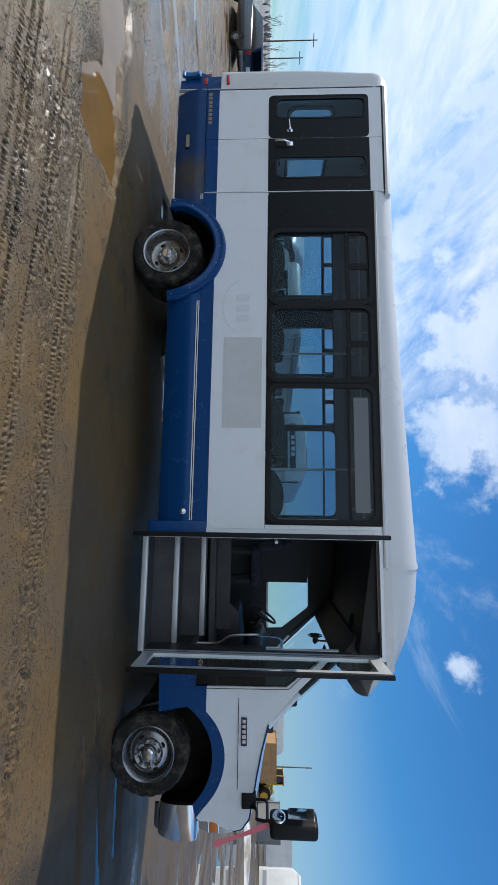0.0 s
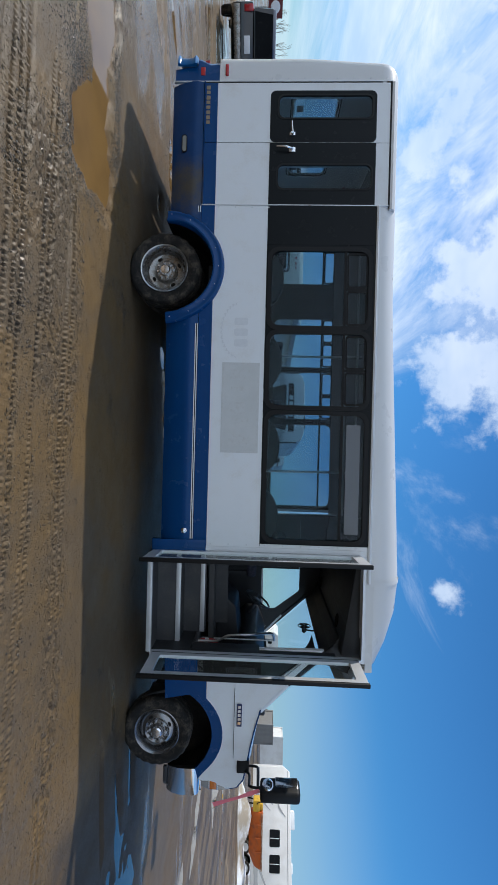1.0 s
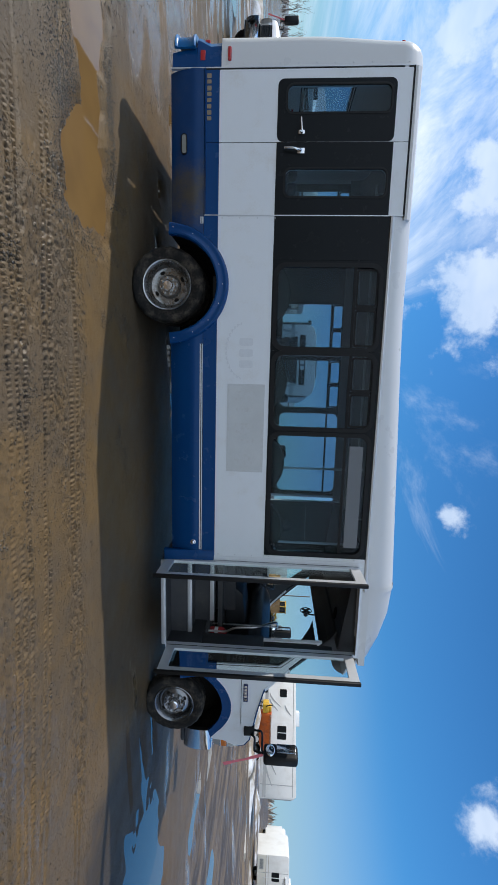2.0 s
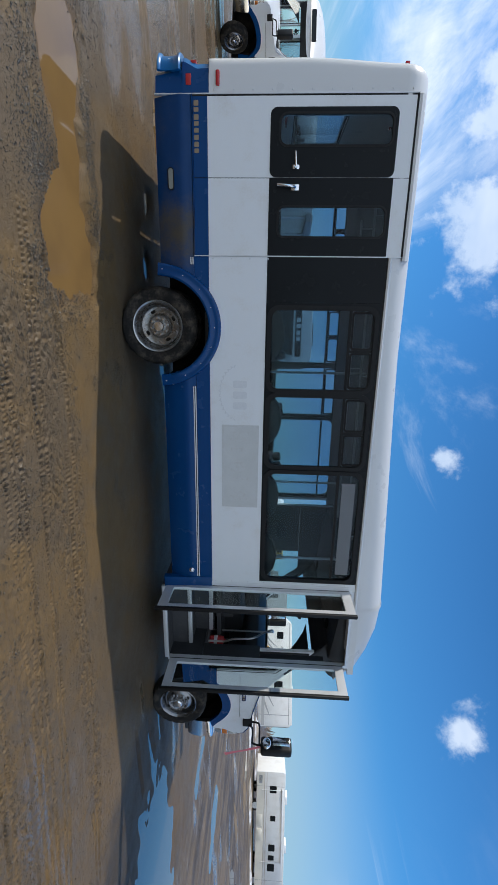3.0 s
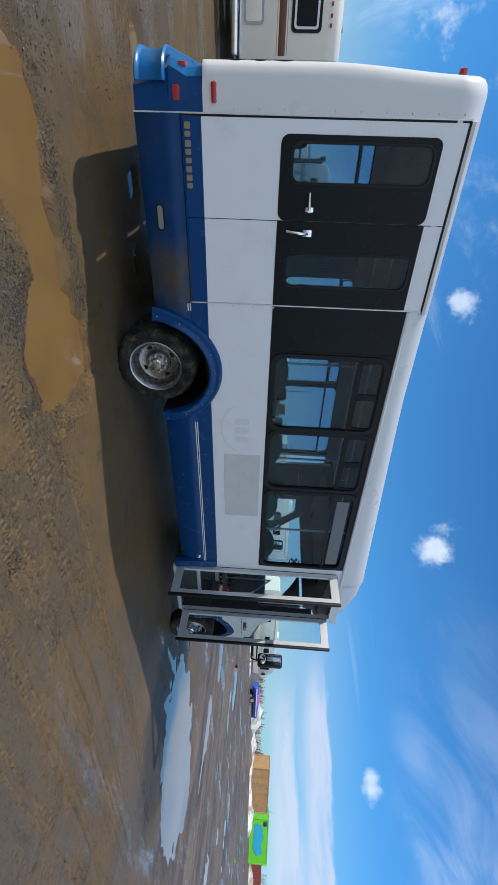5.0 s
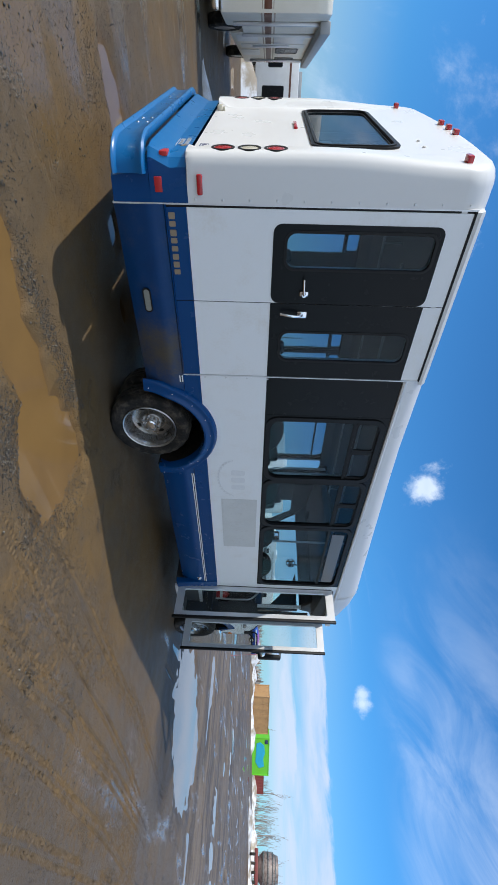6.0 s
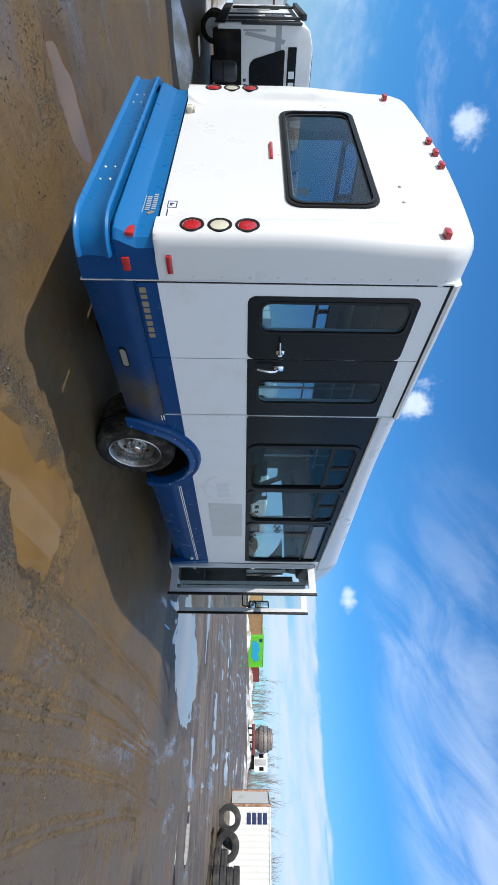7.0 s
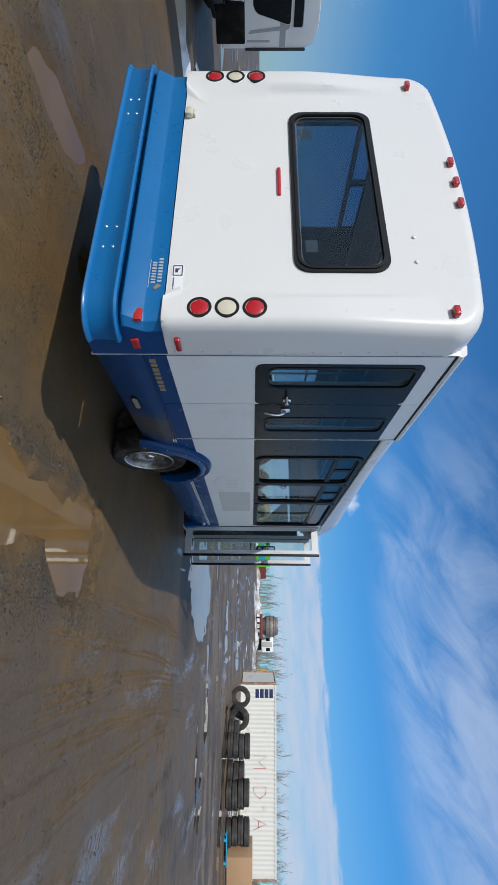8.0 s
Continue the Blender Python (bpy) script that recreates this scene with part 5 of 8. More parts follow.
    for k in range(4):
        a = radians(45 + 90 * k)
        prism(fan, [(0.012 * math.cos(a - 1), 0.012 * math.sin(a - 1)), (0.066 * math.cos(a - 0.35), 0.066 * math.sin(a - 0.35)), (0.068 * math.cos(a + 0.3), 0.068 * math.sin(a + 0.3)), (0.012 * math.cos(a + 1), 0.012 * math.sin(a + 1))], "x", -0.004, 0.004)
    lathe(fan, [(0.03, -0.01), (0.03, 0.07), (0.01, 0.09)], (0, 0, 0), "x", 14)
    tube(fan, [(0.05, 0, 0), (0.06, 0, 0.10), (0.05, 0, 0.22)], 0.01, 6)
    fan.transform(Matrix.Translation((4.72, 1.08, 2.02)))
    part("cab_fan", fan, M["dark_plastic"], bus, "small dark cab fan")
    mirror_in = bmesh.new()
    rbox(mirror_in, 4.72, 4.75, 1.10, 1.38, 2.18, 2.27, 0.012)
    part("inner_mirror", mirror_in, M["dark_plastic"], bus)
    over = bmesh.new()
    prism(over, [(4.70, 2.48), (4.62, 2.30), (4.30, 2.36), (3.52, 2.46), (3.52, 2.60), (4.70, 2.60)], "y", 0.12, WIDE - 0.12, 0.02)
    part("overhead_console", over, M["dark_plastic"], bus)
    head = bmesh.new()
    prism(head, [(4.52, 2.58), (4.50, 2.30), (4.64, 2.23), (4.75, 2.14), (4.78, 2.14), (4.80, 2.20), (4.88, 2.40), (4.90, 2.50), (4.70, 2.58)], "y", 0.27, WIDE - 0.27, 0.01)
    part("screen_header", head, M["dark_plastic"], bus)
    for y in (0.55, 1.9):
        s = bmesh.new()
        lathe(s, [(0.075, 0.0), (0.07, -0.008), (0.02, -0.004)], (0, 0, 0), "z", 20)
        s.transform(Matrix.Translation((4.42, y, 2.335)) @ Matrix.Rotation(radians(10), 4, "Y"))
        part("speaker_grille", s, M["under"], bus)
    # The nose draws in and runs forward towards the bumper.
    for ob in set(bus.children_recursive) - before:
        for v in ob.data.vertices:
            u = min(max((v.co.x - 5.35) / 0.75, 0.0), 1.0)
            d = 0.25 * u * u * (3 - 2 * u)
            v.co.y = WIDE / 2 + (v.co.y - WIDE / 2) * (1 - d)
            v.co.z += d * (v.co.z - 1.456) * 0.215
            v.co.x += d * (v.co.x - 2.415) * 0.215
    # Outside mirrors on looped arms, the kerb one with a ribbon.
    for side in (0, 1):
        over_to = Matrix.Identity(4) if side == 0 else Matrix.Translation((0, WIDE, 0)) @ Matrix.Diagonal((1, -1, 1, 1))

        def placed(name, bm, mat, parent, label, m=Matrix.Identity(4)):
            bm.transform(over_to @ m)
            if side:
                bmesh.ops.reverse_faces(bm, faces=bm.faces[:])
            return part(name, bm, M[mat], parent, label)

        arm = placed("mirror_arm", rbox(bmesh.new(), 5.95, 6.085, 0.365, 0.425, 1.245, 1.38, 0.008), "rubber", bus, "black mirror foot on the wing")
        for z0, z1, x0, y0 in ((1.37, 1.485, 5.99, 0.36), (1.35, 1.392, 6.05, 0.34)):
            t = tube(bmesh.new(), smooth_path([(x0 + 0.02, 0.385, z0 - 0.03), (x0, y0, z1 - 0.02), (x0 - 0.01, y0 - 0.05, z1), (5.95, 0.06, z1), (5.935, 0.0, z1), (5.935, -0.02, 1.53)], 2), 0.013, 8)
            placed("arm_tube", t, "rubber", arm, "bent black tube")
        face = Matrix.Translation((5.93, -0.005, 0)) @ Matrix.Rotation(radians(6), 4, "Z")
        aimed = face @ Matrix.Translation((-0.024, 0, 0)) @ Matrix.Rotation(radians(13), 4, "Z") @ Matrix.Translation((0.024, 0, 0))
        shell = placed("mirror_shell", rbox(bmesh.new(), -0.035, 0.095, -0.10, 0.10, 1.505, 1.91, 0.035, 3), "rubber", arm, "tall black mirror housing", face)
        placed("mirror_glass", rbox(bmesh.new(), -0.041, -0.033, -0.075, 0.075, 1.66, 1.885, 0.003), "chrome", shell, "large flat mirror glass", aimed)
        g = bmesh.new()
        bmesh.ops.create_uvsphere(g, u_segments=20, v_segments=12, radius=1.0, matrix=Matrix.LocRotScale((-0.033, 0.0, 1.585), None, (0.018, 0.075, 0.058)))
        placed("wide_mirror", g, "chrome", shell, "round convex mirror", face)
    rib = bmesh.new()
    pts = [(5.95, -0.03, 1.50), (5.98, -0.03, 1.42), (6.04, -0.02, 1.29), (6.09, -0.01, 1.16), (6.135, -0.01, 1.03)]
    v = []
    for k, p in enumerate(pts):
        s = 0.02 + 0.006 * math.sin(k * 2)
        v.append([rib.verts.new((p[0] - s, p[1], p[2] - 0.01)), rib.verts.new((p[0] + s, p[1] + 0.01, p[2] + 0.01)), rib.verts.new((p[0] + s, p[1] + 0.012, p[2] + 0.01)), rib.verts.new((p[0] - s, p[1] + 0.002, p[2] - 0.01))])
    skin(rib, v)
    part("ribbon", rib, M["ribbon"], bus, "faded pink marking ribbon")


def seat(bus, x, y, wide, driver=False):
    """A padded seat facing forwards."""
    f = 0.80 if not driver else 0.92
    cushion = bmesh.new()
    rbox(cushion, x - 0.24, x + 0.24, y - wide / 2, y + wide / 2, f + 0.34, f + 0.47, 0.05, 3)
    s = part("seat", cushion, M["fabric"], bus, "dark patterned fabric seat")
    back = bmesh.new()
    t = bmesh.new()
    count = 1 if wide < 0.6 else 2
    for k in range(count):
        a = y - wide / 2 + wide * k / count
        b = a + wide / count
        rbox(t, -0.055, 0.055, a + 0.008, b - 0.008, 0.0, 0.36, 0.05, 3)
        rbox(t, -0.04, 0.045, a + 0.09 * wide / count / 0.45, b - 0.09 * wide / count / 0.45, 0.33, 0.47, 0.06, 3)
    merge(back, t, Matrix.Translation((x - 0.22, 0, f + 0.42)) @ Matrix.Rotation(radians(-10), 4, "Y"))
    part("backrest", back, M["fabric"], s)
    for lx in (x - 0.18, x + 0.18):
        for ly in (y - wide / 2 + 0.08, y + wide / 2 - 0.08):
            leg = bmesh.new()
            box(leg, lx - 0.02, lx + 0.02, ly - 0.02, ly + 0.02, f, f + 0.35)
            part("leg", leg, M["dark_plastic"], s)


def wall_seat(bus, x):
    """A padded seat with a round-topped back against the kerb-side wall, facing inwards."""
    s = part("seat", rbox(bmesh.new(), x - 0.25, x + 0.25, 0.16, 0.60, 1.12, 1.24, 0.05, 3), M["fabric"], bus, "dark patterned fabric seat")
    half = 0.29
    top = [(x + half * math.cos(radians(a)), 1.42 + 0.20 * math.sin(radians(a))) for a in range(180, -1, -15)]
    part("backrest", prism(bmesh.new(), [(x - half, 1.18)] + top + [(x + half, 1.18)], "y", 0.10, 0.19, 0.02), M["rubber"], s, "black round-topped backrest")
    part("leg", box(bmesh.new(), x - 0.20, x + 0.20, 0.30, 0.36, 0.80, 1.13), M["dark_plastic"], s)


BENCH = (0.70, 1.57, 2.45, 3.19)     # middles of the seats along the kerb-side wall


def make_bus():
    bus = thing("shuttle_bus", Matrix.Identity(4), "white and dark blue shuttle bus with open doors on muddy gravel", "bus")
    saloon_shell(bus)
    side_wall(bus, 0.0, -1, True)
    side_wall(bus, WIDE, 1, False)
    rear_doors(bus)
    entrance(bus)
    cab(bus)
    rear_details(bus)
    side_details(bus)
    for y, out in ((0.135, -1), (WIDE - 0.135, 1)):
        wheel(bus, ARCH[0], y, out, dished=True)
        wheel(bus, ARCH[0], y - out * 0.27, -out, dished=True)
    for y, out in ((0.33, -1), (WIDE - 0.33, 1)):
        wheel(bus, FRONT[0], y, out)
    for x in (-0.75, 0.15, 1.35, 2.15, 2.95):
        seat(bus, x, 1.93, 0.88)
    for x in BENCH:
        wall_seat(bus, x)
    poles = bmesh.new()
    for x in (1.25, 2.8):
        tube(poles, [(x, 1.45, 0.80), (x, 1.45, 2.74)], 0.016, 8)
    tube(poles, [(-0.6, 0.85, 2.55), (3.4, 0.85, 2.55)], 0.014, 8)
    tube(poles, [(-0.6, 1.6, 2.55), (3.4, 1.6, 2.55)], 0.014, 8)
    for x in (-0.5, 1.2, 3.3):
        for y in (0.85, 1.6):
            tube(poles, [(x, y, 2.55), (x, y, 2.73)], 0.01, 6)
    part("grab_poles", poles, M["steel"], bus)
    return bus


bus = make_bus()

# ---- ground: one sheet of wet mud and gravel to the horizon ----
def lattice(seed, n=256):
    return np.random.RandomState(seed).rand(n, n)


def value_noise(x, y, scale, seed):
    g = lattice(seed)
    u, v = x / scale + 1000.0, y / scale + 1000.0
    i, j = np.floor(u).astype(int), np.floor(v).astype(int)
    f, h = u - i, v - j
    f, h = f * f * (3 - 2 * f), h * h * (3 - 2 * h)
    n = g.shape[0]
    a, b = g[i % n, j % n], g[(i + 1) % n, j % n]
    c, d = g[i % n, (j + 1) % n], g[(i + 1) % n, (j + 1) % n]
    return (a * (1 - f) + b * f) * (1 - h) + (c * (1 - f) + d * f) * h - 0.5


def rise(x, y):
    """The gentle slope of the yard."""
    return 0.0315 * np.maximum(0.0, x - 12.0) * np.minimum(1.0, 90.0 / np.maximum(x, 90.0)) + 0.008 * np.clip(y - 20.0, 0.0, 60.0) - 0.028 * np.clip(-2.5 - x, 0.0, 16.0)


# Hollows that hold water: x, y, half-lengths, turn in degrees, depth.
HOLLOWS = (
    (0.03, -0.92, 0.50, 0.46, 60, 0.050), (-0.62, -0.78, 0.48, 0.22, 2, 0.036), (-1.22, -0.79, 0.55, 0.33, -4, 0.045), (-1.95, -0.95, 0.60, 0.30, 12, 0.040),
    (-1.42, 1.98, 0.62, 0.24, 16, 0.030),
    (9.6, -0.35, 2.7, 1.45, -10, 0.06), (7.3, -0.35, 0.75, 0.13, 14, 0.03), (6.6, 0.15, 0.9, 0.10, 8, 0.025), (5.9, -0.42, 0.7, 0.05, 4, 0.02), (6.1, 0.55, 0.9, 0.10, 4, 0.02),
    (-3.6, 0.5, 1.3, 0.20, 34, 0.03), (-5.0, 1.2, 2.0, 0.30, 32, 0.035), (-4.2, 2.6, 1.6, 0.14, 30, 0.025), (-7.5, 3.2, 2.4, 0.3, 28, 0.035),
    (2.0, 1.82, 0.85, 0.15, 6, 0.030), (1.25, 1.58, 0.45, 0.10, 10, 0.026), (0.02, 1.05, 0.20, 0.12, 8, 0.028), (-0.68, 1.22, 0.17, 0.12, -10, 0.026), (-0.5, 2.3, 0.6, 0.12, 4, 0.02),
    (12.5, -3.5, 0.45, 1.9, 8, 0.03), (10.5, -5.2, 0.35, 1.6, 12, 0.03), (14.6, 1.8, 0.5, 1.9, -8, 0.03), (16.0, 5.2, 0.8, 1.6, 12, 0.03), (12, 6.5, 0.5, 1.5, 25, 0.03), (25.6, 8.2, 1.1, 2.6, -12, 0.03), (19.5, -1.5, 0.6, 2.4, 0, 0.03),
)


def track_lanes(x, y):
    """Where wheels have churned the mud: lanes along x."""
    bent = y + 0.04 * (x - 1.0) + 0.010 * (x - 1.0) ** 2
    return np.clip((value_noise(x * 0.10, bent, 0.15, 37) + 0.6 * value_noise(x * 0.3, bent, 0.8, 38) + 0.04) * 6.0, 0.0, 1.0) * np.clip((x + 0.1) / 0.8, 0.0, 1.0)


def relief(x, y):
    """Height of the mud above the local water level."""
    far = np.hypot(x - 1.0, y + 1.0)
    near = np.clip(1.3 - far / 14.0, 0.0, 1.0)
    h = 0.020 + 0.014 * near + 0.020 * value_noise(x, y, 1.1, 1) + 0.014 * value_noise(x, y, 0.37, 2) + 0.005 * value_noise(x, y, 0.13, 3)
    ruts = value_noise(x * 0.16, y, 0.42, 4) * 0.030 + value_noise(x * 0.12 + 3, y, 0.17, 5) * 0.014
    h = h + ruts * np.clip(1.25 - near * 1.0, 0.22, 1.0)
    # Wide streaky pools over the far yard.
    pools = value_noise(x * 0.7, y * 0.28, 1.0, 6) + 0.6 * value_noise(x, y * 0.35, 0.6, 7)
    h = h - 0.085 * np.clip(pools - 0.10 - 0.006 * np.clip(x - 18.0, 0.0, 40.0), 0.0, 0.5) * (1 - near)
    # Kneaded mud with sharp pricked holes in lanes along the tracks; the lane beside the bus lies smooth.
    open_lane = np.clip((-1.08 - y - 0.05 * np.clip(x - 1.0, 0.0, 5.0) + 0.25 * value_noise(x, y, 0.7, 30)) / 0.22, 0.0, 1.0) * near
    lumpy = np.clip((value_noise(x * 0.4, y, 0.6, 31) + 0.5 * value_noise(x * 0.3, y, 0.35, 32) + 0.10) * 3.0, 0.04, 1.0) * open_lane
    h = h + lumpy * (0.010 * (np.abs(value_noise(x * 0.8 + y * 0.6, y * 0.8 - x * 0.6, 0.075, 33)) - 0.12) + 0.006 * value_noise(x * 0.8, y, 0.030, 34))
    pits = np.clip((value_noise(x * 0.55 + y * 0.45, y * 0.8 - x * 0.35, 0.023, 35) + 0.7 * value_noise(x * 0.6 - y * 0.5, y + x * 0.3, 0.031, 36) - 0.17) * 7.0, 0.0, 1.0)
    h = h - 0.011 * pits * np.maximum(track_lanes(x, y), 0.3 * lumpy) * open_lane
    for base, wide, seed in ((-1.38, 0.020, 41), (-1.72, 0.016, 42), (-1.93, 0.02, 43), (-2.22, 0.016, 44), (-2.48, 0.018, 45), (-2.9, 0.02, 46)):
        off = np.abs(y - (base - 0.04 * (x - 1.0) - 0.010 * (x - 1.0) ** 2 + 0.05 * value_noise(x, y * 0.0, 0.9, seed)))
        h = h - np.clip(h - 0.022, 0.0, 0.014) * np.clip(1.4 - off / wide, 0.0, 1.0) * np.clip(value_noise(x, y * 0.0 + seed, 1.2, 47) * 4 + 0.7, 0, 1) * near
    edge = 0.36 * value_noise(x, y, 0.45, 8) + 0.20 * value_noise(x, y, 0.1, 9)
    for hx, hy, a, b, turn, deep in HOLLOWS:
        c, s = math.cos(radians(turn)), math.sin(radians(turn))
        u, v = ((x - hx) * c + (y - hy) * s) / a, (-(x - hx) * s + (y - hy) * c) / b
        q = np.sqrt(u * u + v * v) + edge
        h = np.minimum(h, 0.018 - deep + (deep + 0.012) * np.clip((q - 0.62) / 0.55, 0.0, 2.0))
    # Tread prints of tyres that curve past the bus: rows of short notches.
    for base, bend, wide in ((-1.30, 0.020, 0.016), (-1.37, 0.020, 0.014), (-1.62, 0.075, 0.016), (-1.69, 0.075, 0.014), (-1.95, 0.030, 0.018), (-2.03, 0.030, 0.016), (-2.11, 0.030, 0.016), (-2.34, 0.060, 0.016), (-2.41, 0.060, 0.014), (-2.72, 0.020, 0.02), (-2.80, 0.020, 0.018)):
        off = y - (base - bend * (x - 1.0) - 0.012 * (x - 1.0) ** 2 + 0.02 * value_noise(x, y * 0.0, 0.8, 12))
        mask = np.clip(2.0 - np.abs(off) / wide * 1.4, 0.0, 1.0) * np.clip((value_noise(x, y * 0.0 + base * 7, 1.1, 10) + 0.18) * 6, 0, 1) * np.clip((x + 0.3) / 0.5, 0.0, 1.0) * near
        notch = np.clip(np.sin(2 * math.pi * (x / 0.036 + off * 6.0 + 1.2 * value_noise(x, y * 0.0, 0.11, 11))) * 3.0 + 0.5 + 3.0 * value_noise(x, y * 0.0 + base, 0.06, 13), 0.0, 1.0)
        h = h - mask * np.clip(h + 0.002, 0.0, 0.016) * notch
    return h


def spaced(lo, hi, a, b, step, grow):
    """Coordinates: even between a and b, ever wider outside."""
    mid = list(np.arange(a, b, step))
    up, d = [b], step
    while up[-1] < hi:
        d *= grow
        up.append(up[-1] + d)
    down, d = [a], step
    while down[-1] > lo:
        d *= grow
        down.append(down[-1] - d)
    return np.array(sorted(set(down[1:] + mid + up)))


def sheet(name, xs, ys, height, mat, label):
    X, Y = np.meshgrid(xs, ys, indexing="ij")
    Z = height(X, Y)
    nx, ny = X.shape
    co = np.stack([X, Y, Z], axis=-1).reshape(-1, 3)
    idx = np.arange(nx * ny).reshape(nx, ny)
    quads = np.stack([idx[:-1, :-1], idx[1:, :-1], idx[1:, 1:], idx[:-1, 1:]], axis=-1).reshape(-1, 4)
    me = bpy.data.meshes.new(name)
    me.vertices.add(len(co)), me.vertices.foreach_set("co", co.ravel())
    me.loops.add(quads.size), me.loops.foreach_set("vertex_index", quads.ravel())
    me.polygons.add(len(quads)), me.polygons.foreach_set("loop_start", np.arange(0, quads.size, 4))
    me.polygons.foreach_set("use_smooth", np.ones(len(quads), dtype=bool))
    me.update(calc_edges=True)
    me.materials.append(mat)
    return tagged(new(name, me), label, "", "", "structure")


def mud_material():
    m = bpy.data.materials.new("wet_mud")
    m.use_nodes = True
    tree = m.node_tree
    link, bsdf = tree.links.new, tree.nodes["Principled BSDF"]
    coord = tree.nodes.new("ShaderNodeTexCoord").outputs["Object"]

    def noise_of(size, detail=5.0, rough=0.6, stretch=None):
        n = node(tree, "ShaderNodeTexNoise", Scale=size, Detail=detail, Roughness=rough)
        if stretch:
            mp = tree.nodes.new("ShaderNodeMapping")
            mp.inputs["Scale"].default_value = stretch
            link(coord, mp.inputs[0]), link(mp.outputs[0], n.inputs["Vector"])
        else:
            link(coord, n.inputs["Vector"])
        return n.outputs[0]

    def mix(fac, a, b):
        n = tree.nodes.new("ShaderNodeMix")
        n.data_type = "RGBA"
        link(fac, n.inputs[0])
        for slot, value in ((6, a), (7, b)):
            if isinstance(value, tuple):
                n.inputs[slot].default_value = (*value, 1)
            else:
                link(value, n.inputs[slot])
        return n.outputs[2]

    broad, mid, grit = noise_of(0.55), noise_of(3.2), noise_of(95.0, 3.0, 0.7)
    silt = ramp(tree, math_node(tree, "MULTIPLY_ADD", mid, 0.4, broad), 0.62, 0.84)
    color = mix(silt, (0.118, 0.085, 0.051), (0.150, 0.096, 0.042))
    axes = tree.nodes.new("ShaderNodeSeparateXYZ")
    link(coord, axes.inputs[0])
    dip = math_node(tree, "MULTIPLY", math_node(tree, "SUBTRACT", -2.5, axes.outputs[0], clamp=False), 0.028)
    level = math_node(tree, "ADD", axes.outputs[2], math_node(tree, "MINIMUM", math_node(tree, "MAXIMUM", dip, 0.0), 0.448))
    shore = ramp(tree, math_node(tree, "MULTIPLY_ADD", mid, 0.016, level), 0.016, -0.004)
    color = mix(math_node(tree, "MULTIPLY", shore, 0.75), color, (0.140, 0.082, 0.033))

    def pebbles(size, spread, where):
        """Stones of one size: how far each stands out, and its own shade."""
        cells = tree.nodes.new("ShaderNodeTexVoronoi")
        cells.inputs["Scale"].default_value = size
        link(coord, cells.inputs["Vector"])
        own = tree.nodes.new("ShaderNodeSeparateColor")
        link(cells.outputs["Color"], own.inputs[0])
        keep = ramp(tree, math_node(tree, "ADD", where, math_node(tree, "MULTIPLY", own.outputs[1], spread)), 0.92, 1.0)
        return math_node(tree, "MULTIPLY", ramp(tree, cells.outputs["Distance"], 0.46, 0.16), keep), own.outputs[0]

    dry = math_node(tree, "SUBTRACT", 1.0, math_node(tree, "MULTIPLY", shore, 0.6))
    where = math_node(tree, "MULTIPLY", ramp(tree, math_node(tree, "MULTIPLY_ADD", noise_of(5.0, 4.0), 0.35, noise_of(1.3, 4.0)), 0.68, 0.90), dry)
    peb, shade = pebbles(78.0, 0.55, where)
    big, shade_big = pebbles(38.0, 0.42, where)
    color = mix(math_node(tree, "MULTIPLY", peb, 0.8), color, mix(shade, (0.030, 0.029, 0.027), (0.20, 0.185, 0.16)))
    color = mix(math_node(tree, "MULTIPLY", big, 0.8), color, mix(shade_big, (0.035, 0.034, 0.032), (0.22, 0.205, 0.18)))
    # Small crumbs and pricked holes in the mud.
    prick = tree.nodes.new("ShaderNodeTexVoronoi")
    prick.inputs["Scale"].default_value = 46.0
    bent = tree.nodes.new("ShaderNodeVectorMath")
    bent.operation = "MULTIPLY_ADD"
    wobble = node(tree, "ShaderNodeTexNoise", Scale=28.0, Detail=3.0)
    link(coord, wobble.inputs["Vector"])
    link(wobble.outputs["Color"], bent.inputs[0])
    bent.inputs[1].default_value = (0.045, 0.045, 0.0)
    link(coord, bent.inputs[2]), link(bent.outputs[0], prick.inputs["Vector"])
    kneaded = math_node(tree, "MULTIPLY", ramp(tree, noise_of(1.7, 5.0, 0.6, (0.35, 1.0, 1.0)), 0.42, 0.60), dry)
    holes = math_node(tree, "MULTIPLY", ramp(tree, prick.outputs["Distance"], 0.34, 0.12), kneaded)
    # Shade inside the pricked holes and tread prints is put into the mud colour.
    pit_shade = math_node(tree, "MULTIPLY", ramp(tree, level, 0.013, 0.002), ramp(tree, math_node(tree, "MULTIPLY_ADD", mid, 0.4, axes.outputs[1]), -1.02, -1.16))
    color = mix(math_node(tree, "MULTIPLY", pit_shade, 0.65), color, (0.036, 0.027, 0.018))
    # Farther out the ruts lie in long streaks, tan where they have drained.
    farther = ramp(tree, math_node(tree, "MULTIPLY_ADD", mid, 2.0, axes.outputs[0]), 9.0, 15.0)
    rutted = ramp(tree, noise_of(1.5, 7.0, 0.68, (1.0, 0.20, 1.0)), 0.40, 0.60)
    color = mix(math_node(tree, "MULTIPLY", farther, 0.9), color, mix(rutted, (0.075, 0.054, 0.034), (0.21, 0.148, 0.086)))
    # Mud soaked through beside the front pool is darker.
    wet = tree.nodes.new("ShaderNodeVectorMath")
    wet.operation = "DISTANCE"
    link(coord, wet.inputs[0])
    wet.inputs[1].default_value = (6.9, -0.5, 0.0)
    drenched = ramp(tree, math_node(tree, "MULTIPLY_ADD", mid, 1.3, wet.outputs["Value"]), 2.5, 1.9)
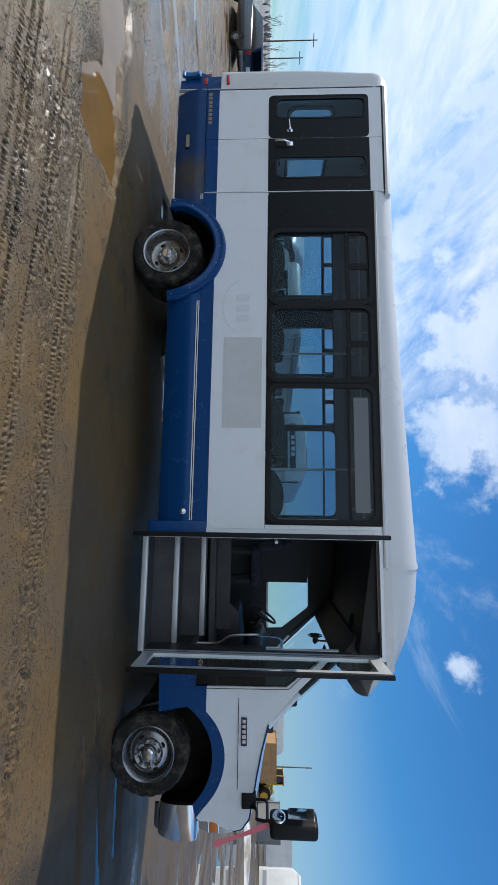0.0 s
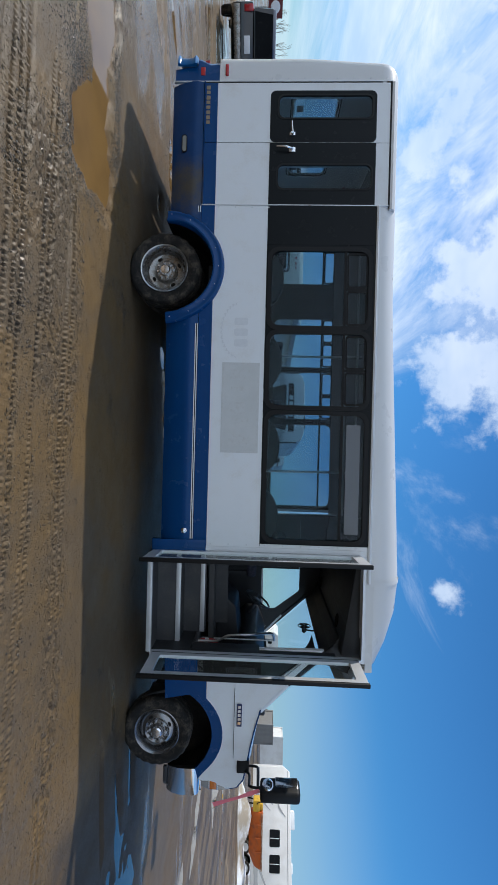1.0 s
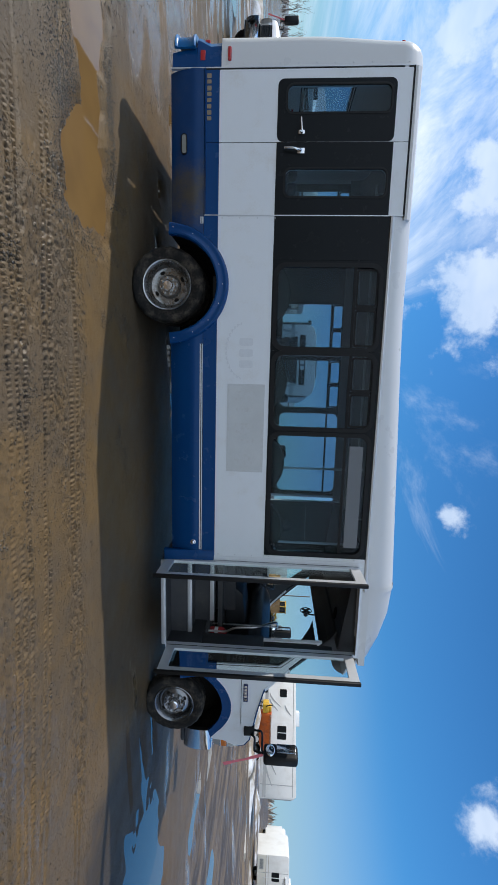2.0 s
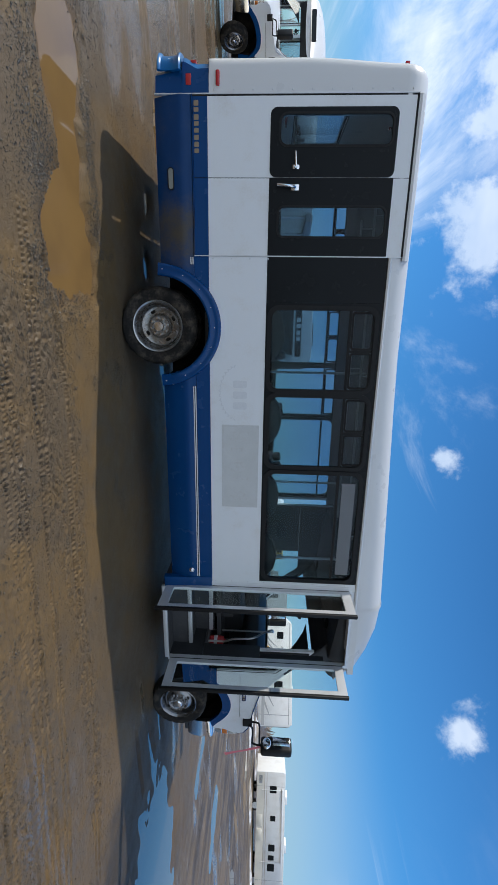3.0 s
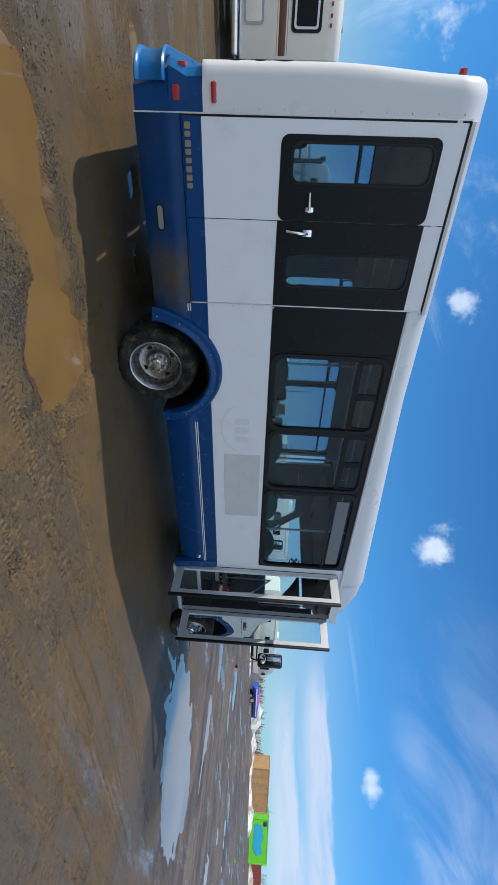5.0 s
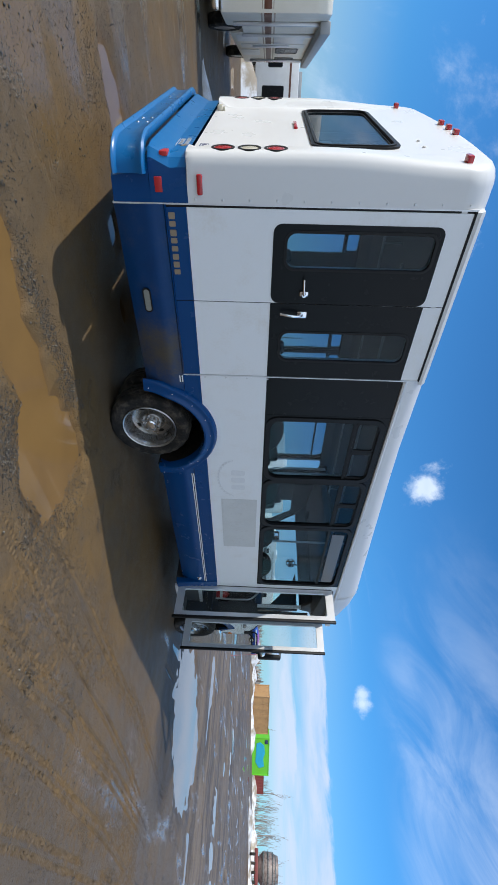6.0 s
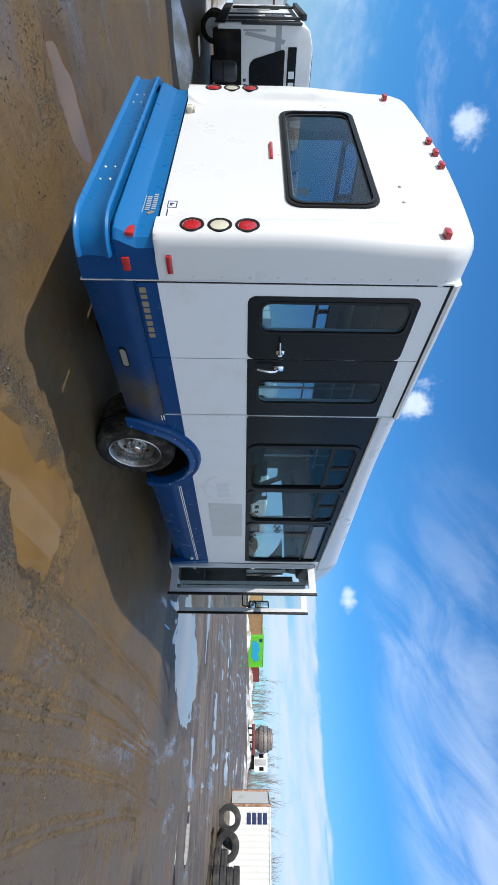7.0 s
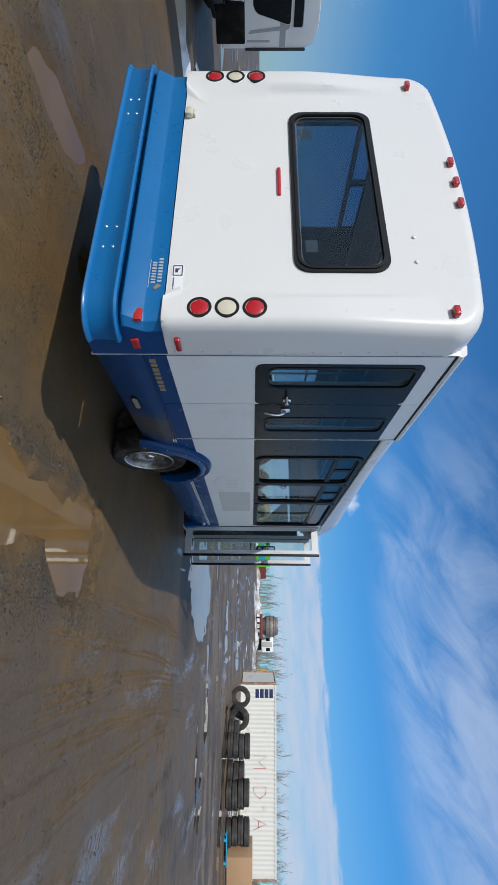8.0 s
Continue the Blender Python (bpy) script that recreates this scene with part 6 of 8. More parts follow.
    color = mix(math_node(tree, "MULTIPLY", drenched, 0.7), color, (0.040, 0.032, 0.024))
    tone = tree.nodes.new("ShaderNodeVectorMath")
    tone.operation = "SCALE"
    link(color, tone.inputs[0])
    link(math_node(tree, "MULTIPLY_ADD", grit, 0.6, math_node(tree, "MULTIPLY_ADD", noise_of(9.0), 0.4, 0.50)), tone.inputs["Scale"])
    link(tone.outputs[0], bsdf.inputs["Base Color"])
    # Films of standing wet: streaks along the tracks.
    soaked = math_node(tree, "MULTIPLY", ramp(tree, wet.outputs["Value"], 2.1, 1.0), -0.14)
    seep = tree.nodes.new("ShaderNodeVectorMath")
    seep.operation = "DISTANCE"
    link(coord, seep.inputs[0])
    seep.inputs[1].default_value = (-2.3, 0.9, 0.0)
    soaked = math_node(tree, "MULTIPLY_ADD", ramp(tree, seep.outputs["Value"], 2.9, 1.6), 0.085, soaked)
    silted = math_node(tree, "MULTIPLY", ramp(tree, axes.outputs[1], -1.45, -1.0), ramp(tree, axes.outputs[0], 5.4, 4.4))
    soaked = math_node(tree, "MULTIPLY_ADD", math_node(tree, "MULTIPLY", silted, ramp(tree, axes.outputs[0], -1.6, -0.8)), -0.16, soaked)
    soaked = math_node(tree, "MULTIPLY_ADD", ramp(tree, axes.outputs[0], -1.2, -3.6), 0.085, soaked)
    film = ramp(tree, math_node(tree, "ADD", noise_of(0.75, 6.0, 0.62, (0.40, 1.5, 1)), soaked), 0.55, 0.65)
    dull = math_node(tree, "MULTIPLY_ADD", mid, 0.30, 0.36)
    rough = math_node(tree, "MULTIPLY_ADD", film, -0.36, dull, clamp=True)
    link(rough, bsdf.inputs["Roughness"])
    link(math_node(tree, "MULTIPLY_ADD", film, 0.25, math_node(tree, "MULTIPLY_ADD", drenched, -0.14, math_node(tree, "MULTIPLY_ADD", silted, -0.13, 0.27))), bsdf.inputs["Specular IOR Level"])
    height = math_node(tree, "ADD", math_node(tree, "MULTIPLY", peb, 0.7), math_node(tree, "MULTIPLY_ADD", grit, 0.25, math_node(tree, "MULTIPLY", noise_of(22.0), 0.28)))
    height = math_node(tree, "ADD", height, math_node(tree, "MULTIPLY_ADD", big, 1.2, math_node(tree, "MULTIPLY", holes, -0.7)))
    b = node(tree, "ShaderNodeBump", Distance=0.020)
    link(math_node(tree, "MULTIPLY_ADD", film, -0.70, 1.0), b.inputs["Strength"])
    link(height, b.inputs["Height"]), link(b.outputs[0], bsdf.inputs["Normal"])
    return m


def water_material():
    m = bpy.data.materials.new("muddy_water")
    m.use_nodes = True
    tree = m.node_tree
    link, bsdf = tree.links.new, tree.nodes["Principled BSDF"]
    coord = tree.nodes.new("ShaderNodeTexCoord").outputs["Object"]
    n = node(tree, "ShaderNodeTexNoise", Scale=1.6, Detail=4.0)
    link(coord, n.inputs["Vector"])
    mx = tree.nodes.new("ShaderNodeMix")
    mx.data_type = "RGBA"
    link(ramp(tree, n.outputs[0], 0.35, 0.65), mx.inputs[0])
    mx.inputs[6].default_value, mx.inputs[7].default_value = (0.20, 0.118, 0.043, 1), (0.165, 0.098, 0.038, 1)
    axes = tree.nodes.new("ShaderNodeSeparateXYZ")
    link(coord, axes.inputs[0])
    clear = tree.nodes.new("ShaderNodeMix")
    clear.data_type = "RGBA"
    link(ramp(tree, axes.outputs[0], 1.5, 3.2), clear.inputs[0]), link(mx.outputs[2], clear.inputs[6])
    clear.inputs[7].default_value = (0.05, 0.038, 0.026, 1)
    link(clear.outputs[2], bsdf.inputs["Base Color"])
    bsdf.inputs["Roughness"].default_value = 0.03
    bsdf.inputs["IOR"].default_value = 1.33
    r = node(tree, "ShaderNodeTexNoise", Scale=7.0, Detail=3.0)
    link(coord, r.inputs["Vector"])
    b = node(tree, "ShaderNodeBump", Strength=0.03, Distance=0.01)
    link(r.outputs[0], b.inputs["Height"]), link(b.outputs[0], bsdf.inputs["Normal"])
    return m


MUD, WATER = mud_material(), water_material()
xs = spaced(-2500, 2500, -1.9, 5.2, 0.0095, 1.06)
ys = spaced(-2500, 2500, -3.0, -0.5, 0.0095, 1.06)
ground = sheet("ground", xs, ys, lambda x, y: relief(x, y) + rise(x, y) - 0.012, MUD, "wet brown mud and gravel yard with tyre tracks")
wx, wy = spaced(-400, 400, -20, 30, 1.0, 1.3), spaced(-400, 400, -20, 30, 1.0, 1.3)
water = sheet("water", wx, wy, lambda x, y: rise(x, y) - 0.012, WATER, "muddy brown rainwater standing in puddles")

# ---- the yard: vehicles, containers, tyres, snow, trees ----
def base_z(x, y):
    return float(rise(np.array(x), np.array(y)))


def at(x, y, turn, dz=0.0):
    return Matrix.Translation((x, y, base_z(x, y) + dz)) @ Matrix.Rotation(radians(turn), 4, "Z")


def along(p, q):
    """Pose at p with x pointing to q, and the distance."""
    d = Vector(q) - Vector(p)
    return at(p[0], p[1], math.degrees(math.atan2(d.y, d.x))), d.length


def road_wheel(parent, x, y, out, r=0.36, wide=0.22, mat="steel"):
    t = bmesh.new()
    lathe(t, [(r * 0.62, -wide / 2), (r * 0.9, -wide / 2), (r, -wide * 0.36), (r, wide * 0.36), (r * 0.9, wide / 2), (r * 0.62, wide / 2)], (x, y, r), "y", 28, close=True)
    tyre = part("wheel", t, M["tyre"], parent, "black tyre on a steel rim")
    c = bmesh.new()
    lathe(c, [(r * 0.63, out * (wide / 2 - 0.01)), (r * 0.6, out * (wide / 2 - 0.02)), (r * 0.5, out * (wide / 2 - 0.06)), (r * 0.3, out * (wide / 2 - 0.02)), (r * 0.05, out * wide / 2)], (x, y, r), "y", 20)
    part("rim", c, M[mat], tyre)


def window_on(parent, x0, x1, z0, z1, y, out, r=0.05, mat="glass_dark", name="window"):
    f = bmesh.new()
    a, b = y - out * 0.01, y + out * 0.014
    ring(f, rrect(x0 - 0.03, x1 + 0.03, z0 - 0.03, z1 + 0.03, r + 0.02, 3), rrect(x0, x1, z0, z1, r, 3), "y", min(a, b), max(a, b))
    w = part(name, f, M["rubber"], parent)
    p = bmesh.new()
    a, b = y - out * 0.004, y + out * 0.008
    prism(p, rrect(x0, x1, z0, z1, r, 3), "y", min(a, b), max(a, b))
    part("pane", p, M["black"], w, "dark window pane")


def slab(name, parent, x0, x1, y0, y1, z0, z1, mat, r=0.01, label=""):
    return part(name, rbox(bmesh.new(), x0, x1, y0, y1, z0, z1, r), M[mat], parent, label)


def camper(name, m, label, category, profile, wide, mat, wheels=(), windows=(), stripes=(), boxes=(), side=-1, wheel_r=0.36):
    """A motorhome or trailer: a rounded body of one side profile with windows, stripes, fittings and wheels."""
    ob = thing(name, m, label, category, "vehicles parked in the yard")
    body = bmesh.new()
    prism(body, profile, "y", 0, wide, 0.05)
    part("body", body, M[mat], ob)
    y = 0.0 if side < 0 else wide
    for w in windows:
        window_on(ob, *w, y, side)
    for x0, x1, z0, z1, c in stripes:
        a, b = y - side * 0.01, y + side * 0.006
        s = bmesh.new()
        box(s, x0, x1, min(a, b), max(a, b), z0, z1)
        part("stripe", s, M[c], ob)
    for n, x0, x1, y0, y1, z0, z1, c in boxes:
        slab(n, ob, x0, x1, y0, y1, z0, z1, c, 0.03)
    for x in wheels:
        road_wheel(ob, x, 0.12, -1, wheel_r)
        road_wheel(ob, x, wide - 0.12, 1, wheel_r)
    return ob


# A second bus of the same make, with its nose towards us.
second = copy_thing(bus, at(-6.45, 15.6, 250))
tagged(second, "white and blue shuttle bus parked nose out, numbered five", "bus", "vehicles parked in the yard")
num = bpy.data.curves.new("number", "FONT")
num.body, num.size, num.extrude = "5", 0.26, 0.003
fig = new("number_mark", num)
fig.parent = second
fig.matrix_basis = Matrix.Translation((4.45, WIDE - 0.005, 2.60)) @ Matrix.Rotation(math.pi, 4, "Z") @ Matrix.Rotation(math.pi / 2, 4, "X")
num.materials.append(M["ink"])

# Motorhome with its spare wheel end towards us.
mh = camper("motorhome", at(-2.12, 8.13, 82), "cream motorhome with brown stripes and a spare wheel", "motorhome",
            [(0.0, 0.42), (0.0, 2.20), (0.05, 2.38), (0.20, 2.47), (7.8, 2.58), (8.0, 2.45), (8.0, 0.5), (2.15, 0.42), (2.1, 0.80), (1.3, 0.80), (1.25, 0.42)],
            2.2, "cream", wheels=(1.7, 6.6), wheel_r=0.37, side=-1,
            windows=((2.6, 3.5, 1.5, 2.05), (4.6, 5.5, 1.5, 2.05), (6.6, 7.3, 1.5, 2.0)),
            stripes=((0.02, 7.95, 1.22, 1.36, "brown"), (0.02, 7.95, 1.40, 1.43, "tan_stripe"), (0.02, 7.95, 1.16, 1.19, "tan_stripe"), (3.8, 4.3, 0.9, 1.15, "tan_stripe")),
            boxes=(("bumper", -0.20, -0.08, 0.02, 2.18, 0.30, 0.42, "chrome"), ("lower_trim", -0.03, 0.0, 0.05, 2.15, 0.44, 0.47, "alu"), ("awning_arm", 2.2, 2.26, -0.06, 0.0, 0.7, 2.4, "alu"), ("awning_arm", 7.0, 7.06, -0.06, 0.0, 0.7, 2.4, "alu"),
                   ("awning_roll", 0.6, 7.2, -0.20, 0.0, 2.30, 2.50, "rv_grey"), ("awning_arm", 0.75, 0.81, -0.07, 0.0, 0.6, 2.4, "alu"), ("side_frame", 2.5, 3.6, -0.02, 0.0, 1.42, 2.13, "alu"), ("entry_rail", 3.62, 3.66, -0.08, -0.04, 0.9, 1.8, "alu"), ("hatch", 4.8, 5.9, -0.014, 0.0, 0.55, 1.05, "rv_white"), ("air_conditioner", 4.2, 5.1, 0.7, 1.5, 2.5, 2.76, "bucket"), ("door", 3.75, 4.40, -0.012, 0.0, 0.6, 2.2, "rv_white"), ("hatch", 2.4, 3.3, -0.012, 0.0, 0.55, 1.05, "rv_white"),
                   ("stripe", -0.006, 0.01, 0.06, 2.14, 1.22, 1.36, "brown"), ("stripe", -0.006, 0.01, 0.06, 2.14, 1.385, 1.40, "tan_stripe"), ("stripe", -0.006, 0.01, 0.06, 2.14, 1.18, 1.195, "tan_stripe"),
                   ("hatch", -0.018, 0.0, 0.55, 1.26, 0.55, 0.90, "cream"), ("mark", -0.008, 0.0, 1.08, 1.22, 1.25, 1.32, "bucket"), ("vent_pipe", 2.2, 2.3, 1.0, 1.1, 2.5, 2.68, "rv_grey")))
for y0, y1, z0, z1, grow in ((0.45, 1.83, 1.50, 2.02, 0.035),):
    f = part("end_window", ring(bmesh.new(), rrect(y0 - grow, y1 + grow, z0 - grow, z1 + grow, 0.08), rrect(y0, y1, z0, z1, 0.06), "x", -0.02, 0.01), M["rubber"], mh, "dark end window with a sliding half")
    part("pane", prism(bmesh.new(), rrect(y0, y1, z0, z1, 0.06), "x", -0.008, 0.0), M["black"], f)
    part("sash", ring(bmesh.new(), rrect(y0 + 0.02, 1.20, z0 + 0.02, z1 - 0.02, 0.06), rrect(y0 + 0.06, 1.16, z0 + 0.06, z1 - 0.06, 0.04), "x", -0.014, -0.006), M["alu"], f)
rim_rings = ring(bmesh.new(), rrect(0.53, 1.28, 0.53, 0.92, 0.05), rrect(0.57, 1.24, 0.57, 0.88, 0.04), "x", -0.024, -0.016)
part("hatch_frame", rim_rings, M["rv_grey"], mh)
spare = bmesh.new()
lathe(spare, [(0.20, -0.22), (0.30, -0.22), (0.325, -0.18), (0.325, -0.06), (0.30, -0.02), (0.20, -0.02)], (0, 1.76, 0.78), "x", 32, close=True)
spare = part("spare_wheel", spare, M["tyre"], mh, "black spare tyre on a pale steel rim")
dish = bmesh.new()
lathe(dish, [(0.205, -0.215), (0.195, -0.22), (0.17, -0.17), (0.12, -0.14), (0.07, -0.16), (0.02, -0.16)], (0, 1.76, 0.78), "x", 24)
part("rim", dish, M["steel"], spare)
for z in (1.98, 2.1, 2.24):
    slab("end_lamp", mh, -0.03, 0.0, 0.5 + (z - 1.98) * 1.2, 0.56 + (z - 1.98) * 1.2, 2.22, 2.26, "red_lens", 0.004)

# Travel trailer that shows its front, with a black panel, to the bus.
m, length = along((-0.15, 11.5), (2.4, 11.2))
tr = camper("travel_trailer", m, "white travel trailer with a large black front panel", "trailer",
            [(0.0, 0.62), (0.0, 2.55), (0.10, 2.78), (0.40, 2.88), (2.17, 2.88), (2.47, 2.78), (2.57, 2.55), (2.57, 0.62)], 5.8, "rv_white",
            stripes=((0.10, 0.14, 1.22, 1.75, "rv_grey"), (0.03, 0.55, 1.98, 2.12, "rv_grey"), (2.02, 2.52, 1.98, 2.12, "rv_grey"), (2.40, 2.44, 1.22, 1.75, "rv_grey")),
            boxes=(("lower_shield", 0.10, 2.47, -0.03, 0.4, 0.50, 1.17, "under"), ("awning_roll", -0.16, -0.03, 0.15, 3.7, 2.57, 2.70, "dark_plastic"), ("awning_arm", -0.10, -0.04, 0.22, 0.29, 0.85, 2.60, "dark_plastic"), ("awning_arm", -0.10, -0.04, 3.4, 3.47, 0.85, 2.60, "dark_plastic"), ("side_shield", -0.03, 0.0, 0.0, 5.8, 0.55, 0.80, "under"), ("window_trim", -0.022, 0.0, 0.62, 1.98, 1.68, 2.32, "alu"), ("entry_rail", -0.09, -0.05, 2.45, 2.50, 1.0, 1.9, "alu"), ("corner_trim", -0.03, 0.03, -0.03, 0.04, 1.17, 2.6, "dark_plastic"), ("corner_trim", 2.54, 2.60, -0.03, 0.04, 1.17, 2.6, "dark_plastic"),
                   ("side_trim", -0.03, 0.0, 0.0, 5.8, 2.46, 2.56, "dark_plastic"), ("side_trim", -0.03, 0.0, 2.2, 2.3, 0.7, 2.5, "dark_plastic"), ("side_trim", -0.03, 0.0, 0.25, 0.33, 0.7, 2.5, "dark_plastic"), ("side_window", -0.03, 0.0, 0.7, 1.9, 1.75, 2.25, "black"),
                   ("side_hatch", -0.02, 0.0, 0.6, 1.5, 0.8, 1.3, "rv_grey"), ("side_lamp", -0.05, 0.0, 0.9, 1.6, 1.45, 1.55, "bucket"), ("side_door", -0.02, 0.0, 2.6, 3.4, 0.7, 2.4, "rv_white"), ("side_window", -0.03, 0.0, 3.8, 4.9, 1.6, 2.2, "black"),
                   ("air_conditioner", 0.8, 1.7, 2.2, 3.2, 2.86, 3.12, "dark_plastic")))
for y in (2.7, 3.6):
    road_wheel(tr, 0.30, y, -1, 0.34), road_wheel(tr, 2.27, y, 1, 0.34)
panel = [(0.78, 1.36), (1.79, 1.36), (1.88, 1.40), (1.94, 1.47), (2.12, 2.16), (2.11, 2.20), (2.08, 2.22), (0.49, 2.22), (0.46, 2.20), (0.45, 2.16), (0.63, 1.47), (0.69, 1.40)]
for outer in (panel, rrect(0.40, 2.17, 2.29, 2.50, 0.03)):
    part("front_panel", prism(bmesh.new(), outer, "y", -0.014, 0.0), M["black"], tr, "glossy black front panel")
let = bmesh.new()
bars(let, 0.85, 2.33, 0.85, 0.14, 4, "y", -0.019, 0.004, 0.72, 7)
bars(let, 0.95, 2.25, 0.6, 0.03, 9, "y", -0.019, 0.004, 0.5, 9)
part("brand_mark", let, M["bucket"], tr, "white brand mark of plain bars")
for z in (2.275, 2.515):
    slab("trim_line", tr, 0.38, 2.19, -0.016, 0.0, z - 0.005, z + 0.005, "alu", 0.002)
for x, lean in ((0.24, 1), (2.33, -1)):
    part("grey_flash", prism(bmesh.new(), [(x - 0.10, 1.30), (x - 0.04, 1.24), (x + 0.12 * lean, 2.18), (x + 0.12 * lean - 0.08, 2.22)], "y", -0.008, 0.0), M["rv_grey"], tr, "grey painted flash")
let = bmesh.new()
bars(let, 1.0, 1.21, 0.75, 0.07, 7, "y", -0.008, 0.006, 0.6, 8)
part("brand_mark", let, M["ink"], tr)
arm = bmesh.new()
tube(arm, [(0.6, 0.0, 0.48), (1.28, -1.1, 0.46)], 0.05, 8)
tube(arm, [(1.97, 0.0, 0.48), (1.28, -1.1, 0.46)], 0.05, 8)
part("tongue", arm, M["under"], tr, "black drawbar")
jack = thing("tongue_jack", m @ Matrix.Translation((1.12, -1.15, -0.02)), "grey trailer jack on an orange foot wheel in muddy snow", "jack")
part("foot_wheel", lathe(bmesh.new(), [(0.05, 0.0), (0.17, 0.0), (0.19, 0.03), (0.19, 0.08), (0.15, 0.11), (0.05, 0.12)], (0, 0, 0), "z", 24), M["orange"], jack, "orange foot wheel")
part("jack_tube", tube(bmesh.new(), [(0, 0, 0.11), (0, 0, 0.80)], 0.035, 10), M["dull_steel"], jack)
slab("gear_box", jack, -0.07, 0.07, -0.06, 0.06, 0.56, 0.70, "dull_steel", 0.02)
part("crank_arm", tube(bmesh.new(), [(0.0, -0.05, 0.64), (0.05, -0.16, 0.62), (0.16, -0.18, 0.60)], 0.012, 6), M["dull_steel"], jack)
tank = thing("gas_tank", m @ Matrix.Translation((0.80, -0.50, 0.50)), "dark covered gas bottle standing on the trailer drawbar", "gas bottle")
part("cover", lathe(bmesh.new(), [(0.19, 0.0), (0.20, 0.03), (0.20, 0.48), (0.18, 0.55), (0.06, 0.58)], (0, 0, 0), "z", 28), M["dark_plastic"], tank)
part("band", lathe(bmesh.new(), [(0.196, 0.24), (0.206, 0.24), (0.206, 0.27), (0.196, 0.27)], (0, 0, 0), "z", 28, close=True), M["rubber"], tank)
rack = thing("battery_box", m @ Matrix.Translation((1.42, -0.52, 0.50)), "black battery box on the trailer drawbar", "battery box")
slab("case", rack, -0.18, 0.18, -0.14, 0.14, 0.0, 0.22, "dark_plastic", 0.02)
slab("lid", rack, -0.19, 0.19, -0.15, 0.15, 0.221, 0.26, "rubber", 0.012)
pail = bmesh.new()
lathe(pail, [(0.15, 0.0), (0.17, 0.37), (0.18, 0.375), (0.18, 0.40), (0.165, 0.405), (0.155, 0.40), (0.14, 0.02), (0.02, 0.02)], (0, 0, 0), "z", 28)
solid("plastic_bucket", pail, M["bucket"], m @ Matrix.Translation((1.42, -0.52, 0.762)), "white plastic bucket standing on a battery box", "bucket")
camper("motorhome", at(-1.6, 27.2, -12), "white motorhome with dark windows behind snow", "motorhome", [(0, 0.5), (0, 2.6), (0.2, 2.8), (5.6, 2.8), (5.8, 2.6), (5.8, 0.5)], 2.4, "rv_white",
       wheels=(1.0, 4.4), windows=((0.6, 1.4, 1.2, 1.9), (2.2, 3.4, 0.9, 2.0), (4.2, 5.2, 1.3, 1.9)), stripes=((0.0, 5.8, 2.3, 2.4, "brown"),), boxes=(("roof_pod", 1.5, 4.0, 0.6, 1.8, 2.8, 3.0, "rv_grey"),))


def car(name, m, label, length=4.6, wide=1.85, tall=1.62, mat="car_black"):
    """A boxy estate car, seen from behind or the side; x is forwards."""
    ob = thing(name, m, label, "car", "vehicles parked in the yard")
    low = bmesh.new()
    s = length / 4.6
    prism(low, [(0.0, 0.42), (-0.03, 0.62), (0.02, 1.0), (3.2 * s, 1.02), (4.4 * s, 0.9), (4.6 * s, 0.68), (4.58 * s, 0.38), (4.2 * s, 0.30), (0.4, 0.30)], "y", 0, wide, 0.06)
    part("body", low, M[mat], ob)
    top = bmesh.new()
    t = [(0.06, 1.0), (0.28, tall - 0.1), (0.5, tall), (2.2 * s, tall - 0.02), (3.1 * s, 1.02)]
    prism(top, t, "y", 0.12, wide - 0.12, 0.05)
    part("cabin", top, M[mat], ob)
    g = bmesh.new()
    prism(g, [(0.20, 1.04), (0.36, tall - 0.12), (2.05 * s, tall - 0.1), (2.85 * s, 1.05)], "y", 0.112, 0.122)
    part("side_window", g, M["black"], ob)
    g = bmesh.new()
    q = [(0.035, 0.2, 1.04), (0.035, wide - 0.2, 1.04), (0.245, wide - 0.26, tall - 0.1), (0.245, 0.26, tall - 0.1)]
    g.faces.new([g.verts.new(p) for p in q])
    bmesh.ops.solidify(g, geom=g.faces[:], thickness=0.02)
    part("rear_window", g, M["black"], ob)
    for y in (0.06, wide - 0.22):
        slab("tail_lamp", ob, -0.045, 0.03, y, y + 0.16, 0.74, 1.0, "red_lens", 0.02)
    slab("rear_bumper", ob, -0.12, 0.08, 0.05, wide - 0.05, 0.42, 0.62, "dull_steel", 0.04)
    plate = bmesh.new()
    rbox(plate, -0.05, -0.02, wide / 2 - 0.2, wide / 2 + 0.2, 0.72, 0.9, 0.01)
    part("number_plate", plate, M["bucket"], ob)
    for x in (0.8 * s, 3.65 * s):
        road_wheel(ob, x, 0.1, -1, 0.35, mat="dull_steel")
        road_wheel(ob, x, wide - 0.1, 1, 0.35, mat="dull_steel")
    return ob


car("estate_car", at(-8.6, 9.0, 128), "black estate car seen from behind on mud", tall=1.66)
car("estate_car", at(-16.6, 14.2, 172), "black low car parked beside a gravel bank", 4.8, 1.85, 1.52)


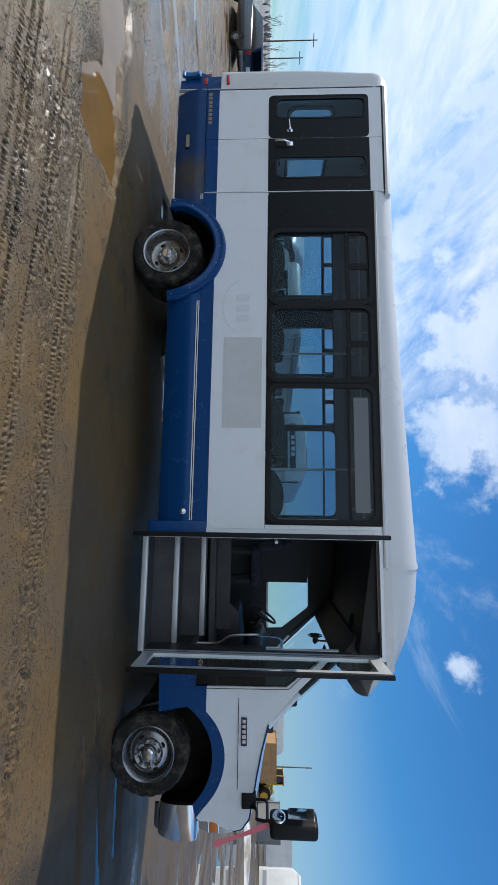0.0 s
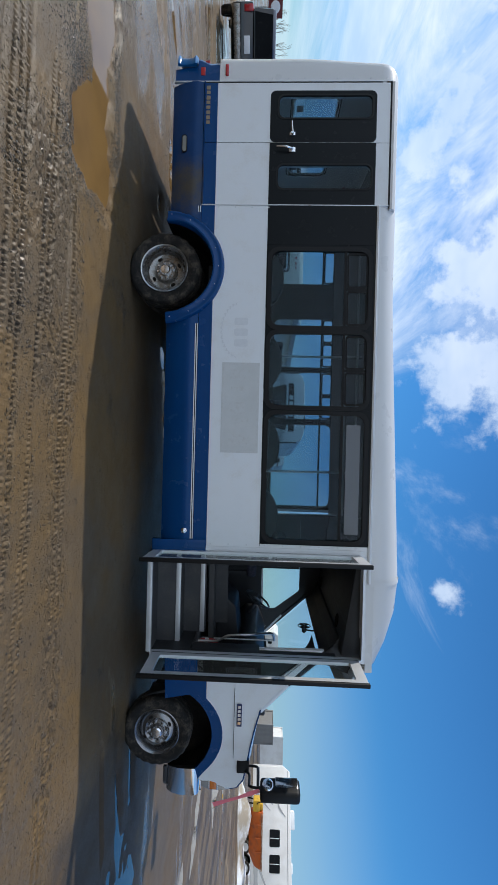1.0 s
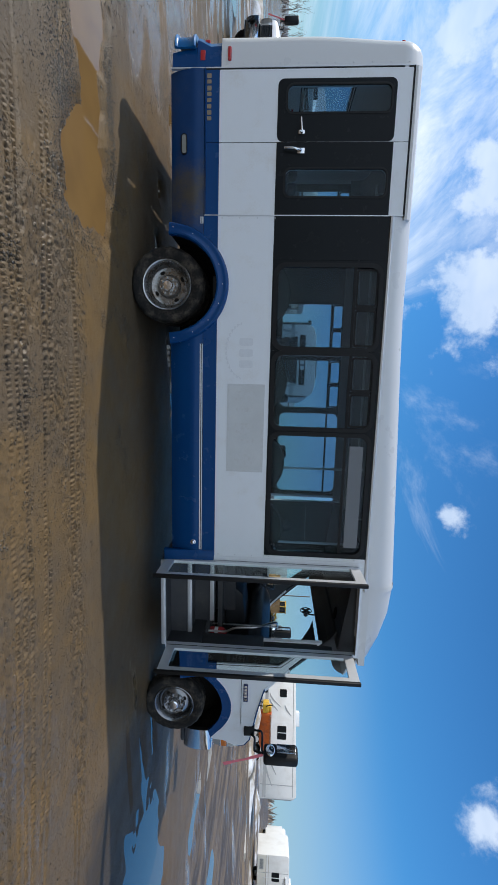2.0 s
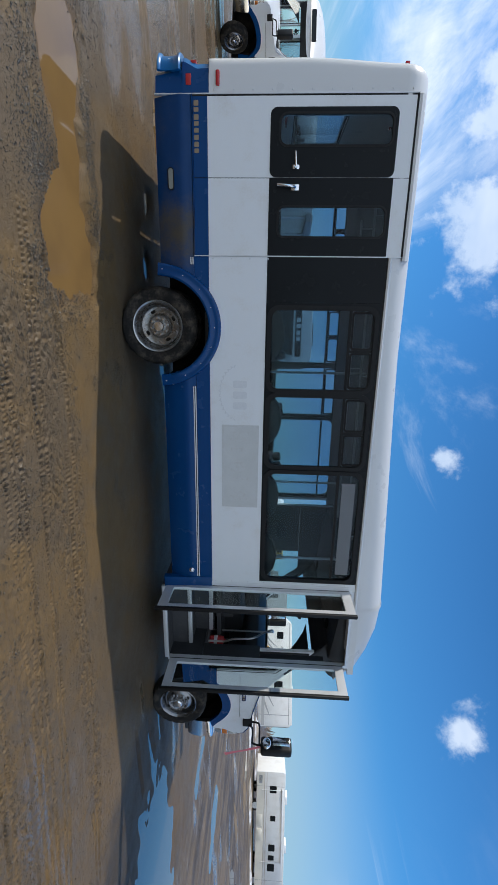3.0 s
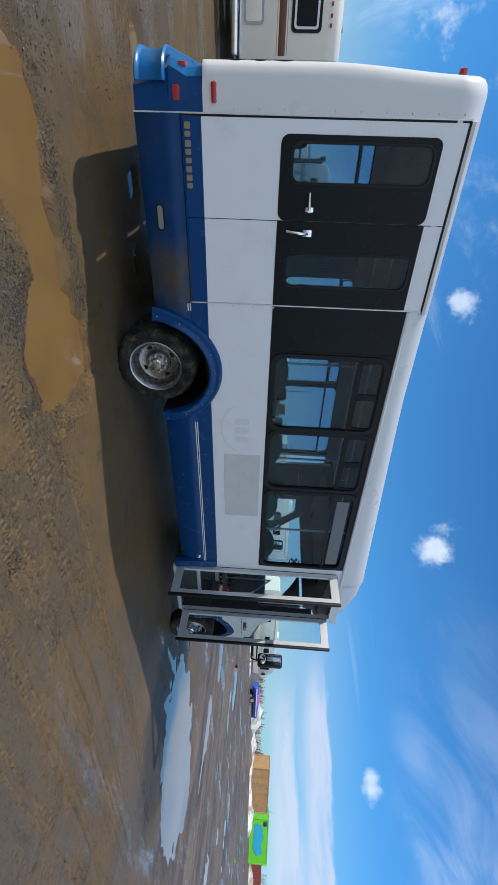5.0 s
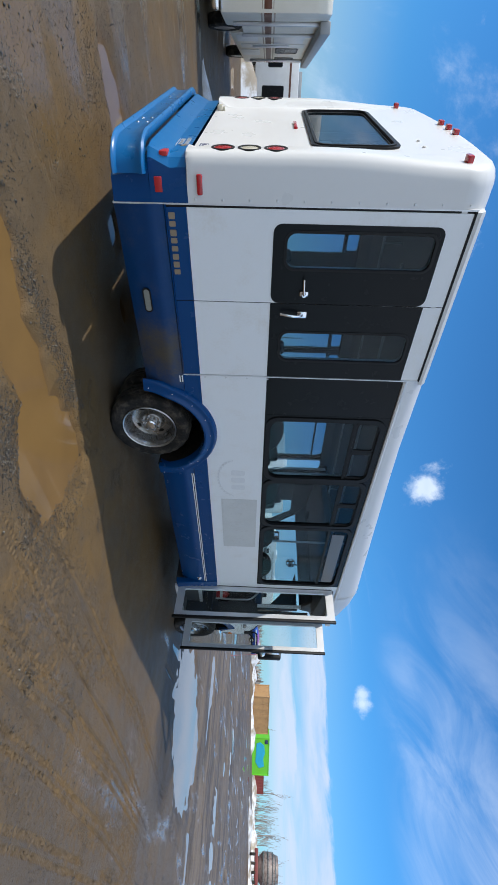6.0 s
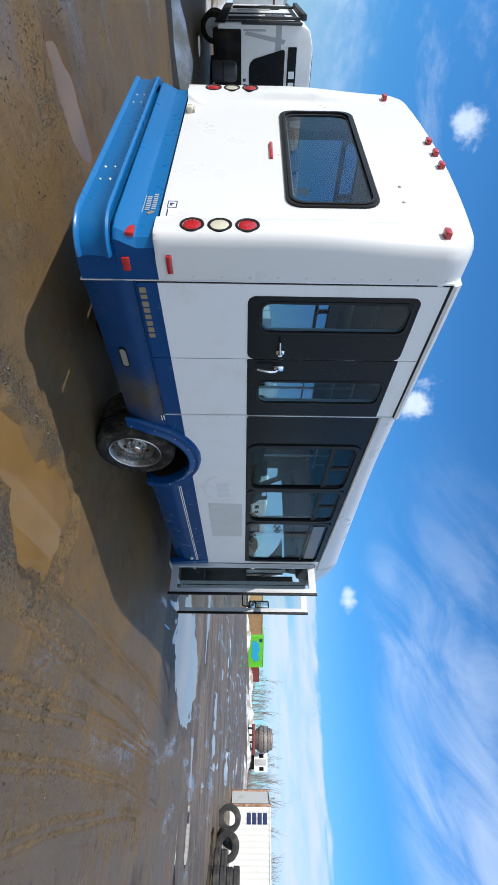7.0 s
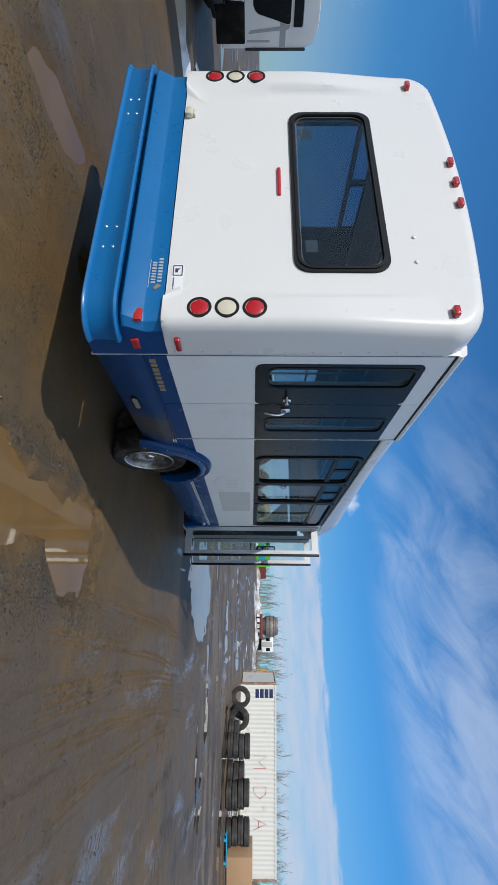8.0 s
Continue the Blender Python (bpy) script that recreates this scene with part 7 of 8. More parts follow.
# Steel containers with ribbed sides.
def container(name, p, q, tall, label, mat, wide=2.44, rib=0.28, lift=0.0, end="rust"):
    m, length = along(p, q)
    ob = thing(name, m @ Matrix.Translation((0, 0, lift)), label, "container", "containers in the yard")
    wall = bmesh.new()
    pts, x = [], 0.12
    while x < length - 0.12 - rib:
        pts += [(x, 0.03), (x + rib * 0.3, 0.03), (x + rib * 0.5, 0.0), (x + rib * 0.8, 0.0)]
        x += rib
    outline_pts = [(0.1, 0.03)] + pts + [(length - 0.1, 0.03), (length - 0.1, wide - 0.03), (0.1, wide - 0.03)]
    prism(wall, outline_pts, "z", 0.12, tall - 0.1)
    part("wall", wall, M[mat], ob)
    for z0, z1 in ((0.0, 0.14), (tall - 0.11, tall)):
        f = bmesh.new()
        box(f, 0.0, length, -0.02, 0.06, z0, z1), box(f, 0.0, length, wide - 0.06, wide + 0.02, z0, z1)
        part("rail", f, M[mat], ob)
    for x in (0.0, length - 0.14):
        for y in (-0.025, wide - 0.115):
            slab("corner_post", ob, x, x + 0.14, y, y + 0.14, 0.0, tall + 0.01, end, 0.01)
    part("roof_sheet", box(bmesh.new(), 0.05, length - 0.05, 0.02, wide - 0.02, tall - 0.06, tall - 0.01), M[mat], ob)
    return ob, length


# x runs from the second point to the first here, so the ribbed face looks at the bus.
ship, ship_len = container("shipping_container", (32.9, -5.2), (36.0, -17.6), 2.62, "white ribbed shipping container with rusty corner posts", "cont", rib=0.30)
mark = bmesh.new()
for k in range(4):
    rbox(mark, 0.45, 1.05, -0.012, 0.02, 2.38 - 0.34 * k - 0.27, 2.38 - 0.34 * k, 0.02)
part("brand_mark", mark, M["ink"], ship, "dark blue brand mark of plain bars")


def strokes(paths, x, z, size, r=0.02):
    bm = bmesh.new()
    for path in paths:
        tube(bm, [(x + u * size, -0.018, z + v * size) for u, v in path], r, 5)
    return bm


for x, shape in ((4.9, [[(0, 0), (0.0, 1), (0.45, 0.4), (0.9, 1), (0.9, 0)]]), (6.9, [[(0, 0), (0, 1), (0.5, 0.95), (0.85, 0.5), (0.5, 0.05), (0, 0)]]), (8.9, [[(0, 0), (0.4, 1), (0.8, 0)], [(0.15, 0.4), (0.65, 0.4)]])):
    part("painted_letter", strokes(shape, x, 1.0, 0.9, 0.014), M["red"], ship, "hand-painted red letter")

ply, _ = container("plywood_container", (68.2, 16.4), (73.2, 12.8), 2.6, "tan weathered plywood-clad container", "plywood", rib=1.2, end="plywood")
grn, _ = container("painted_container", (80.3, 13.8), (84.2, 9.5), 2.75, "bright green container with a turquoise painting", "green", rib=3.0, end="green")
blob = bmesh.new()
prism(blob, [(0.9, 0.7), (3.8, 0.6), (4.7, 1.2), (4.4, 2.0), (3.2, 1.8), (2.4, 2.1), (1.2, 1.9), (0.7, 1.3)], "y", -0.03, 0.0)
part("painting", blob, M["sea"], grn, "turquoise painted shape")
slab("notice", grn, 0.35, 0.95, -0.03, 0.0, 2.0, 2.5, "ink", 0.01)
container("small_container", (90.5, 10.6), (91.6, 8.0), 1.9, "small dark red container", "maroon", rib=0.4, end="maroon")
container("storage_container", (33.5, 43.5), (35.8, 43.6), 2.4, "grey container with closed end doors", "cont_grey", rib=0.55, end="cont_grey")
container("storage_box", (28.0, 46.2), (32.0, 46.4), 2.2, "tan weathered storage box", "plywood", rib=1.0, end="plywood")
container("box_trailer", (37.5, 47.5), (45.5, 46.2), 2.7, "white box trailer on a low loader", "rv_white", rib=2.0, lift=0.9, end="rv_white")
container("site_building", (50.0, 64.0), (64.0, 60.0), 3.4, "long white flat-roofed site building", "rv_white", wide=5.0, rib=2.2, lift=0.5, end="rv_white")

# Heaped truck tyres in front of the container.
tyre_bm = bmesh.new()
lathe(tyre_bm, [(0.30, -0.12), (0.40, -0.14), (0.50, -0.125), (0.525, -0.09), (0.525, -0.03), (0.512, -0.025), (0.512, 0.025), (0.525, 0.03), (0.525, 0.09), (0.50, 0.125), (0.40, 0.14), (0.30, 0.12)], (0, 0, 0), "z", 30, close=True)
first = solid("scrap_truck_tyre", tyre_bm, M["old_tyre"], at(21.5, -6.7, 0, 0.14), "worn black truck tyre in a muddy stack", "tyre", "heaped truck tyres")
for x, y, count, lean in ((21.5, -6.7, 4, 0), (21.9, -7.9, 3, 2), (21.2, -8.5, 4, 0), (22.3, -8.9, 3, 0), (21.6, -10.0, 4, 1), (22.0, -6.3, 2, 0)):
    for k in range(count):
        if (x, y, k) == (21.5, -6.7, 0):
            continue
        jx, jy = 0.05 * math.sin(7 * k + x), 0.05 * math.cos(5 * k + y)
        copy_thing(first, at(x + jx, y + jy, 31 * k, 0.14 + 0.272 * k) @ Matrix.Rotation(radians(lean * (k % 2)), 4, "X"))
for x, y, turn, lean in ((23.6, -4.95, 8, 78), (23.0, -5.6, 60, 62), (22.4, -5.75, -14, 68), (22.9, -7.2, 80, 84)):
    copy_thing(first, at(x, y, turn, 0.50) @ Matrix.Rotation(radians(lean), 4, "Y"))
crate, crate_len = along((21.0, -10.7), (21.8, -13.2))
cr = thing("board_crate", crate, "brown board crate on a pallet", "crate")
slab("panel", cr, 0, crate_len, 0, 1.2, 0.14, 1.25, "card", 0.01)
for k in range(3):
    slab("runner", cr, 0, crate_len, 0.05 + 0.5 * k, 0.15 + 0.5 * k, 0.0, 0.10, "wood", 0.005)
slab("deck_board", cr, 0, crate_len, 0, 1.2, 0.10, 0.139, "wood", 0.004)
pal = thing("blue_pallet", at(20.7, -9.9, -75), "blue plastic pallet lying on mud", "pallet")
for k in range(4):
    slab("slat", pal, 0.0, 1.2, 0.3 * k, 0.3 * k + 0.16, 0.1, 0.13, "sea", 0.005)
for k in range(2):
    slab("runner", pal, 0.1 + 0.9 * k, 0.2 + 0.9 * k, 0.0, 1.06, 0.0, 0.098, "sea", 0.005)

# Silo tank on a trailer, truck camper, lifting frame.
silo = thing("silo_tank", at(80.8, -1.2, 0), "grey banded silo tank on a dark trailer", "tank")
t = bmesh.new()
lathe(t, [(1.2, 1.2), (1.75, 1.9), (1.8, 2.5), (1.7, 3.2), (1.45, 3.5), (1.4, 3.9), (0.3, 4.0)], (0, 0, 0), "z", 28)
part("shell", t, M["tank"], silo)
for z, r in ((1.9, 1.8), (2.55, 1.86), (3.2, 1.76), (3.55, 1.5)):
    t = bmesh.new()
    lathe(t, [(r - 0.08, z - 0.06), (r + 0.02, z - 0.06), (r + 0.02, z + 0.06), (r - 0.08, z + 0.06)], (0, 0, 0), "z", 28, close=True)
    part("band", t, M["dull_steel"], silo)
slab("trailer_bed", silo, -1.6, 1.6, -2.0, 2.0, 0.75, 1.2, "maroon", 0.03)
for y in (-1.3, -0.4, 0.5, 1.4):
    road_wheel(silo, -1.4, y, -1, 0.45, 0.3, "rust")
cmp_ = thing("truck_camper", at(83.2, -4.2, 0), "white slide-on camper with a rear window", "camper")
slab("body", cmp_, -1.2, 1.2, -1.25, 1.25, 1.0, 3.1, "rv_white", 0.08)
slab("door", cmp_, -1.23, -1.2, -0.4, 0.4, 1.1, 2.9, "rv_grey", 0.02)
slab("rear_window", cmp_, -1.24, -1.2, 0.55, 1.05, 1.8, 2.5, "black", 0.02)
slab("rear_window", cmp_, -1.24, -1.2, -1.05, -0.55, 1.8, 2.5, "black", 0.02)
slab("chassis", cmp_, -0.9, 2.5, -0.9, 0.9, 0.45, 1.0, "under", 0.05)
road_wheel(cmp_, -0.4, -0.8, -1), road_wheel(cmp_, -0.4, 0.8, 1)
fr = thing("lifting_frame", at(66.0, -7.8, 10), "yellow steel lifting frame beside a snow bank", "frame")
for y in (-0.8, 0.8):
    part("leg", tube(bmesh.new(), [(0.5, y, 0), (0, y, 1.9)], 0.08, 8), M["yellow"], fr)
    part("leg", tube(bmesh.new(), [(-0.6, y, 0), (0, y, 1.9)], 0.08, 8), M["yellow"], fr)
part("beam", tube(bmesh.new(), [(0, -0.8, 1.9), (0, 0.8, 1.9)], 0.08, 8), M["yellow"], fr)
part("beam", tube(bmesh.new(), [(0.3, -0.8, 0.9), (0.3, 0.8, 0.9)], 0.06, 8), M["yellow"], fr)

# Motorhomes and trailers ahead of the bus.
m, length = along((26.4, 27.8), (33.2, 23.2))
fifth = camper("fifth_wheel_trailer", m, "large white fifth-wheel trailer with grey swirls", "trailer", [(0, 0.75), (0, 3.0), (0.3, 3.45), (length - 0.2, 3.55), (length, 3.3), (length, 0.75)], 2.5, "rv_white",
       wheels=(length * 0.55, length * 0.68), windows=((3.55, 4.4, 2.05, 2.7), (4.85, 5.7, 2.05, 2.7), (1.0, 1.5, 2.2, 2.7)),
       stripes=((0.2, length - 0.2, 3.25, 3.29, "rv_grey"), (0.1, length - 0.1, 1.0, 1.25, "rv_grey"), (length - 0.9, length - 0.85, 0.8, 3.3, "rv_grey")),
       boxes=(("air_conditioner", 2.6, 3.6, 0.7, 1.7, 3.5, 3.8, "bucket"), ("roof_vent", 5.4, 5.9, 0.9, 1.4, 3.5, 3.65, "bucket"), ("end_cap", length, length + 0.06, 0.1, 2.4, 0.8, 3.2, "rv_grey")))
for x in (3.96, 5.26):
    slab("mullion", fifth, x, x + 0.05, -0.03, -0.012, 2.05, 2.7, "alu", 0.004)
for x, z, long, up in ((4.3, 1.0, 2.4, 1.0), (5.2, 0.95, 2.2, 0.75), (1.3, 1.35, 0.9, 0.9), (1.7, 1.35, 0.8, 0.7), (2.1, 2.6, 0.7, 0.5)):
    sweep = [(x + long * t, z + up * t ** 1.6 + w * (0.03 + 0.05 * math.sin(math.pi * t))) for w, ts in ((-1, (0, 0.25, 0.5, 0.75, 1)), (1, (1, 0.75, 0.5, 0.25, 0))) for t in ts]
    part("swirl", prism(bmesh.new(), sweep, "y", -0.012, 0.0), M["rv_grey"], fifth, "dark grey painted swirl")
m, length = along((39.6, 24.2), (50.2, 20.2))
camper("coach_motorhome", m @ Matrix.Translation((0, 0, -0.15)), "long cream and white coach motorhome", "motorhome", [(0, 0.55), (0, 2.95), (0.15, 3.1), (length - 0.6, 3.1), (length - 0.15, 2.7), (length, 1.5), (length - 0.1, 0.55)], 2.5, "rv_white",
       wheels=(2.9, length - 2.2), wheel_r=0.45, windows=((1.2, 1.75, 1.75, 2.3), (3.7, 4.1, 1.85, 2.25), (6.1, 6.6, 1.75, 2.25), (7.0, 7.35, 1.75, 2.2), (7.7, 8.25, 1.7, 2.25), (length - 1.75, length - 0.75, 1.45, 2.4)),
       stripes=((0.05, length - 0.15, 0.6, 1.22, "cream"), (0.05, length - 0.2, 1.24, 1.28, "tan_stripe"), (0.05, length - 0.3, 1.44, 1.47, "tan_stripe"), (0.3, 1.0, 0.75, 1.05, "rv_grey"), (1.2, 1.23, 0.62, 3.0, "rv_grey"), (length - 2.3, length - 2.27, 0.62, 3.0, "rv_grey")),
       boxes=(("air_conditioner", 2.6, 3.3, 0.8, 1.7, 3.1, 3.32, "bucket"), ("air_conditioner", 6.7, 7.4, 0.8, 1.7, 3.1, 3.32, "bucket"), ("awning_roll", 1.4, 7.6, -0.13, 0.0, 2.78, 2.90, "bucket"), ("awning_arm", 1.5, 1.55, -0.05, 0.0, 1.0, 2.8, "alu"), ("awning_arm", 7.5, 7.55, -0.05, 0.0, 1.0, 2.8, "alu"),
              ("hatch", 3.6, 4.6, -0.014, 0.0, 0.66, 1.1, "cream"), ("hatch", 4.8, 5.8, -0.014, 0.0, 0.66, 1.1, "cream"), ("mirror", length - 0.35, length - 0.2, -0.3, -0.1, 1.6, 2.0, "rubber")))
m, length = along((54.0, 36.2), (61.5, 34.0))
camper("cabover_motorhome", m, "white cabover motorhome with a tan lower body", "motorhome", [(0, 0.6), (0, 2.8), (0.2, 2.95), (length - 0.2, 2.95), (length + 0.3, 2.4), (length - 0.3, 1.9), (length - 0.3, 0.6)], 2.4, "rv_white",
       wheels=(2.2, length - 1.0), windows=((2.6, 3.3, 1.6, 2.2), (5.2, 5.9, 1.6, 2.2), (1.0, 1.5, 1.2, 1.6)), stripes=((0.05, length - 0.4, 0.65, 1.25, "cream"), (0.05, length - 0.4, 1.4, 1.44, "ink")),
       boxes=(("roof_vent", 3.4, 4.0, 0.8, 1.4, 2.95, 3.1, "bucket"),))
camper("box_truck", at(60.5, 42.5, -30), "small white box truck far across the yard", "truck", [(0, 0.6), (0, 2.6), (2.6, 2.6), (2.6, 2.0), (3.6, 1.9), (3.9, 1.2), (3.9, 0.6)], 2.1, "rv_white", wheels=(0.8, 3.1),
       windows=((0.5, 1.1, 1.5, 2.1), (2.75, 3.3, 1.35, 1.8)))
m, length = along((25.6, 23.2), (28.7, 22.2))
hop = thing("sand_spreader", m @ Matrix.Translation((0, 0, 0.55)), "orange sand-spreader hopper lying on snow", "sand spreader")
h = bmesh.new()
loft(h, [[(x, 0.6 + y * w, z0 + (z1 - z0) * t) for y, t in ((-0.25, 0.0), (0.25, 0.0), (1.0, 0.75), (1.0, 1.0), (-1.0, 1.0), (-1.0, 0.75))] for x, w, z0, z1 in ((0.35, 0.5, 0.15, 0.95), (0.5, 0.6, 0.05, 1.0), (length - 0.7, 0.58, 0.15, 0.95), (length, 0.45, 0.5, 0.93))])
part("trough", h, M["orange"], hop)
part("trough_rim", rbox(bmesh.new(), 0.38, length + 0.02, -0.04, 0.02, 0.9, 0.99, 0.02), M["rust"], hop)
for x in (0.9, 1.6, 2.3):
    part("rib", rbox(bmesh.new(), x, x + 0.06, -0.035, 0.05, 0.55, 0.92, 0.01), M["orange"], hop)
h = bmesh.new()
rbox(h, -0.25, 0.36, 0.15, 1.05, 0.35, 0.80, 0.08)
rbox(h, -0.05, 0.30, 0.25, 0.85, 0.78, 0.98, 0.05)
engine = part("engine_housing", h, M["yellow"], hop)
part("exhaust", tube(bmesh.new(), [(-0.1, 0.1, 0.6), (-0.22, 0.06, 0.7), (-0.24, 0.06, 1.05)], 0.035, 8), M["under"], engine)
part("leg", tube(bmesh.new(), [(-0.1, 0.25, 0.0), (-0.05, 0.3, 0.4)], 0.04, 6), M["under"], hop)
part("leg", tube(bmesh.new(), [(-0.1, 0.95, 0.0), (-0.05, 0.9, 0.4)], 0.04, 6), M["under"], hop)
m, length = along((48.9, 18.4), (52.3, 15.9))
boat = thing("covered_boat", m, "small boat under blue and purple covers on a trailer", "boat")
h = bmesh.new()
loft(h, [[(x, y * w, z) for y, z in ((-1, 0.80), (-0.8, 0.45), (0, 0.3), (0.8, 0.45), (1, 0.80), (0.6, 0.84 + up), (0, 0.9 + up), (-0.6, 0.84 + up))] for x, w, up in ((0, 0.70, 0.0), (1.0, 0.78, 0.22), (2.2, 0.72, 0.16), (3.1, 0.45, 0.05), (3.6, 0.08, 0.0))])
part("cover", h, M["boat_blue"], boat)
h = bmesh.new()
rbox(h, 0.0, 3.0, -0.80, 0.80, 0.70, 0.82, 0.05)
part("gunwale", h, M["rv_white"], boat, "white gunwale")
h = loft(bmesh.new(), [[(x, y * w, z) for y, z in ((-1.0, 0.83), (1.0, 0.83), (0.62, 0.88 + up), (0, 0.94 + up), (-0.62, 0.88 + up))] for x, w, up in ((0.7, 0.78, 0.16), (1.1, 0.80, 0.23), (1.9, 0.77, 0.19))])
part("cover_panel", h, M["boat_pink"], boat, "purple middle of the cover")
road_wheel(boat, 1.2, -0.8, -1, 0.3)
road_wheel(boat, 1.2, 0.8, 1, 0.3)
slab("trailer_bar", boat, -0.6, 4.4, -0.05, 0.05, 0.25, 0.35, "dull_steel")

# Loader, rounded site office.
ld = thing("wheel_loader", at(33.0, 51.0, 8), "yellow wheel loader beyond the bus", "loader")
slab("rear_frame", ld, 0.0, 2.6, 0.75, 1.55, 0.6, 1.05, "under", 0.06)
slab("engine_bay", ld, -0.1, 1.25, 0.5, 1.8, 1.0, 1.85, "yellow", 0.16)
cabin = slab("cabin", ld, 1.2, 2.45, 0.55, 1.75, 0.95, 1.5, "yellow", 0.08)
for x, y in ((1.27, 0.6), (2.36, 0.6), (1.27, 1.7), (2.36, 1.7)):
    part("cab_post", tube(bmesh.new(), [(x, y, 1.45), (x + (1.8 - x) * 0.1, y, 2.95)], 0.055, 8), M["yellow"], cabin)
slab("cab_roof", cabin, 1.2, 2.45, 0.52, 1.78, 2.9, 3.05, "yellow", 0.05)
slab("cab_glass", cabin, 1.33, 2.30, 0.63, 1.67, 1.5, 2.9, "glass_dark", 0.02)
slab("front_frame", ld, 2.5, 3.9, 0.8, 1.5, 0.65, 1.3, "yellow", 0.12)
for y in (0.75, 1.55):
    h = bmesh.new()
    tube(h, smooth_path([(2.75, y, 1.55), (3.3, y, 1.75), (3.9, y, 1.35), (4.35, y, 0.75)], 2), 0.11, 8)
    part("boom", h, M["yellow"], ld)
h = bmesh.new()
prism(h, [(4.3, 0.95), (4.25, 0.25), (4.5, 0.08), (5.15, 0.05), (5.15, 0.09), (4.55, 0.16), (4.36, 0.35), (4.42, 0.95)], "y", 0.0, 2.3, 0.01)
part("shovel", h, M["rust"], ld, "rusty loader shovel")
for x in (0.65, 3.3):
    road_wheel(ld, x, 0.3, -1, 0.72, 0.5, "yellow"), road_wheel(ld, x, 2.0, 1, 0.72, 0.5, "yellow")
camper("site_cabin", at(29.0, 56.5, 8), "white rounded cabin with two small windows", "cabin", [(0, 0.6), (0, 2.7), (0.5, 3.3), (5.4, 3.3), (5.9, 2.7), (5.9, 0.6)], 2.6, "rv_white", wheels=(2.6,), windows=((1.2, 1.7, 1.9, 2.4), (3.8, 4.3, 1.9, 2.4)))

# Street poles and a sign.
def pole(x, y, tall, turn):
    ob = thing("utility_pole", at(x, y, turn), "wooden utility pole with a crossarm", "pole", "utility poles")
    part("post", tube(bmesh.new(), [(0, 0, -0.5), (0, 0, tall)], [0.16, 0.1], 8), M["wood"], ob)
    part("crossarm", box(bmesh.new(), -1.2, 1.2, -0.06, 0.06, tall - 0.9, tall - 0.75), M["wood"], ob)
    return ob


for spot_ in ((-95.0, 75.0, 11.5, 30), (-99.0, 82.0, 9.0, 30), (58.0, 98.0, 10.0, 60)):
    pole(*spot_)
sg = thing("yard_sign", at(-34.0, 32.0, 45), "small red and white square sign on a post", "sign")
part("post", tube(bmesh.new(), [(0, 0, 0), (0, 0, 2.2)], 0.04, 8), M["dull_steel"], sg)
part("board", rbox(bmesh.new(), -0.7, 0.7, -0.05, -0.02, 1.2, 2.4, 0.02), M["maroon"], sg)
part("disc", lathe(bmesh.new(), [(0.4, -0.07), (0.38, -0.08), (0.2, -0.08)], (0, 0, 1.8), "y", 20), M["bucket"], sg)


# Old snow heaped along the far side of the yard.
def snow_bank(p, q, wide, tall, seed, label="dirty old snow bank along the yard", mat="snow"):
    rnd = random.Random(seed)
    m, length = along(p, q)
    n, k = max(12, int(length / 0.8)), 9
    bm = bmesh.new()
    rows = []
    phase = rnd.uniform(0, 6)
    for i in range(n + 1):
        s = i / n
        hump = tall * (0.55 + 0.45 * math.sin(3 * phase + 9 * s) * math.sin(5 * s + phase)) * min(1, 6 * s, 6 * (1 - s)) + 0.02
        rows.append([bm.verts.new((length * s + rnd.uniform(-0.1, 0.1), wide * (j / (k - 1) - 0.5) * (1 + 0.25 * math.sin(7 * s + j)), -0.2 + max(0.0, (hump + 0.2) * math.cos(math.pi * (j / (k - 1) - 0.5)) * rnd.uniform(0.85, 1.15)))) for j in range(k)])
    skin(bm, rows, closed=False)
    return solid("snow_bank" if mat == "snow" else "gravel_bank", bm, M[mat], m, label, "snow" if mat == "snow" else "gravel", "", "stuff", sharp=60)


for i, (p, q, wide, tall) in enumerate((((21, 27.5), (38, 19.5), 3.0, 0.6), ((36, 21), (54, 15.5), 3.0, 0.7), ((57, 21.5), (67, 17), 4.0, 1.5), ((62, 20), (74, 9), 3.0, 0.9), ((70, 6), (84, -6), 5.0, 0.9), ((62, -4), (78, -12), 4.0, 1.1),
                                        ((90, 12), (96, -4), 4.0, 1.2), ((-4, 24.5), (4, 23.0), 3.0, 0.7), ((-34, 22), (-12, 24), 3.0, 0.5), ((36, 36), (52, 33), 4.0, 0.7), ((40, 30), (47, 26), 3.0, 0.5))):
    snow_bank(p, q, wide, tall, i)
snow_bank((24.4, 23.9), (30.2, 21.9), 3.6, 0.85, 63, "dirty snow heap under a sand spreader")
for i, (p, q, wide, tall) in enumerate((((22, 10.5), (44, 12.5), 2.0, 0.22), ((27, 16), (50, 14), 2.4, 0.30), ((20, 14), (36, 18.5), 2.0, 0.25), ((40, 10), (60, 7), 2.0, 0.25), ((56, 17), (66, 14), 2.4, 0.5))):
    snow_bank(p, q, wide, tall, 70 + i, "low tan ridge of churned gravel", "earth")
snow_bank((-1.5, 8.5), (3.6, 8.9), 1.1, 0.24, 61, "thin dirty snow left in front of the trailer")
snow_bank((2.4, 10.4), (7.0, 11.6), 1.8, 0.30, 62, "thin dirty snow left beside the trailer")
snow_bank((-24, 14), (-13, 15.5), 2.0, 0.35, 40, "low tan gravel bank behind parked cars", "earth")


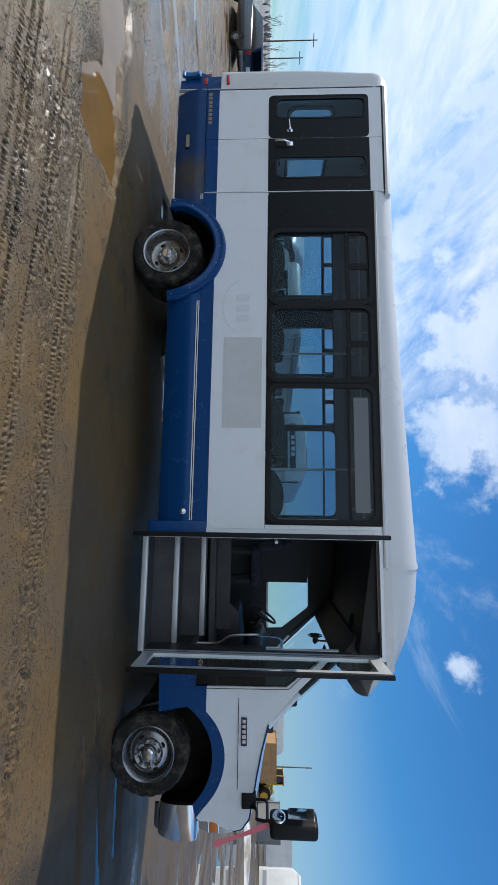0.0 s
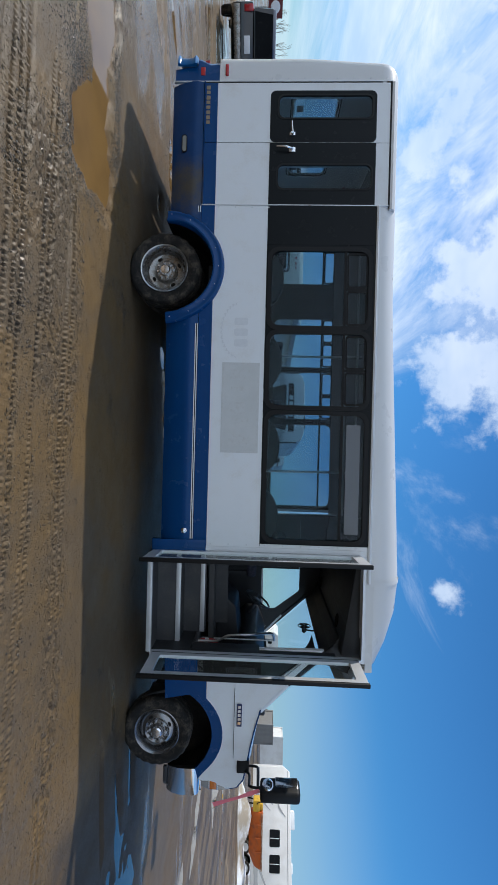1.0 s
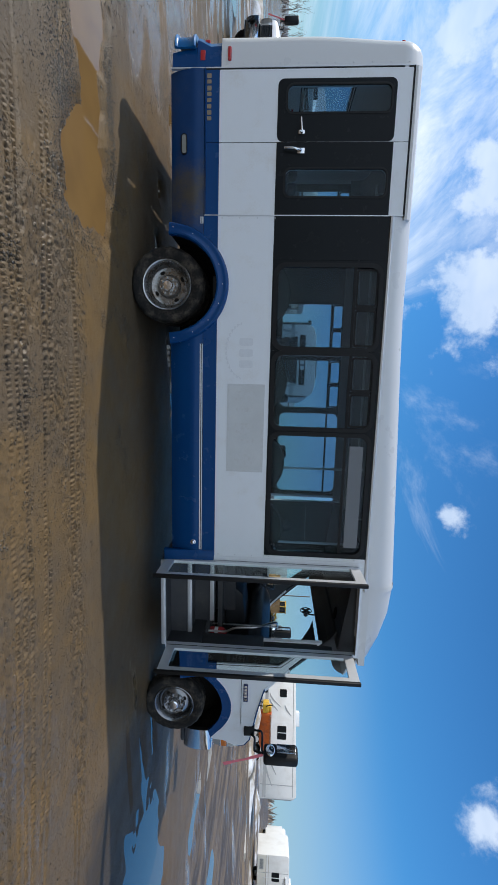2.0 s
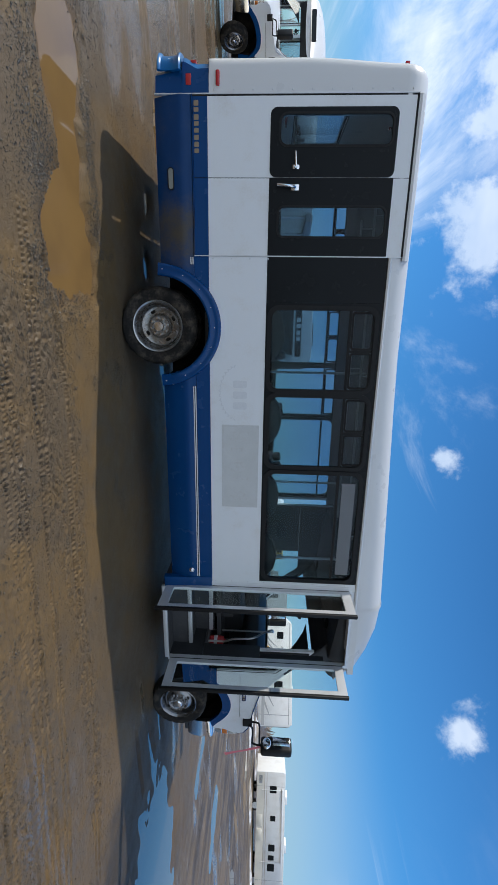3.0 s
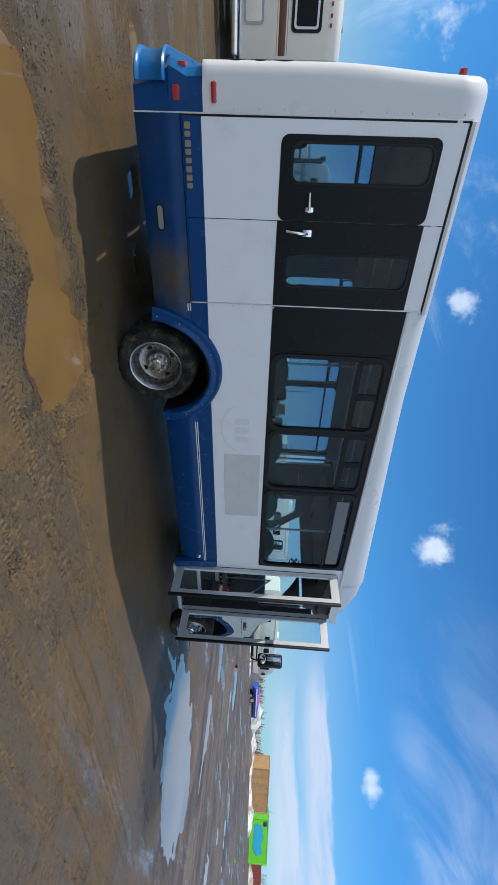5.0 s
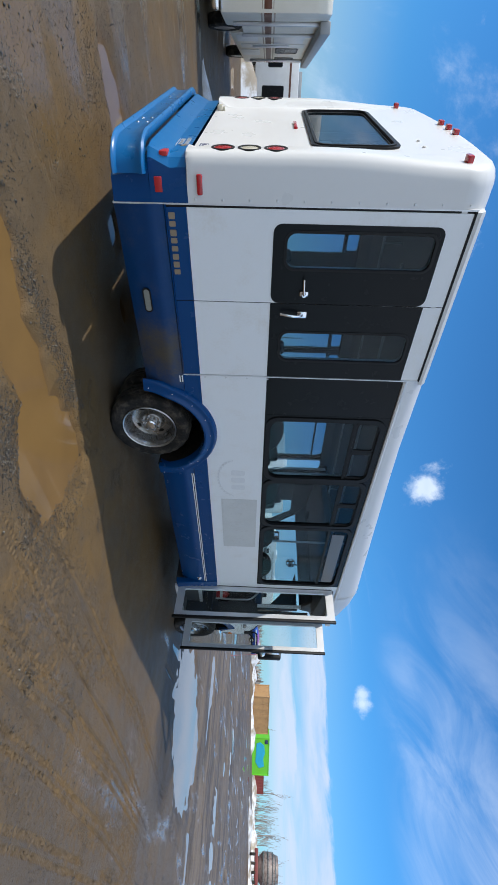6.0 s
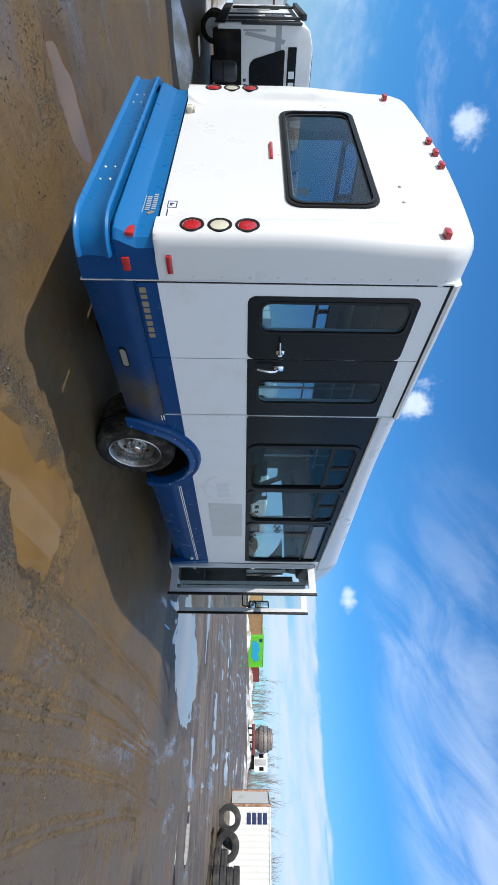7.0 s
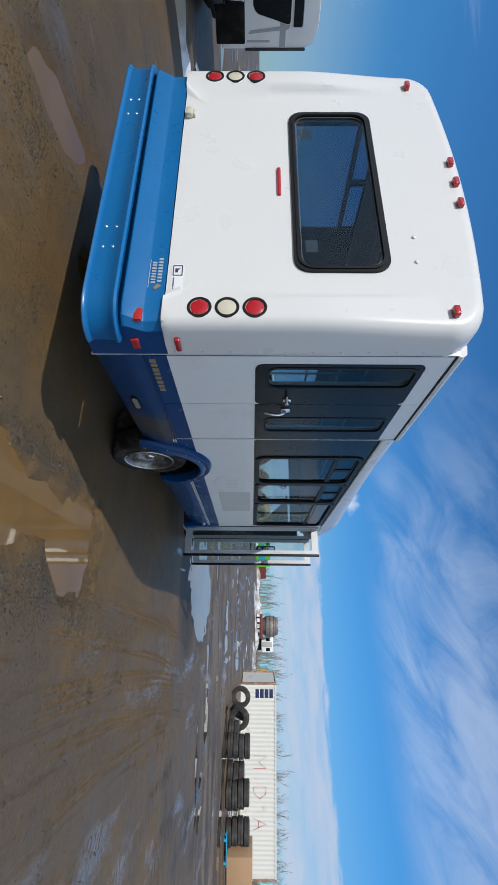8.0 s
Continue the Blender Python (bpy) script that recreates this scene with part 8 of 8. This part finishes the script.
# Bare trees on the rim of the yard.
def bare_trees():
    rnd = random.Random(12)
    bm = bmesh.new()

    def limb(p, way, length, r, depth):
        q = p + way * length
        tube(bm, [p, p.lerp(q, 0.5) + Vector((rnd.uniform(-1, 1), rnd.uniform(-1, 1), 0)) * length * 0.05, q], [r, r * 0.8, r * 0.5], 3 if depth else 5, cap=False)
        if depth == 3:
            return
        for k in range(4 if depth == 0 else 3):
            s = rnd.uniform(0.35, 1.0)
            a = rnd.uniform(0, 2 * math.pi)
            side = Vector((math.cos(a), math.sin(a), rnd.uniform(1.2, 2.6))).normalized()
            limb(p.lerp(q, s), (way * 0.7 + side).normalized(), length * rnd.uniform(0.4, 0.62), r * 0.5, depth + 1)

    for k in range(640):
        az = radians(rnd.uniform(-36, 28)) if k < 540 else radians(rnd.uniform(98, 150))
        dist = rnd.uniform(112, 175)
        x, y = dist * math.cos(az), dist * math.sin(az)
        tall = rnd.uniform(4.5, 9.5) * (0.75 if k >= 540 else 0.30 if az > 0.2 else 0.6 if az > 0.1 else 1.0)
        limb(Vector((x, y, base_z(x, y) - 0.3)), Vector((rnd.uniform(-0.08, 0.08), rnd.uniform(-0.08, 0.08), 1)).normalized(), tall * 0.6, 0.045 + tall * 0.004, 0 if rnd.random() < 0.85 else 1)
    return solid("bare_trees", bm, M["bark"], Matrix.Identity(4), "leafless grey birch wood along the horizon", "trees", "", "stuff", sharp=80)


def brush():
    """Low scrub under the trees."""
    rnd = random.Random(5)
    bm = bmesh.new()
    for k in range(2600):
        az = radians(rnd.uniform(-34, 64)) if k < 2200 else radians(rnd.uniform(96, 152))
        dist = rnd.uniform(108, 185)
        x, y = dist * math.cos(az), dist * math.sin(az)
        z, s = base_z(x, y) - 0.2, rnd.uniform(0.8, 2.4)
        for j in range(3):
            a = rnd.uniform(0, 6.3)
            tip = Vector((x + math.cos(a) * s * 0.5, y + math.sin(a) * s * 0.5, z + s))
            w = Vector((-math.sin(a), math.cos(a), 0)) * s * 0.12
            b = Vector((x, y, z))
            bm.faces.new([bm.verts.new(v) for v in (b - w, b + w, tip)])
    return solid("scrub", bm, M["bark"], Matrix.Identity(4), "brown leafless scrub under the far trees", "scrub", "", "stuff", sharp=180)


bare_trees()
brush()


# Loose stones pressed into the mud, and crumbs of mud thrown up along the tracks.
def lump_shapes(rnd):
    shapes, faces = [], []
    for k in range(8):
        t = bmesh.new()
        bmesh.ops.create_icosphere(t, subdivisions=1, radius=1.0)
        shapes.append([(v.co.copy() * rnd.uniform(0.70, 1.2)) for v in t.verts])
        faces = [[v.index for v in f.verts] for f in t.faces]
        t.free()
    return shapes, faces


def strew(name, rnd, spots, mat, label, category, long=1.0):
    """Many small lumps at (x, y, z, size), turned at random, joined into one mesh."""
    shapes, faces = lump_shapes(rnd)
    co, fc = [], []
    for x, y, z, s in spots:
        a = rnd.uniform(0, 6.3) if long == 1.0 else rnd.gauss(0.0, 0.5)
        c, d = math.cos(a), math.sin(a)
        n = len(co)
        for v in shapes[rnd.randrange(8)]:
            u, w = v.x * long, v.y * 0.8
            co.append((x + s * (c * u - d * w), y + s * (d * u + c * w), z + s * (0.6 * v.z + 0.2)))
        fc += [[i + n for i in f] for f in faces]
    me = bpy.data.meshes.new(name)
    me.from_pydata(co, [], fc)
    me.materials.append(mat)
    return tagged(new(name, me), label, category, "", "stuff")


def stones():
    rnd = random.Random(3)
    px, py, near = [], [], []
    for k in range(20000):
        px.append(rnd.uniform(-3.4, 7.5)), py.append(rnd.uniform(-3.6, 0.2)), near.append(0.0)
    for cx, cy, sx, sy, count in ((-0.42, -1.25, 0.20, 0.16, 3200), (0.42, -1.02, 0.13, 0.22, 2200), (-0.75, -0.46, 0.34, 0.05, 2000), (-0.20, -0.44, 0.14, 0.06, 800), (-0.9, -1.35, 0.35, 0.12, 2200),
                                  (0.25, -1.42, 0.24, 0.10, 1300), (-1.9, -0.35, 0.4, 0.22, 1600), (-1.7, 1.1, 0.35, 0.6, 2200), (-2.3, 2.6, 0.5, 0.8, 1800)):
        for k in range(count):
            px.append(rnd.gauss(cx, sx)), py.append(rnd.gauss(cy, sy)), near.append(1.0)
    px, py, near = np.array(px), np.array(py), np.array(near)
    dip = np.minimum(rise(px, py), 0.0)
    h = relief(px, py) + rise(px, py) - 0.012
    crowd = value_noise(px, py, 0.8, 21) + 0.5 + near
    spots = []
    for x, y, z, d, c0 in zip(px, py, h, dip, crowd):
        if z - d < -0.016 or (c0 < 1.0 and y > -1.1 and rnd.random() < 0.85) or c0 < rnd.random() * 0.9:
            continue
        spots.append((x, y, float(z), min(0.012, 0.0022 + rnd.expovariate(1 / 0.0017))))
    strew("gravel", rnd, spots, material("wet_stones", (0.036, 0.033, 0.028), 0.36, vary=0.5, scale=45, second=(0.13, 0.115, 0.09), amount=(0.50, 0.66), bump=0.1), "loose wet grey stones scattered on mud", "gravel")


def crumbs():
    rnd = random.Random(8)
    px = np.array([rnd.uniform(0.2, 5.6) for k in range(70000)])
    py = np.array([rnd.uniform(-3.0, -1.05) for k in range(70000)])
    lane = track_lanes(px, py) * np.clip((-1.02 - py - 0.05 * np.clip(px - 1.0, 0.0, 5.0)) / 0.2, 0.0, 1.0)
    h = relief(px, py) - 0.012
    spots = []
    for x, y, z, w in zip(px, py, h, lane):
        if w * 0.42 + 0.09 < rnd.random() or z < -0.004:
            continue
        spots.append((x, y, float(z), min(0.010, 0.0028 + rnd.expovariate(1 / 0.0015))))
    strew("mud_crumbs", rnd, spots, material("mud_crumbs", (0.118, 0.086, 0.053), 0.5, vary=0.25, scale=25, second=(0.09, 0.067, 0.043), bump=0.2, spec=0.35), "crumbs of brown mud pressed up along tyre tracks", "mud", 1.35)


stones()
crumbs()
